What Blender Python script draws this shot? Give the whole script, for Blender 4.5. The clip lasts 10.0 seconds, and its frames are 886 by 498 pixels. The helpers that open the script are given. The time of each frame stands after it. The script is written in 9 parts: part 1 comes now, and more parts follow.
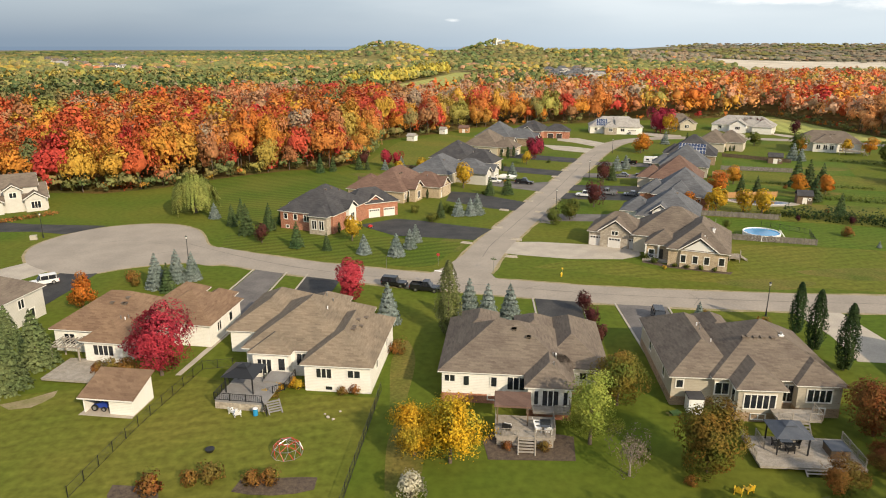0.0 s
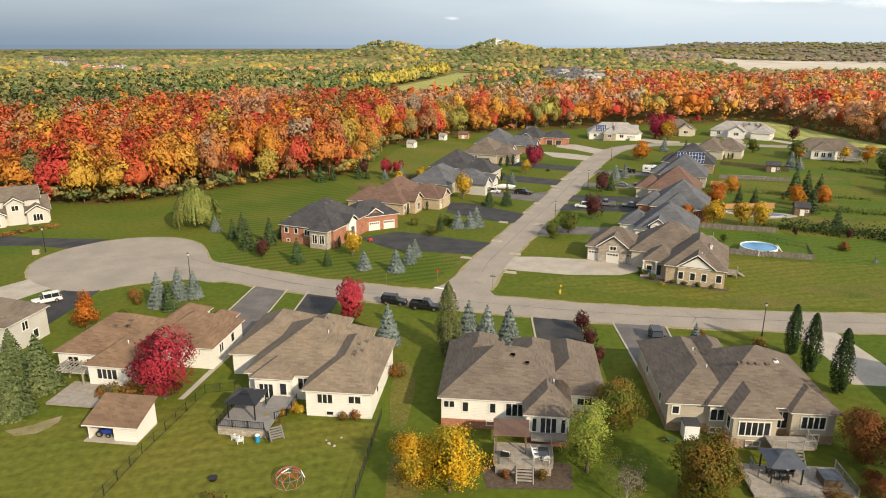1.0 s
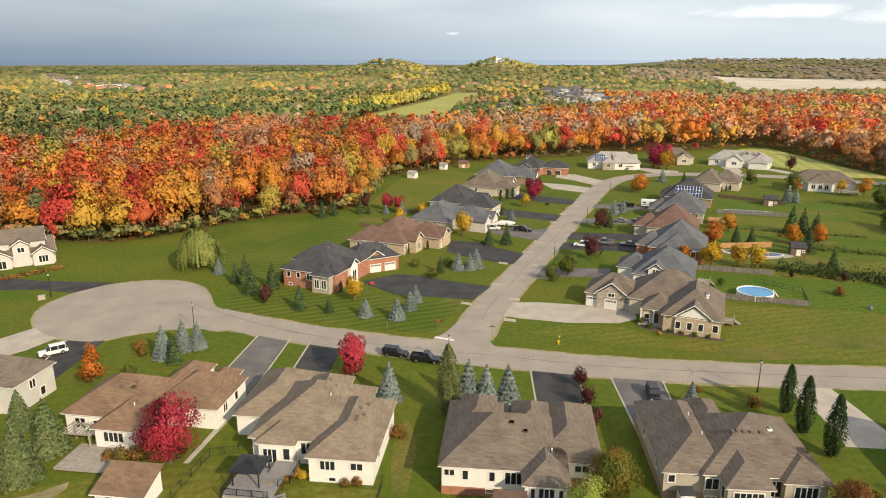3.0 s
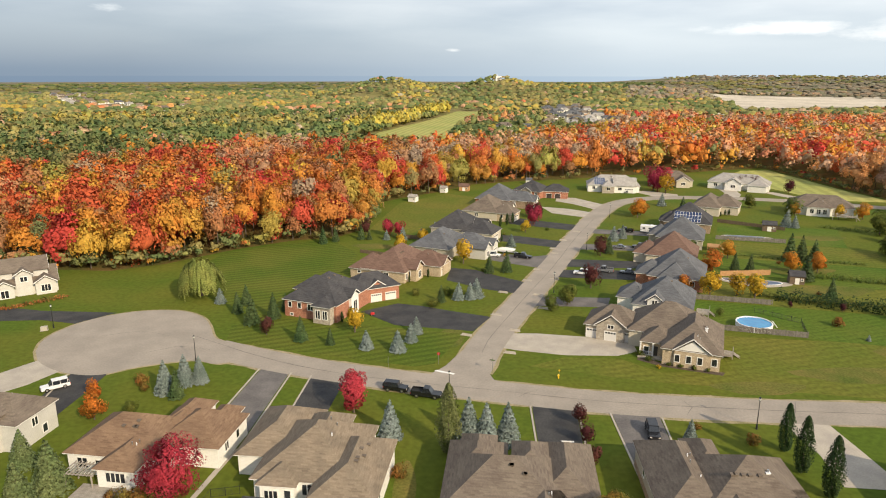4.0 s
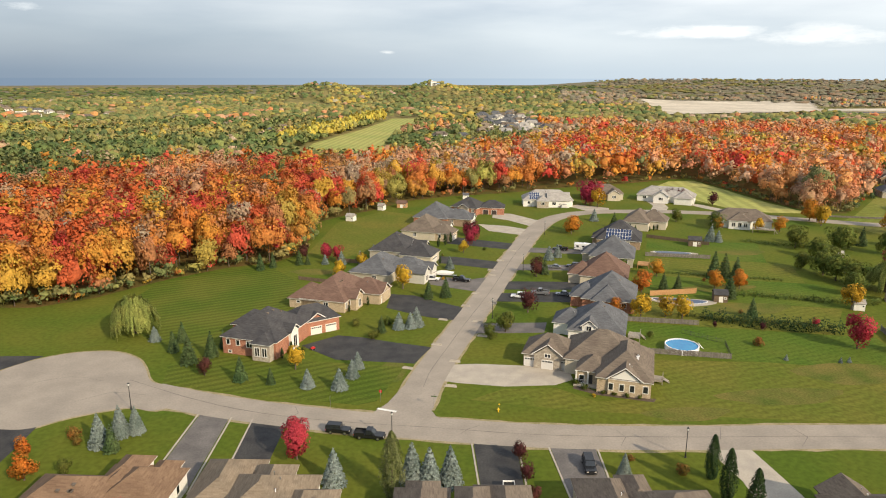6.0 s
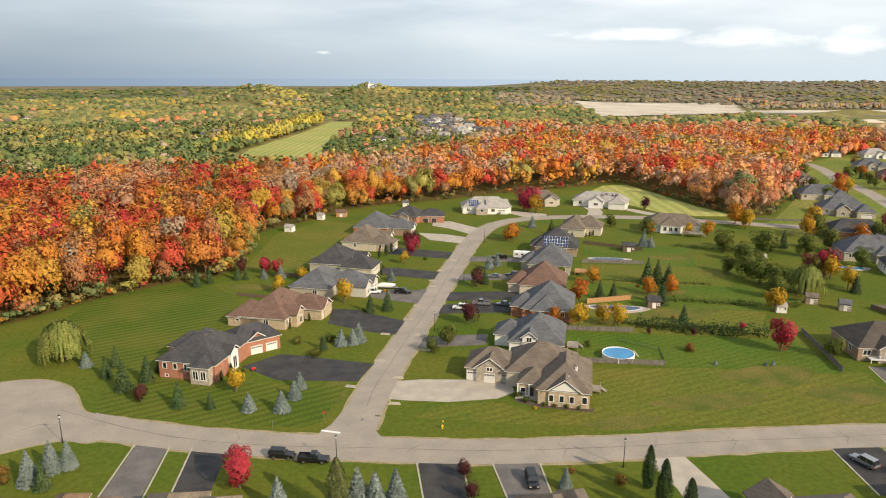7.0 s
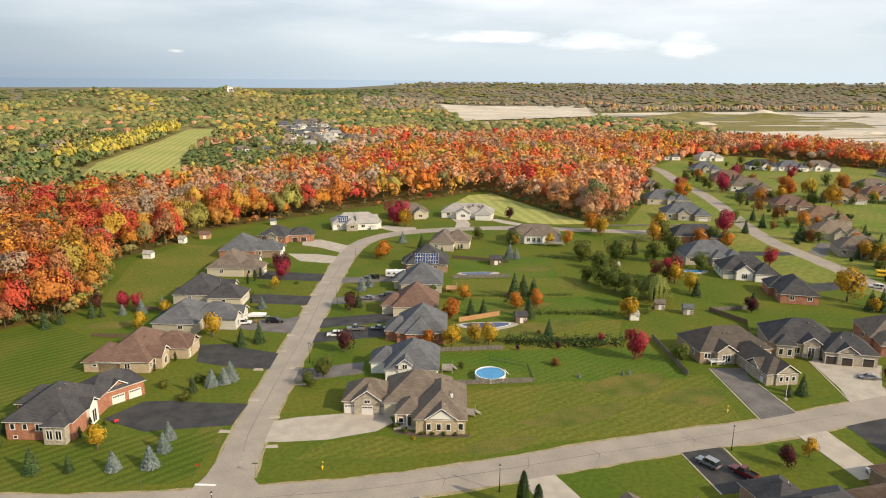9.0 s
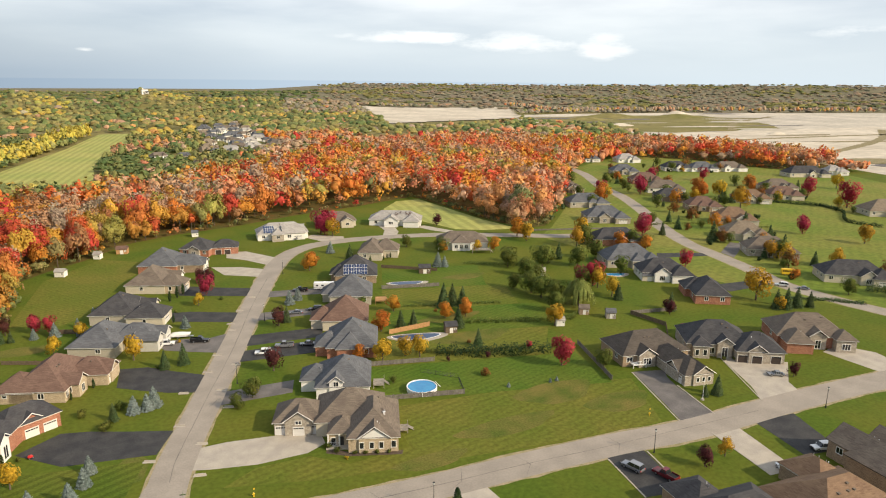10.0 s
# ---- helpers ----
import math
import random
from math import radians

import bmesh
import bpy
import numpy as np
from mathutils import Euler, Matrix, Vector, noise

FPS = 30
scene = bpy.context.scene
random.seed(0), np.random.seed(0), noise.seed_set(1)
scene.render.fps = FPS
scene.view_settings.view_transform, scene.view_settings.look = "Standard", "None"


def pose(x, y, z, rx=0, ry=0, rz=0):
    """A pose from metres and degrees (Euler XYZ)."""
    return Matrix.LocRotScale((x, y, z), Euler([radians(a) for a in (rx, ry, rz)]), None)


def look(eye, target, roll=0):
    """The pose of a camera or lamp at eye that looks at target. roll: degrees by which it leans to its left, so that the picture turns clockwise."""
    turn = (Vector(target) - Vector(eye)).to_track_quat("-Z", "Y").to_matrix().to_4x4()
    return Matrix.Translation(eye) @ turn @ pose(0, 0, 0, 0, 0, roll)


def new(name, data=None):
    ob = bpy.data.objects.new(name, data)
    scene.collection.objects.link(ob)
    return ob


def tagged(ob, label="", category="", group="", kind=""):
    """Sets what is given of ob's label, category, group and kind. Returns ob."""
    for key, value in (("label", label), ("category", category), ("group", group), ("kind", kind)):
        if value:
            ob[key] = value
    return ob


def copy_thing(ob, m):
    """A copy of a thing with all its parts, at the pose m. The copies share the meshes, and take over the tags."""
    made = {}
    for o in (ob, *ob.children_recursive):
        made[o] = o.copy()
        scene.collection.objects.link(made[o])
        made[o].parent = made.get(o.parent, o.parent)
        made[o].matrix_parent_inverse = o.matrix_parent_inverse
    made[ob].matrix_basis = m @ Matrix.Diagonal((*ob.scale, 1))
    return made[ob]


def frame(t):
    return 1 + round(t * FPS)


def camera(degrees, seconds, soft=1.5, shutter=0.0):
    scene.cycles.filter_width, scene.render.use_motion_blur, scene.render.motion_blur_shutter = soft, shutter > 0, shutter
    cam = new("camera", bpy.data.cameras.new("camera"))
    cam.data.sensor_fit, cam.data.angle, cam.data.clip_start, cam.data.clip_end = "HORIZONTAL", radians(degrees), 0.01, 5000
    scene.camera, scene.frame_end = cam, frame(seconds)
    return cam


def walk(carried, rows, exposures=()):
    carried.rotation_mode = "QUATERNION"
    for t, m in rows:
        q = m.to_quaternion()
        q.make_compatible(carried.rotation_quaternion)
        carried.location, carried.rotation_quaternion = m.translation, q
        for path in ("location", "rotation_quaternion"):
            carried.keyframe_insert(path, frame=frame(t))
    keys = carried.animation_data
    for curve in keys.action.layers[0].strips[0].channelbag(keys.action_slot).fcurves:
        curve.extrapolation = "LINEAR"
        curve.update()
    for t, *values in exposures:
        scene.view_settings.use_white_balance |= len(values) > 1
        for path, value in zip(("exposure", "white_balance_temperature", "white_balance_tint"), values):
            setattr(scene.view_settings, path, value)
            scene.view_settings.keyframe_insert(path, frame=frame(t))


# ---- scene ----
cam = camera(66.0, 10.0, soft=1.05)
walk(cam, [
    (0, look((0.45, 1.15, 43.87), (0.442, 3.065, 43.293), 0.1)),
    (0.5, look((0.46, 1.15, 45.86), (0.452, 3.064, 45.278), 0.1)),
    (1, look((0.465, 1.13, 47.86), (0.458, 3.044, 47.278), 0.1)),
    (1.5, look((0.464, 1.134, 49.829), (0.455, 3.047, 49.245), 0.1)),
    (2, look((0.468, 1.14, 51.803), (0.46, 3.055, 51.224), 0.1)),
    (2.5, look((0.47, 1.14, 53.75), (0.462, 3.059, 53.185), 0.1)),
    (4, look((0.49, 1.05, 59.75), (0.48, 2.986, 59.25), 0.1)),
    (4.5, look((0.49, 1.02, 61.71), (0.481, 2.959, 61.218), 0.1)),
    (5, look((0.5, 1.03, 63.65), (0.523, 2.969, 63.157), 0.1)),
    (5.5, look((0.487, 1.03, 65.63), (0.578, 2.966, 65.136), 0.1)),
    (7, look((0.47, 1.11, 71.53), (0.811, 3.019, 71.038), 0.25)),
    (7.5, look((0.449, 1.11, 73.54), (0.883, 3.0, 73.049), 0.3)),
    (8, look((0.41, 1.12, 75.54), (0.935, 2.987, 75.05), 0.4)),
    (8.5, look((0.4, 1.16, 77.51), (1.015, 2.999, 77.021), 0.5)),
    (9, look((0.43, 1.18, 79.48), (1.132, 2.988, 78.992), 0.5)),
    (9.5, look((0.43, 1.2, 81.5), (1.221, 2.971, 81.012), 0.6)),
    (10, look((0.44, 1.3, 83.43), (1.333, 3.022, 82.945), 0.6)),
])

# ---- world, sun ----
SUN_AZ, SUN_EL = 143.0, 29.0      # compass degrees from +y towards +x, and elevation
world = bpy.data.worlds.new("world")
scene.world = world
world.use_nodes = True


def build_sky():
    nt = world.node_tree
    nt.nodes.clear()
    N, L = nt.nodes.new, nt.links.new
    out, bg = N("ShaderNodeOutputWorld"), N("ShaderNodeBackground")
    sky = N("ShaderNodeTexSky")
    sky.sky_type, sky.sun_disc = "NISHITA", False
    sky.sun_elevation, sky.sun_rotation = radians(SUN_EL), radians(SUN_AZ)
    sky.altitude, sky.dust_density = 200, 2.0
    tc, sep = N("ShaderNodeTexCoord"), N("ShaderNodeSeparateXYZ")
    L(tc.outputs["Generated"], sep.inputs[0])
    # cloud deck: noise stretched along the horizon
    mp = N("ShaderNodeMapping")
    mp.inputs["Scale"].default_value = (1.6, 1.6, 9.0)
    mp.inputs["Location"].default_value = (0.3, 0.1, 0.0)
    L(tc.outputs["Generated"], mp.inputs[0])
    n1 = N("ShaderNodeTexNoise")
    n1.inputs["Scale"].default_value, n1.inputs["Detail"].default_value = 1.7, 6.0
    L(mp.outputs[0], n1.inputs[0])
    deck = N("ShaderNodeValToRGB")
    deck.color_ramp.elements[0].position, deck.color_ramp.elements[0].color = 0.33, (0.43, 0.48, 0.55, 1)
    deck.color_ramp.elements[1].position, deck.color_ramp.elements[1].color = 0.62, (0.72, 0.74, 0.76, 1)
    L(n1.outputs[0], deck.inputs[0])
    # clear slate-blue band low over the horizon
    band = N("ShaderNodeMapRange")
    band.inputs[1].default_value, band.inputs[2].default_value = 0.005, 0.11
    L(sep.outputs[2], band.inputs[0])
    east = N("ShaderNodeMapRange")
    east.inputs[1].default_value, east.inputs[2].default_value = -0.55, 0.75
    L(sep.outputs[0], east.inputs[0])
    low = N("ShaderNodeMix")
    low.data_type = "RGBA"
    low.inputs[6].default_value, low.inputs[7].default_value = (0.30, 0.385, 0.49, 1), (0.56, 0.64, 0.70, 1)
    L(east.outputs[0], low.inputs[0])
    mix1 = N("ShaderNodeMix")
    mix1.data_type = "RGBA"
    L(band.outputs[0], mix1.inputs[0]), L(low.outputs[2], mix1.inputs[6]), L(deck.outputs[0], mix1.inputs[7])
    lift = N("ShaderNodeMix")
    lift.data_type, lift.blend_type = "RGBA", "MULTIPLY"
    lift.inputs[0].default_value = 1.0
    ramp = N("ShaderNodeValToRGB")
    ramp.color_ramp.elements[1].position = 0.62
    ramp.color_ramp.elements[0].position = 0.1
    ramp.color_ramp.elements[0].color, ramp.color_ramp.elements[1].color = (0.56, 0.585, 0.62, 1), (0.97, 0.965, 0.955, 1)
    L(east.outputs[0], ramp.inputs[0]), L(mix1.outputs[2], lift.inputs[6]), L(ramp.outputs[0], lift.inputs[7])
    # banks of bright cumulus: soft ellipses in bearing and height, broken up by noise
    def math_node(op, a, b=None, c=None):
        m = N("ShaderNodeMath")
        m.operation = op
        for k, v in enumerate((a, b, c)):
            if v is None:
                continue
            if isinstance(v, (int, float)):
                m.inputs[k].default_value = v
            else:
                L(v, m.inputs[k])
        return m.outputs[0]
    bearing = math_node("ARCTAN2", sep.outputs[0], sep.outputs[1])
    where = N("ShaderNodeCombineXYZ")
    L(math_node("MULTIPLY", bearing, 15.0), where.inputs[0]), L(math_node("MULTIPLY", sep.outputs[2], 48.0), where.inputs[1])
    n2 = N("ShaderNodeTexNoise")
    n2.inputs["Scale"].default_value, n2.inputs["Detail"].default_value, n2.inputs["Roughness"].default_value = 1.0, 6.0, 0.62
    L(where.outputs[0], n2.inputs[0])
    ragged = math_node("MULTIPLY", math_node("SUBTRACT", n2.outputs[0], 0.5), 2.6)
    bank = None
    for az, el, wide, tall, top in ((0.44, 0.056, 0.13, 0.011, 0.7), (0.58, 0.05, 0.12, 0.016, 0.7), (0.7, 0.045, 0.05, 0.021, 0.75), (1.1, 0.06, 0.2, 0.014, 0.5), (-0.9, 0.07, 0.3, 0.014, 0.6), (0.008, 0.031, 0.02, 0.004, 0.3), (-0.44, 0.078, 0.05, 0.01, 0.2)):
        dx = math_node("POWER", math_node("ABSOLUTE", math_node("DIVIDE", math_node("SUBTRACT", bearing, az), wide)), 2.0)
        dz = math_node("POWER", math_node("ABSOLUTE", math_node("DIVIDE", math_node("SUBTRACT", sep.outputs[2], el), tall)), 2.0)
        one = math_node("SUBTRACT", top, math_node("ADD", dx, dz))
        bank = one if bank is None else math_node("MAXIMUM", bank, one)
    c2 = N("ShaderNodeMapRange")
    c2.inputs[1].default_value, c2.inputs[2].default_value, c2.inputs[4].default_value = 0.0, 0.8, 0.75
    L(math_node("ADD", bank, ragged), c2.inputs[0])
    fade = N("ShaderNodeMapRange")
    fade.inputs[1].default_value, fade.inputs[2].default_value = -0.5, 0.3
    L(bank, fade.inputs[0])
    m3 = math_node("MULTIPLY", c2.outputs[0], fade.outputs[0])
    mix2 = N("ShaderNodeMix")
    mix2.data_type = "RGBA"
    mix2.inputs[7].default_value = (0.86, 0.86, 0.85, 1)
    L(m3, mix2.inputs[0]), L(lift.outputs[2], mix2.inputs[6])
    # the bay under the horizon
    sea = N("ShaderNodeMapRange")
    sea.inputs[1].default_value, sea.inputs[2].default_value = -0.0052, -0.0038
    L(sep.outputs[2], sea.inputs[0])
    mix3 = N("ShaderNodeMix")
    mix3.data_type = "RGBA"
    deep = N("ShaderNodeMix")
    deep.data_type, deep.blend_type = "RGBA", "MULTIPLY"
    deep.inputs[0].default_value, deep.inputs[7].default_value = 1.0, (0.86, 0.91, 0.96, 1)
    L(lift.outputs[2], deep.inputs[6]), L(deep.outputs[2], mix3.inputs[6])
    L(sea.outputs[0], mix3.inputs[0]), L(mix2.outputs[2], mix3.inputs[7])
    # the Nishita sky behind the deck
    add = N("ShaderNodeMix")
    add.data_type, add.blend_type = "RGBA", "ADD"
    add.inputs[0].default_value = 0.02
    L(mix3.outputs[2], add.inputs[6]), L(sky.outputs[0], add.inputs[7])
    L(add.outputs[2], bg.inputs[0])
    bg.inputs[1].default_value = 1.3
    L(bg.outputs[0], out.inputs[0])


build_sky()
sun = new("sun", bpy.data.lights.new("sun", "SUN"))
sun.data.energy, sun.data.angle, sun.data.color = 5.0, radians(1.0), (1.0, 0.83, 0.6)
_h = Vector((math.sin(radians(SUN_AZ)) * math.cos(radians(SUN_EL)), math.cos(radians(SUN_AZ)) * math.cos(radians(SUN_EL)), math.sin(radians(SUN_EL))))
sun.matrix_world = look((0, 0, 300), (-_h.x, -_h.y, 300 - _h.z))
scene.view_settings.exposure = 0.0

# ---- materials ----


def material(name, base, second=None, rough=0.85, scale=0.5, fine=8.0, var=0.25, bump=0.0, metal=0.0, spec=0.3, translucent=0.0,
             island=0.0, per_object=0.0, tint=False, brick=None, lap=0.0, board=0.0, streak=None, relief=0.05):
    """A procedural surface: two noises at world size mix base and second; brick, lap or board add joints."""
    m = bpy.data.materials.new(name)
    m.use_nodes = True
    nt = m.node_tree
    N, L = nt.nodes.new, nt.links.new
    b = nt.nodes["Principled BSDF"]
    b.inputs["Roughness"].default_value, b.inputs["Metallic"].default_value = rough, metal
    b.inputs["Specular IOR Level"].default_value = spec
    second = second or tuple(c * (1 - var) for c in base)
    geo = N("ShaderNodeNewGeometry")
    n1, n2 = N("ShaderNodeTexNoise"), N("ShaderNodeTexNoise")
    n1.inputs["Scale"].default_value, n1.inputs["Detail"].default_value = scale, 4.0
    n2.inputs["Scale"].default_value, n2.inputs["Detail"].default_value = fine, 3.0
    L(geo.outputs["Position"], n1.inputs[0]), L(geo.outputs["Position"], n2.inputs[0])
    r = N("ShaderNodeMapRange")
    r.inputs[1].default_value, r.inputs[2].default_value = 0.35, 0.65
    L(n1.outputs[0], r.inputs[0])
    mix = N("ShaderNodeMix")
    mix.data_type = "RGBA"
    mix.inputs[6].default_value, mix.inputs[7].default_value = (*base, 1), (*second, 1)
    L(r.outputs[0], mix.inputs[0])
    col = mix.outputs[2]

    def times(col, sock, lo, hi):
        mr = N("ShaderNodeMapRange")
        mr.inputs[1].default_value, mr.inputs[2].default_value = 0.25, 0.75
        mr.inputs[3].default_value, mr.inputs[4].default_value = lo, hi
        L(sock, mr.inputs[0])
        x = N("ShaderNodeMix")
        x.data_type, x.blend_type = "RGBA", "MULTIPLY"
        x.inputs[0].default_value = 1.0
        L(col, x.inputs[6]), L(mr.outputs[0], x.inputs[7])
        return x.outputs[2]

    col = times(col, n2.outputs[0], 1 - var, 1 + var)
    if tint:
        at = N("ShaderNodeAttribute")
        at.attribute_name = "tint"
        x = N("ShaderNodeMix")
        x.data_type, x.blend_type = "RGBA", "MULTIPLY"
        x.inputs[0].default_value = 1.0
        L(col, x.inputs[6]), L(at.outputs["Color"], x.inputs[7])
        col = x.outputs[2]
    if island:
        col = times(col, geo.outputs["Random Per Island"], 1 - island, 1 + island)
    if per_object:
        oi = N("ShaderNodeObjectInfo")
        hs = N("ShaderNodeHueSaturation")
        mr = N("ShaderNodeMapRange")
        mr.inputs[3].default_value, mr.inputs[4].default_value = 0.5 - per_object * 0.12, 0.5 + per_object * 0.12
        L(oi.outputs["Random"], mr.inputs[0]), L(mr.outputs[0], hs.inputs["Hue"]), L(col, hs.inputs["Color"])
        col = times(hs.outputs[0], oi.outputs["Random"], 1 - per_object * 0.6, 1 + per_object * 0.6)
    height = n2.outputs[0]
    tco = N("ShaderNodeTexCoord") if (brick or lap or board or streak) else None
    if brick:
        bt = N("ShaderNodeTexBrick")
        bt.inputs["Scale"].default_value = 1.0
        bt.inputs["Brick Width"].default_value, bt.inputs["Row Height"].default_value, bt.inputs["Mortar Size"].default_value = brick[0], brick[1], brick[2]
        sp, cb, ad = N("ShaderNodeSeparateXYZ"), N("ShaderNodeCombineXYZ"), N("ShaderNodeMath")
        L(tco.outputs["Object"], sp.inputs[0])
        L(sp.outputs[0], ad.inputs[0]), L(sp.outputs[1], ad.inputs[1])
        L(ad.outputs[0], cb.inputs[0]), L(sp.outputs[2], cb.inputs[1]), L(cb.outputs[0], bt.inputs["Vector"])
        bt.inputs["Color1"].default_value, bt.inputs["Color2"].default_value, bt.inputs["Mortar"].default_value = (1, 1, 1, 1), (0.72, 0.7, 0.7, 1), (*brick[3], 1)
        x = N("ShaderNodeMix")
        x.data_type, x.blend_type = "RGBA", "MULTIPLY"
        x.inputs[0].default_value = 1.0
        L(col, x.inputs[6]), L(bt.outputs[0], x.inputs[7])
        col = x.outputs[2]
    for width, axis in ((lap, 2), (board, 0)):
        if width:
            sp, w, ad = N("ShaderNodeSeparateXYZ"), N("ShaderNodeMath"), N("ShaderNodeMath")
            L(tco.outputs["Object"], sp.inputs[0])
            if axis == 0:
                L(sp.outputs[0], ad.inputs[0]), L(sp.outputs[1], ad.inputs[1])
                src = ad.outputs[0]
            else:
                src = sp.outputs[2]
            w.operation = "PINGPONG"
            w.inputs[1].default_value = width / 2
            L(src, w.inputs[0])
            d = N("ShaderNodeMapRange")
            d.inputs[1].default_value, d.inputs[2].default_value, d.inputs[3].default_value, d.inputs[4].default_value = 0.0, width * 0.12, 0.72, 1.0
            L(w.outputs[0], d.inputs[0])
            x = N("ShaderNodeMix")
            x.data_type, x.blend_type = "RGBA", "MULTIPLY"
            x.inputs[0].default_value = 1.0
            L(col, x.inputs[6]), L(d.outputs[0], x.inputs[7])
            col = x.outputs[2]
    if streak:
        wv = N("ShaderNodeTexWave")
        wv.inputs["Scale"].default_value, wv.inputs["Distortion"].default_value, wv.inputs["Detail Scale"].default_value = streak[0], 1.5, 0.6
        mpp = N("ShaderNodeMapping")
        mpp.inputs["Rotation"].default_value = (0, 0, radians(streak[1]))
        L(geo.outputs["Position"], mpp.inputs[0]), L(mpp.outputs[0], wv.inputs[0])
        col = times(col, wv.outputs["Fac"], 1 - streak[2], 1 + streak[2])
    L(col, b.inputs["Base Color"])
    if bump:
        bp = N("ShaderNodeBump")
        bp.inputs["Strength"].default_value, bp.inputs["Distance"].default_value = bump, relief
        L(height, bp.inputs["Height"]), L(bp.outputs[0], b.inputs["Normal"])
    if translucent:
        tr, ms = N("ShaderNodeBsdfTranslucent"), N("ShaderNodeMixShader")
        ms.inputs[0].default_value = translucent
        L(col, tr.inputs[0]), L(b.outputs[0], ms.inputs[1]), L(tr.outputs[0], ms.inputs[2])
        L(ms.outputs[0], nt.nodes["Material Output"].inputs[0])
    return m


GRASS = material("grass", (0.074, 0.112, 0.012), (0.118, 0.124, 0.017), rough=0.95, scale=0.035, fine=0.9, var=0.2, spec=0.1)
MOWN = material("mown_grass", (0.07, 0.104, 0.012), (0.106, 0.118, 0.018), rough=0.95, scale=0.06, fine=2.2, var=0.3, spec=0.1, streak=(0.13, 68, 0.14))
FIELD = material("hay_field", (0.36, 0.34, 0.11), (0.29, 0.31, 0.09), rough=0.95, scale=0.02, fine=0.3, var=0.15, spec=0.1, streak=(0.045, 10, 0.1))
LITTER = material("leaf_litter", (0.085, 0.085, 0.022), (0.14, 0.09, 0.03), rough=0.95, scale=0.1, fine=1.5, var=0.3, spec=0.1)
EARTH = material("far_ground", (0.16, 0.15, 0.05), (0.24, 0.2, 0.08), rough=0.95, scale=0.008, fine=0.06, var=0.25, spec=0.1)
WOOD_FLOOR = material("far_wood_floor", (0.16, 0.145, 0.09), (0.2, 0.175, 0.11), rough=0.95, scale=0.006, fine=0.05, var=0.25, spec=0.05)
SAND = material("quarry_sand", (0.62, 0.55, 0.44), (0.47, 0.41, 0.32), rough=0.95, scale=0.01, fine=0.08, var=0.2, spec=0.1)
WORKINGS = material("quarry_ground", (0.56, 0.5, 0.41), (0.42, 0.38, 0.31), rough=0.95, scale=0.012, fine=0.1, var=0.2, spec=0.1)
DIRT = material("bare_dirt", (0.3, 0.24, 0.15), (0.2, 0.18, 0.08), rough=0.95, scale=0.4, fine=3, var=0.2, spec=0.1)
FENCE_GREY = material("grey_fence_wood", (0.2, 0.18, 0.16), (0.14, 0.125, 0.11), rough=0.9, scale=1.5, fine=9, var=0.2, per_object=0.15)
LAWN_DEEP = material("deep_green_lawn", (0.066, 0.118, 0.013), (0.1, 0.128, 0.018), rough=0.95, scale=0.05, fine=1.2, var=0.28, spec=0.1, streak=(0.16, 75, 0.06))
LAWN_WARM = material("warm_green_lawn", (0.104, 0.126, 0.017), (0.142, 0.134, 0.024), rough=0.95, scale=0.05, fine=1.0, var=0.28, spec=0.1, streak=(0.14, 75, 0.06))
# lawn green lightened to stand in for far sun and haze
LAWN_SUN_HAZE = material("sun_hazed_lawn", (0.125, 0.17, 0.026), (0.2, 0.19, 0.045), rough=0.95, scale=0.02, fine=0.4, var=0.25, spec=0.1, streak=(0.07, 55, 0.03))
DRY = material("dry_grass", (0.16, 0.135, 0.035), (0.085, 0.108, 0.018), rough=0.95, scale=0.12, fine=2.2, var=0.3, spec=0.1)
ROAD = material("old_asphalt", (0.34, 0.295, 0.245), (0.28, 0.245, 0.205), rough=0.9, scale=0.15, fine=2.5, var=0.12, spec=0.2)
VERGE = material("gravel_verge", (0.36, 0.29, 0.18), (0.24, 0.21, 0.1), rough=0.95, scale=0.5, fine=3, var=0.3, spec=0.1)
BLACKTOP = material("black_asphalt", (0.035, 0.035, 0.037), (0.06, 0.058, 0.056), rough=0.85, scale=0.25, fine=3, var=0.25, spec=0.25)
GREYTOP = material("grey_asphalt", (0.17, 0.155, 0.145), (0.12, 0.11, 0.105), rough=0.88, scale=0.25, fine=3, var=0.18, spec=0.2)
CONCRETE = material("concrete", (0.44, 0.39, 0.32), (0.36, 0.32, 0.27), rough=0.9, scale=0.3, fine=4, var=0.12, spec=0.2)
CRACK = material("crack_sealer", (0.2, 0.175, 0.15), rough=0.8, var=0.2)
PAINT_LINE = material("road_paint", (0.75, 0.74, 0.7), rough=0.7, var=0.1)


def shingle(name, base, second):
    return material(name, base, second, rough=0.92, scale=0.35, fine=4.5, var=0.12, bump=0.4, spec=0.15, brick=(0.95, 0.16, 0.02, (0.86, 0.86, 0.86)))


SH_BROWN = shingle("brown_shingles", (0.25, 0.165, 0.105), (0.2, 0.13, 0.085))
SH_TAN = shingle("weathered_shingles", (0.27, 0.215, 0.155), (0.21, 0.17, 0.125))
SH_TAUPE = shingle("taupe_shingles", (0.2, 0.165, 0.13), (0.16, 0.13, 0.105))
SH_CHAR = shingle("charcoal_shingles", (0.06, 0.06, 0.065), (0.085, 0.083, 0.085))
SH_GREY = shingle("grey_shingles", (0.15, 0.155, 0.165), (0.11, 0.115, 0.125))
SH_RED = shingle("red_brown_shingles", (0.195, 0.125, 0.095), (0.16, 0.1, 0.078))
SH_UMBER = shingle("umber_shingles", (0.115, 0.098, 0.082), (0.09, 0.078, 0.067))
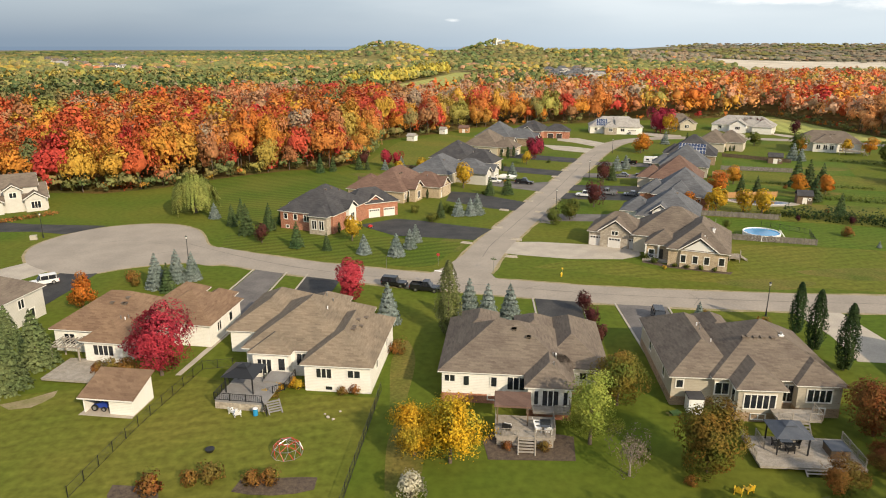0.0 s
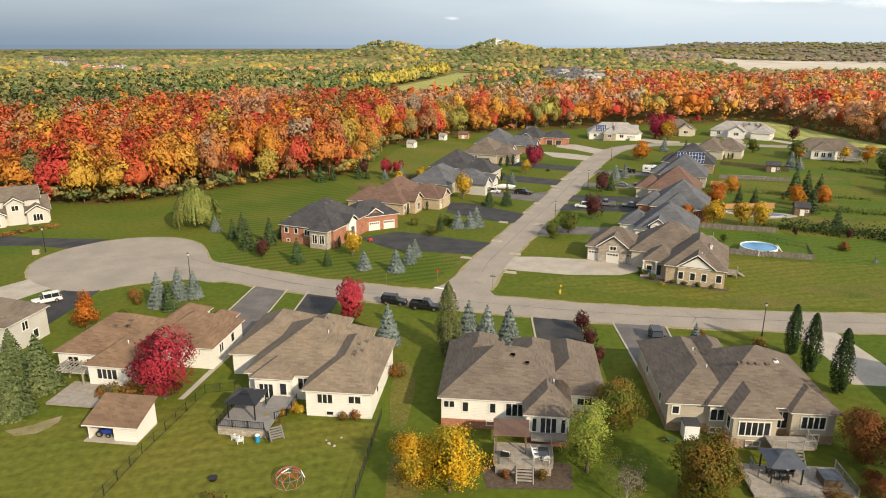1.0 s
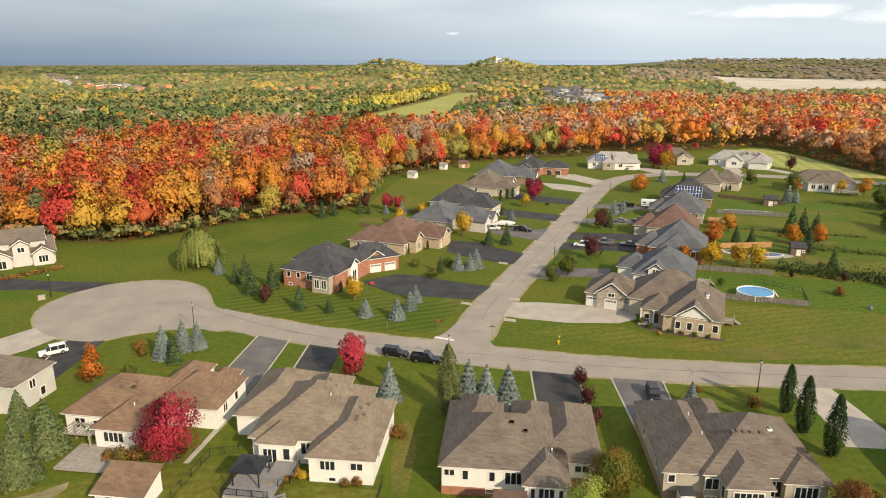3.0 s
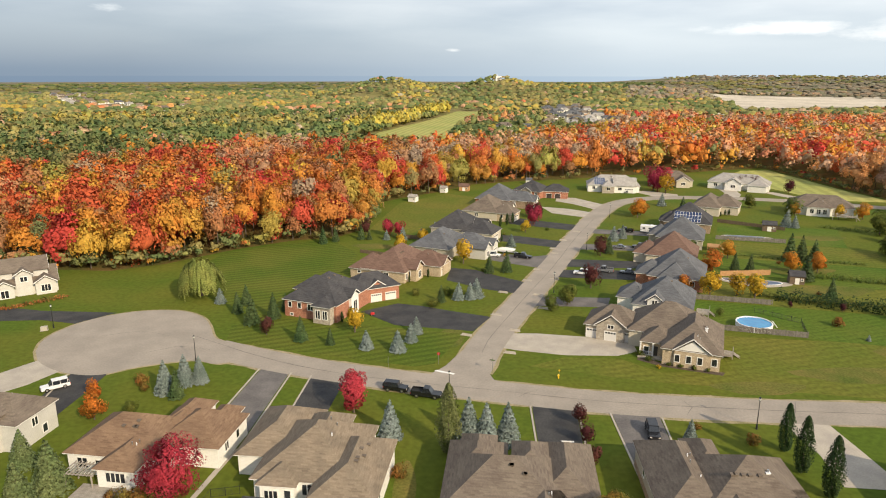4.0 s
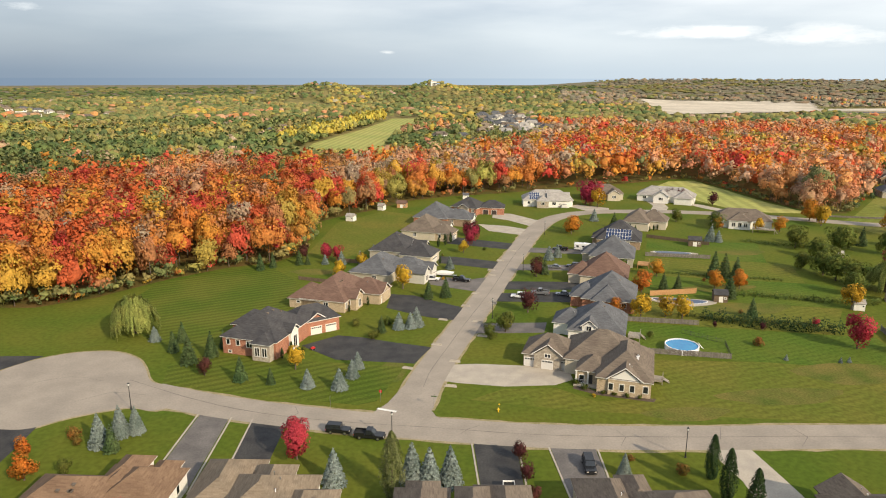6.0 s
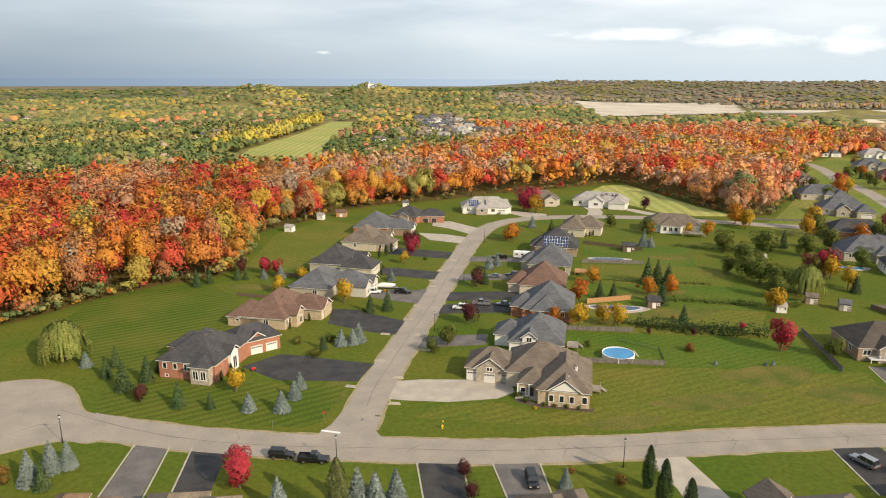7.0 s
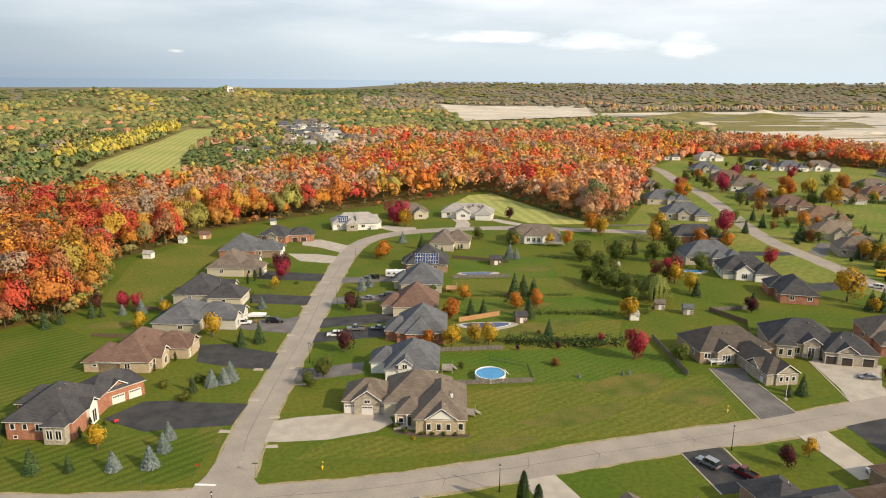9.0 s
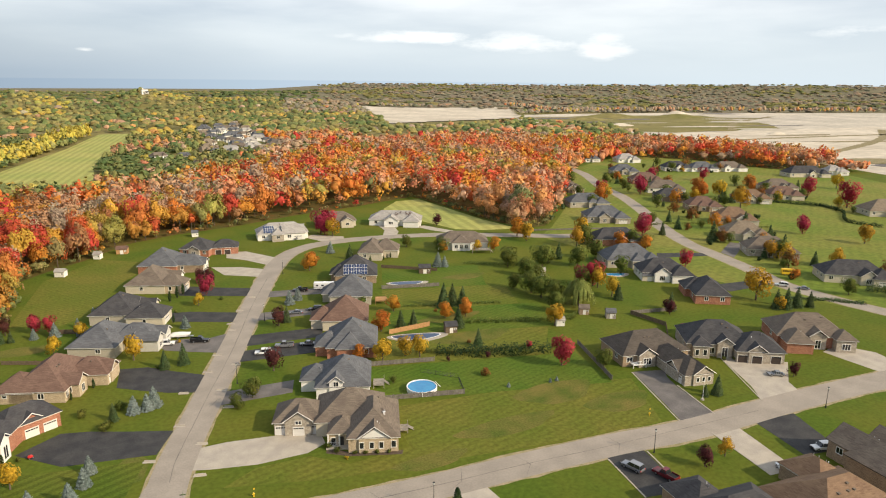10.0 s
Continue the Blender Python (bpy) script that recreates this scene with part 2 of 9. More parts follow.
SH_PALE = shingle("pale_shingles", (0.42, 0.4, 0.36), (0.34, 0.32, 0.3))
SIDING_W = material("white_siding", (0.79, 0.77, 0.72), (0.75, 0.73, 0.67), rough=0.7, scale=0.4, fine=4, var=0.05, lap=0.22)
SIDING_G = material("grey_white_siding", (0.57, 0.55, 0.5), (0.52, 0.5, 0.45), rough=0.7, scale=0.4, fine=4, var=0.05, lap=0.22)
SIDING_C = material("cream_siding", (0.56, 0.5, 0.39), (0.5, 0.45, 0.35), rough=0.7, scale=0.4, fine=4, var=0.06, lap=0.22)
SIDING_T = material("taupe_siding", (0.44, 0.4, 0.32), (0.4, 0.36, 0.29), rough=0.7, scale=0.4, fine=4, var=0.06, lap=0.22)
BRICK_R = material("red_brick", (0.4, 0.17, 0.1), (0.32, 0.13, 0.08), rough=0.9, scale=0.8, fine=5, var=0.15, brick=(0.44, 0.16, 0.018, (1.35, 1.7, 1.9)))
BRICK_T = material("tan_brick", (0.5, 0.4, 0.27), (0.42, 0.33, 0.22), rough=0.9, scale=0.8, fine=5, var=0.15, brick=(0.44, 0.16, 0.018, (1.2, 1.25, 1.3)))
BRICK_B = material("brown_brick", (0.36, 0.26, 0.17), (0.29, 0.21, 0.14), rough=0.9, scale=0.8, fine=5, var=0.15, brick=(0.44, 0.16, 0.018, (1.2, 1.25, 1.3)))
STONE = material("stone_veneer", (0.5, 0.45, 0.36), (0.36, 0.31, 0.25), rough=0.9, scale=1.5, fine=4, var=0.2, brick=(0.6, 0.24, 0.03, (0.8, 0.8, 0.8)))
TRIM = material("white_trim", (0.76, 0.74, 0.69), rough=0.55, var=0.05)
TRIM_D = material("dark_trim", (0.05, 0.045, 0.04), rough=0.5, var=0.1)
DOOR_W = material("garage_door_paint", (0.66, 0.64, 0.6), rough=0.5, var=0.05)
DOOR_D = material("dark_garage_door", (0.06, 0.045, 0.038), rough=0.5, var=0.15)
GLASS = material("window_glass", (0.02, 0.024, 0.03), rough=0.06, var=0.1, spec=0.8)
BLACK_METAL = material("black_metal", (0.015, 0.015, 0.016), rough=0.45, var=0.1, spec=0.5)
STEEL = material("galvanised_steel", (0.5, 0.5, 0.5), rough=0.35, metal=0.9, var=0.1)
WOOD_GREY = material("weathered_wood", (0.36, 0.325, 0.28), (0.28, 0.25, 0.21), rough=0.9, scale=1.5, fine=9, var=0.18, board=0.14)
WOOD_BROWN = material("brown_fence_wood", (0.17, 0.12, 0.08), (0.12, 0.09, 0.06), rough=0.9, scale=1.5, fine=9, var=0.2)
WOOD_NEW = material("new_cedar", (0.47, 0.27, 0.12), (0.4, 0.22, 0.1), rough=0.85, scale=1.5, fine=9, var=0.15)
SLATE_ROOF = material("slate_grey_metal", (0.085, 0.095, 0.115), (0.065, 0.075, 0.095), rough=0.55, scale=1, fine=6, var=0.12)
GREY_DECK = material("painted_grey_deck", (0.27, 0.26, 0.25), (0.23, 0.22, 0.21), rough=0.7, scale=1, fine=8, var=0.1, board=0.14)
WATER = material("pool_water", (0.03, 0.26, 0.5), (0.02, 0.2, 0.44), rough=0.08, scale=0.5, fine=4, var=0.1, spec=0.5)
WATER_D = material("dark_pool_cover", (0.015, 0.05, 0.13), (0.012, 0.035, 0.09), rough=0.3, scale=0.5, fine=4, var=0.1, spec=0.4)
BARK = material("bark", (0.13, 0.1, 0.075), (0.09, 0.07, 0.055), rough=0.95, scale=1.2, fine=9, var=0.25, bump=0.5)
PALE_BARK = material("grey_bark", (0.3, 0.26, 0.22), (0.2, 0.17, 0.15), rough=0.95, scale=1.2, fine=9, var=0.2)
MULCH = material("mulch_bed", (0.07, 0.05, 0.04), (0.12, 0.09, 0.06), rough=0.95, scale=2, fine=9, var=0.3)
SOLAR = material("solar_panel", (0.02, 0.04, 0.1), (0.03, 0.05, 0.12), rough=0.15, var=0.1, spec=0.6)
WHITE_PLASTIC = material("white_plastic", (0.8, 0.8, 0.8), rough=0.4, var=0.03)
RED_PAINT = material("red_paint", (0.5, 0.03, 0.03), rough=0.35, var=0.05, spec=0.5)
BLUE_PAINT = material("blue_paint", (0.02, 0.05, 0.3), rough=0.35, var=0.05, spec=0.5)
YELLOW_PAINT = material("yellow_paint", (0.75, 0.48, 0.03), rough=0.4, var=0.05, spec=0.5)
BLACK_PAINT = material("black_car_paint", (0.012, 0.012, 0.014), rough=0.18, var=0.05, spec=0.6)
WHITE_PAINT = material("white_car_paint", (0.75, 0.75, 0.74), rough=0.2, var=0.02, spec=0.6)
SILVER_PAINT = material("silver_car_paint", (0.33, 0.34, 0.36), rough=0.25, metal=0.5, var=0.04, spec=0.6)
MAROON_PAINT = material("maroon_car_paint", (0.13, 0.015, 0.02), rough=0.2, var=0.05, spec=0.6)
RUBBER = material("tyre_rubber", (0.02, 0.02, 0.02), rough=0.9, var=0.1)
LAMP_GLASS = material("frosted_lamp_glass", (0.7, 0.7, 0.65), rough=0.3, var=0.03)
LAMP_LENS = material("lamp_lens", (0.55, 0.5, 0.45), rough=0.15, var=0.03)


def leaves(name, base, second, trans=0.3, per_object=0.12):
    return material(name, base, second, rough=0.8, scale=0.35, fine=3.0, var=0.26, spec=0.15, translucent=trans * 0.8, island=0.24, per_object=per_object)


LEAF = {
    "crimson": leaves("crimson_leaves", (0.4, 0.04, 0.065), (0.32, 0.035, 0.06), per_object=0.05),
    "scarlet": leaves("scarlet_leaves", (0.5, 0.055, 0.06), (0.42, 0.045, 0.05), per_object=0.05),
    "orange": leaves("orange_leaves", (0.52, 0.16, 0.025), (0.42, 0.19, 0.03)),
    "gold": leaves("golden_leaves", (0.55, 0.32, 0.025), (0.42, 0.27, 0.03)),
    "lime": leaves("yellow_green_leaves", (0.34, 0.34, 0.07), (0.24, 0.28, 0.05)),
    "green": leaves("green_leaves", (0.085, 0.12, 0.025), (0.14, 0.15, 0.03)),
    "deep": leaves("deep_green_leaves", (0.028, 0.052, 0.018), (0.04, 0.065, 0.02)),
    "plum": leaves("plum_leaves", (0.075, 0.022, 0.025), (0.11, 0.035, 0.03)),
    "rust": leaves("rust_leaves", (0.28, 0.1, 0.03), (0.16, 0.12, 0.03)),
    "blue": leaves("blue_spruce_needles", (0.23, 0.27, 0.25), (0.15, 0.19, 0.17), 0.1),
    "spruce": leaves("spruce_needles", (0.05, 0.085, 0.03), (0.08, 0.11, 0.04), 0.1),
    "pine": leaves("pale_spruce_needles", (0.13, 0.15, 0.06), (0.09, 0.12, 0.045), 0.1),
    "amber": leaves("amber_leaves", (0.64, 0.38, 0.02), (0.42, 0.36, 0.04)),
    "turning": leaves("turning_leaves", (0.1, 0.125, 0.022), (0.25, 0.14, 0.028)),
    "olive": leaves("olive_leaves", (0.17, 0.185, 0.07), (0.13, 0.15, 0.055)),
    "willow": leaves("willow_leaves", (0.2, 0.24, 0.06), (0.26, 0.27, 0.07)),
    "bare": leaves("bare_twigs", (0.2, 0.15, 0.12), (0.14, 0.11, 0.09), 0.0),
    "silver": leaves("silvery_grass_plumes", (0.5, 0.46, 0.36), (0.4, 0.36, 0.27)),
}
FOREST_LEAF = material("forest_leaves", (1, 1, 1), (0.85, 0.85, 0.85), rough=0.85, scale=0.25, fine=1.9, var=0.22, spec=0.1, translucent=0.22, island=0.1, tint=True, bump=0.4, relief=0.4)
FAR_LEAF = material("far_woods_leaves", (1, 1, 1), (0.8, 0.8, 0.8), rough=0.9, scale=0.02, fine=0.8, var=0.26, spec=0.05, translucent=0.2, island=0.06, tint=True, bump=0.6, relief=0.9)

# ---- mesh helpers ----


def part(name, bm, mat, parent=None, label="", smooth=False):
    """Links a bmesh as one mesh object under parent."""
    me = bpy.data.meshes.new(name)
    bm.to_mesh(me)
    bm.free()
    return part_mesh(name, me, mat, parent, label, smooth)


def part_mesh(name, me, mat, parent=None, label="", smooth=False):
    if mat and not me.materials:
        me.materials.append(mat)
    if smooth:
        me.shade_smooth()
    ob = new(name, me)
    ob.parent = parent
    if label:
        ob["label"] = label
    return ob


def thing(name, m, label, category, group="", kind=""):
    ob = new(name)
    ob.matrix_world = m
    ob.empty_display_size = 0.5
    return tagged(ob, label, category, group, kind)


def box(bm, x0, x1, y0, y1, z0, z1, m=None, bevel=0.0):
    """A box between two corners, with its edges bevelled if asked."""
    vs = [bm.verts.new((x, y, z)) for x in (x0, x1) for y in (y0, y1) for z in (z0, z1)]
    a, b, c, d, e, f, g, h = vs
    fs = [bm.faces.new(q) for q in ((a, b, d, c), (e, g, h, f), (a, e, f, b), (c, d, h, g), (a, c, g, e), (b, f, h, d))]
    if m is not None:
        bmesh.ops.transform(bm, matrix=m, verts=vs)
    if bevel:
        es = {e for f in fs for e in f.edges}
        bmesh.ops.bevel(bm, geom=list(es), offset=bevel, segments=1, affect="EDGES")
    return bm


def boxes(*rows):
    bm = bmesh.new()
    for r in rows:
        box(bm, *r)
    return bm


def rod(bm, p, q, r0, r1=None, n=8):
    """A tapered round bar from p to q."""
    p, q = Vector(p), Vector(q)
    r1 = r0 if r1 is None else r1
    m = (q - p).to_track_quat("Z", "Y").to_matrix()
    ring = [[bm.verts.new(c + m @ Vector((r * math.cos(6.2832 * i / n), r * math.sin(6.2832 * i / n), 0))) for i in range(n)] for c, r in ((p, r0), (q, r1))]
    for i in range(n):
        bm.faces.new((ring[0][i], ring[0][(i + 1) % n], ring[1][(i + 1) % n], ring[1][i]))
    bm.faces.new(ring[0][::-1]), bm.faces.new(ring[1])
    return bm


def prism(bm, pts, z0, z1):
    """An upright prism over a plan polygon."""
    lo, hi = [bm.verts.new((x, y, z0)) for x, y in pts], [bm.verts.new((x, y, z1)) for x, y in pts]
    n = len(pts)
    for i in range(n):
        bm.faces.new((lo[i], lo[(i + 1) % n], hi[(i + 1) % n], hi[i]))
    bm.faces.new(lo[::-1]), bm.faces.new(hi)
    bmesh.ops.recalc_face_normals(bm, faces=bm.faces)
    return bm


def fast_mesh(name, verts, quads, tint=None):
    """A mesh of quads straight from arrays; tint is a colour for each vertex."""
    me = bpy.data.meshes.new(name)
    n, k = len(verts), len(quads)
    me.vertices.add(n)
    me.vertices.foreach_set("co", np.asarray(verts, np.float32).ravel())
    me.loops.add(4 * k)
    me.loops.foreach_set("vertex_index", np.asarray(quads, np.int32).ravel())
    me.polygons.add(k)
    me.polygons.foreach_set("loop_start", np.arange(0, 4 * k, 4, dtype=np.int32))
    if tint is not None:
        at = me.attributes.new("tint", "FLOAT_COLOR", "POINT")
        at.data.foreach_set("color", np.hstack([tint, np.ones((n, 1))]).astype(np.float32).ravel())
    me.update(calc_edges=True)
    return me


def leaf_quads(points, normals, size, rng):
    """Small bent leaf clumps at points, facing along normals; returns verts and quads."""
    n = len(points)
    nr = normals / np.maximum(np.linalg.norm(normals, axis=1, keepdims=True), 1e-6)
    ref = rng.normal(size=(n, 3))
    u = np.cross(nr, ref)
    u /= np.maximum(np.linalg.norm(u, axis=1, keepdims=True), 1e-6)
    v = np.cross(nr, u)
    s = (size * rng.uniform(0.6, 1.3, n))[:, None]
    bend = nr * s * rng.uniform(-0.35, 0.35, (n, 1))
    V = np.stack([points + u * s * 0.55 + bend, points + v * s * 0.5, points - u * s * 0.55 + bend, points - v * s * 0.45], 1).reshape(-1, 3)
    return V, np.arange(4 * n).reshape(n, 4)


def leafy_mesh(name, V, Q, soft):
    """Leaf clumps as one mesh, lit by the soft outward normals of the crown that they belong to."""
    soft = soft / np.maximum(np.linalg.norm(soft, axis=1, keepdims=True), 1e-6)
    V = V.reshape(-1, 4, 3)
    turned = np.einsum("ij,ij->i", np.cross(V[:, 2] - V[:, 0], V[:, 3] - V[:, 1]), soft) < 0
    V[turned] = V[turned][:, ::-1]
    me = fast_mesh(name, V.reshape(-1, 3), Q)
    me.attributes.new("custom_normal", "FLOAT_VECTOR", "POINT").data.foreach_set("vector", np.repeat(soft, 4, axis=0).astype(np.float32).ravel())
    return me


def smooth_line(pts, step=4.0):
    """Catmull-Rom through plan points."""
    P = [np.array(p, float) for p in pts]
    P = [2 * P[0] - P[1]] + P + [2 * P[-1] - P[-2]]
    out = []
    for i in range(1, len(P) - 2):
        a, b, c, d = P[i - 1:i + 3]
        k = max(1, int(np.linalg.norm(c - b) / step))
        for j in range(k):
            t = j / k
            out.append(0.5 * (2 * b + (c - a) * t + (2 * a - 5 * b + 4 * c - d) * t * t + (3 * b - a - 3 * c + d) * t ** 3))
    out.append(P[-2])
    return np.array(out)


def strip(name, pts, width, z, mat, label, category="", kind="structure", wobble=0.0):
    """A ribbon of ground along a line."""
    line = smooth_line(pts)
    d = np.gradient(line, axis=0)
    d /= np.linalg.norm(d, axis=1, keepdims=True)
    nrm = np.stack([-d[:, 1], d[:, 0]], 1)
    bm = bmesh.new()
    rng = np.random.default_rng(len(pts))
    prev = None
    for p, n in zip(line, nrm):
        w = width / 2 + rng.uniform(-wobble, wobble, 2)
        row = (bm.verts.new((*(p + n * w[0]), z)), bm.verts.new((*(p - n * w[1]), z)))
        if prev:
            bm.faces.new((prev[0], prev[1], row[1], row[0]))
        prev = row
    bmesh.ops.recalc_face_normals(bm, faces=bm.faces)
    return tagged(part(name, bm, mat), label, category or name, kind=kind)


def patch(name, pts, z, mat, label, category="", kind="structure", rounded=False, thick=0.0):
    """A flat piece of ground over a plan polygon; thick gives it an edge."""
    if rounded:
        pts = [tuple(p) for p in smooth_line([*pts, pts[0]], 1.5)][:-1]
    bm = bmesh.new()
    prism(bm, pts, z - max(thick, 0.03), z)
    return tagged(part(name, bm, mat), label, category or name, kind=kind)

def inside(poly, x, y):
    """Which of the points lie in the plan polygon."""
    res = np.zeros(len(x), bool)
    n = len(poly)
    for i in range(n):
        (x1, y1), (x2, y2) = poly[i], poly[(i + 1) % n]
        c = (y1 > y) != (y2 > y)
        t = (x2 - x1) * (y - y1) / ((y2 - y1) or 1e-9) + x1
        res ^= c & (x < t)
    return res


# ---- ground, roads ----


def rise(x, y):
    """Height of the land: flat round the streets, low hills far off."""
    def hill(cx, cy, sx, sy, h):
        return h * np.exp(-((x - cx) / sx) ** 2 - ((y - cy) / sy) ** 2)
    z = hill(-145, 1790, 95, 160, 34) + hill(125, 1730, 90, 150, 33) + hill(420, 1800, 260, 180, 18) + hill(0, 1850, 500, 220, 10)
    far_r, az = np.hypot(x, y), np.arctan2(x, y)
    z = z + np.clip((far_r - 3700) / 1100, 0, 1) * (40 * np.clip((az - 0.22) / 0.12, 0, 1) + 22 * np.clip((az - 0.6) / 0.35, 0, 1)) * (az < 1.6)
    z = z + hill(1500, 3300, 900, 500, 14) + hill(-900, 3500, 900, 300, -6)
    return z


def build_ground():
    rings = [0, 60, 150, 300, 450, 600, 750, 900, 1050, 1200, 1300, 1400, 1500, 1575, 1650, 1725, 1800, 1900, 2000, 2200, 2500, 2900, 3300, 3800, 4300, 4960]
    n = 240
    bm = bmesh.new()
    prev = None
    for r in rings[1:]:
        ring = []
        for i in range(n):
            a = 2 * math.pi * i / n
            x, y = r * math.sin(a), r * math.cos(a)
            ring.append(bm.verts.new((x, y, float(rise(x, y)))))
        if prev is None:
            bm.faces.new(ring)
        else:
            for i in range(n):
                bm.faces.new((prev[i], prev[(i + 1) % n], ring[(i + 1) % n], ring[i]))
        prev = ring
    bmesh.ops.recalc_face_normals(bm, faces=bm.faces)
    ob = part("ground", bm, GRASS)
    ob.data.materials.append(EARTH), ob.data.materials.append(WOOD_FLOOR)
    for p in ob.data.polygons:
        c = p.center
        if math.hypot(c.x, c.y) > 900 or (c.x < 150 and math.hypot(c.x, c.y) > 620):
            p.material_index = 2 if math.hypot(c.x, c.y) > 1900 else 1
    tagged(ob, "green mown lawns, paling to dry fields far off", "ground", kind="structure")


build_ground()
MAIN = [(-52, 143.5), (-40, 137.6), (-26.5, 132.3), (-10, 127.2), (10, 122.2), (30, 117.9), (55, 115), (80, 113.4), (105, 111.2), (127, 108.4), (165, 107.2), (205, 104), (260, 98)]
CROSS = [(5.5, 131), (10.4, 148), (21.1, 176), (34.5, 211), (48.5, 248), (62.5, 284), (76, 312), (90, 328), (110, 335.5), (140, 334), (170, 326), (200, 311), (226, 297), (262, 283)]
STREET = [(270, 90), (262, 130), (256, 175), (264, 203), (270, 226), (278, 256), (298, 296), (322, 336), (348, 385), (366, 430), (402, 498), (420, 560)]
for line, w in ((MAIN, 10.3), (CROSS, 9.6), (STREET, 10)):
    strip("verge", line, w, 0.012, VERGE, "dry gravel verge along the road", "verge", wobble=0.35)
BULB = [(-90, 140.5), (-92, 146), (-92, 152), (-89, 159.4), (-84.3, 164.2), (-77, 167.4), (-68, 167.4), (-61, 163), (-57, 157), (-53, 149), (-47, 145), (-43, 138), (-48, 134.5), (-54, 136.2), (-63.5, 133), (-69.7, 129), (-75, 129), (-80, 130.8), (-86, 135)]
cx_, cy_ = -72, 148
patch("verge", [(cx_ + (x - cx_) * 1.03, cy_ + (y - cy_) * 1.03) for x, y in BULB], 0.02, VERGE, "dry gravel verge round the turning circle", "verge", rounded=True)
strip("road", MAIN, 9.0, 0.04, ROAD, "worn grey-beige asphalt residential road")
strip("road", CROSS, 8.4, 0.044, ROAD, "worn grey-beige asphalt side street with cracks")
strip("road", STREET, 8.8, 0.04, ROAD, "worn grey asphalt residential street")
patch("road", BULB, 0.048, ROAD, "worn asphalt turning circle of the dead end", rounded=True)
patch("road", [(-4.5, 124), (-3.2, 129.2), (0.4, 134), (4.5, 143), (12.4, 143), (10.0, 136.8), (8.9, 131.6), (10.2, 127.2), (15, 123), (8, 118.4)], 0.052, ROAD, "flared asphalt junction with tyre marks")
strip("crack", [(-58, 150), (-40, 138.5), (-26.5, 132.0), (-10, 126.9), (10, 122.6), (30, 118.2), (55, 115.3), (80, 113.5), (105, 111.0), (150, 107.8)], 0.15, 0.06, CRACK, "dark sealed seam along the road", wobble=0.06)
strip("crack", [(8.4, 141), (10.1, 148), (20.8, 176), (34.8, 211), (48.2, 248), (62.8, 284)], 0.15, 0.062, CRACK, "dark sealed seam along the side street", wobble=0.06)
for pts in ([(14, 119.5), (16, 121.5), (18.5, 122.8)], [(44, 113), (46, 116), (45, 119)], [(78, 110), (81, 113), (80, 117)], [(21, 172), (24, 176), (27, 177)], [(-20, 128), (-18, 131), (-19, 134)],
            [(102, 108), (105, 111), (104, 115)], [(28, 190), (31, 192), (33, 196)], [(60, 112), (64, 114), (66, 118)], [(-66, 140), (-60, 144), (-52, 142)], [(-80, 150), (-72, 153), (-64, 150)]):
    strip("crack", pts, 0.11, 0.064, CRACK, "dark sealed crack across the road", wobble=0.05)
patch("stop_line", [(-1.9, 131.3), (2.0, 129.6), (2.3, 130.2), (-1.6, 131.9)], 0.066, PAINT_LINE, "white painted stop line at the junction")

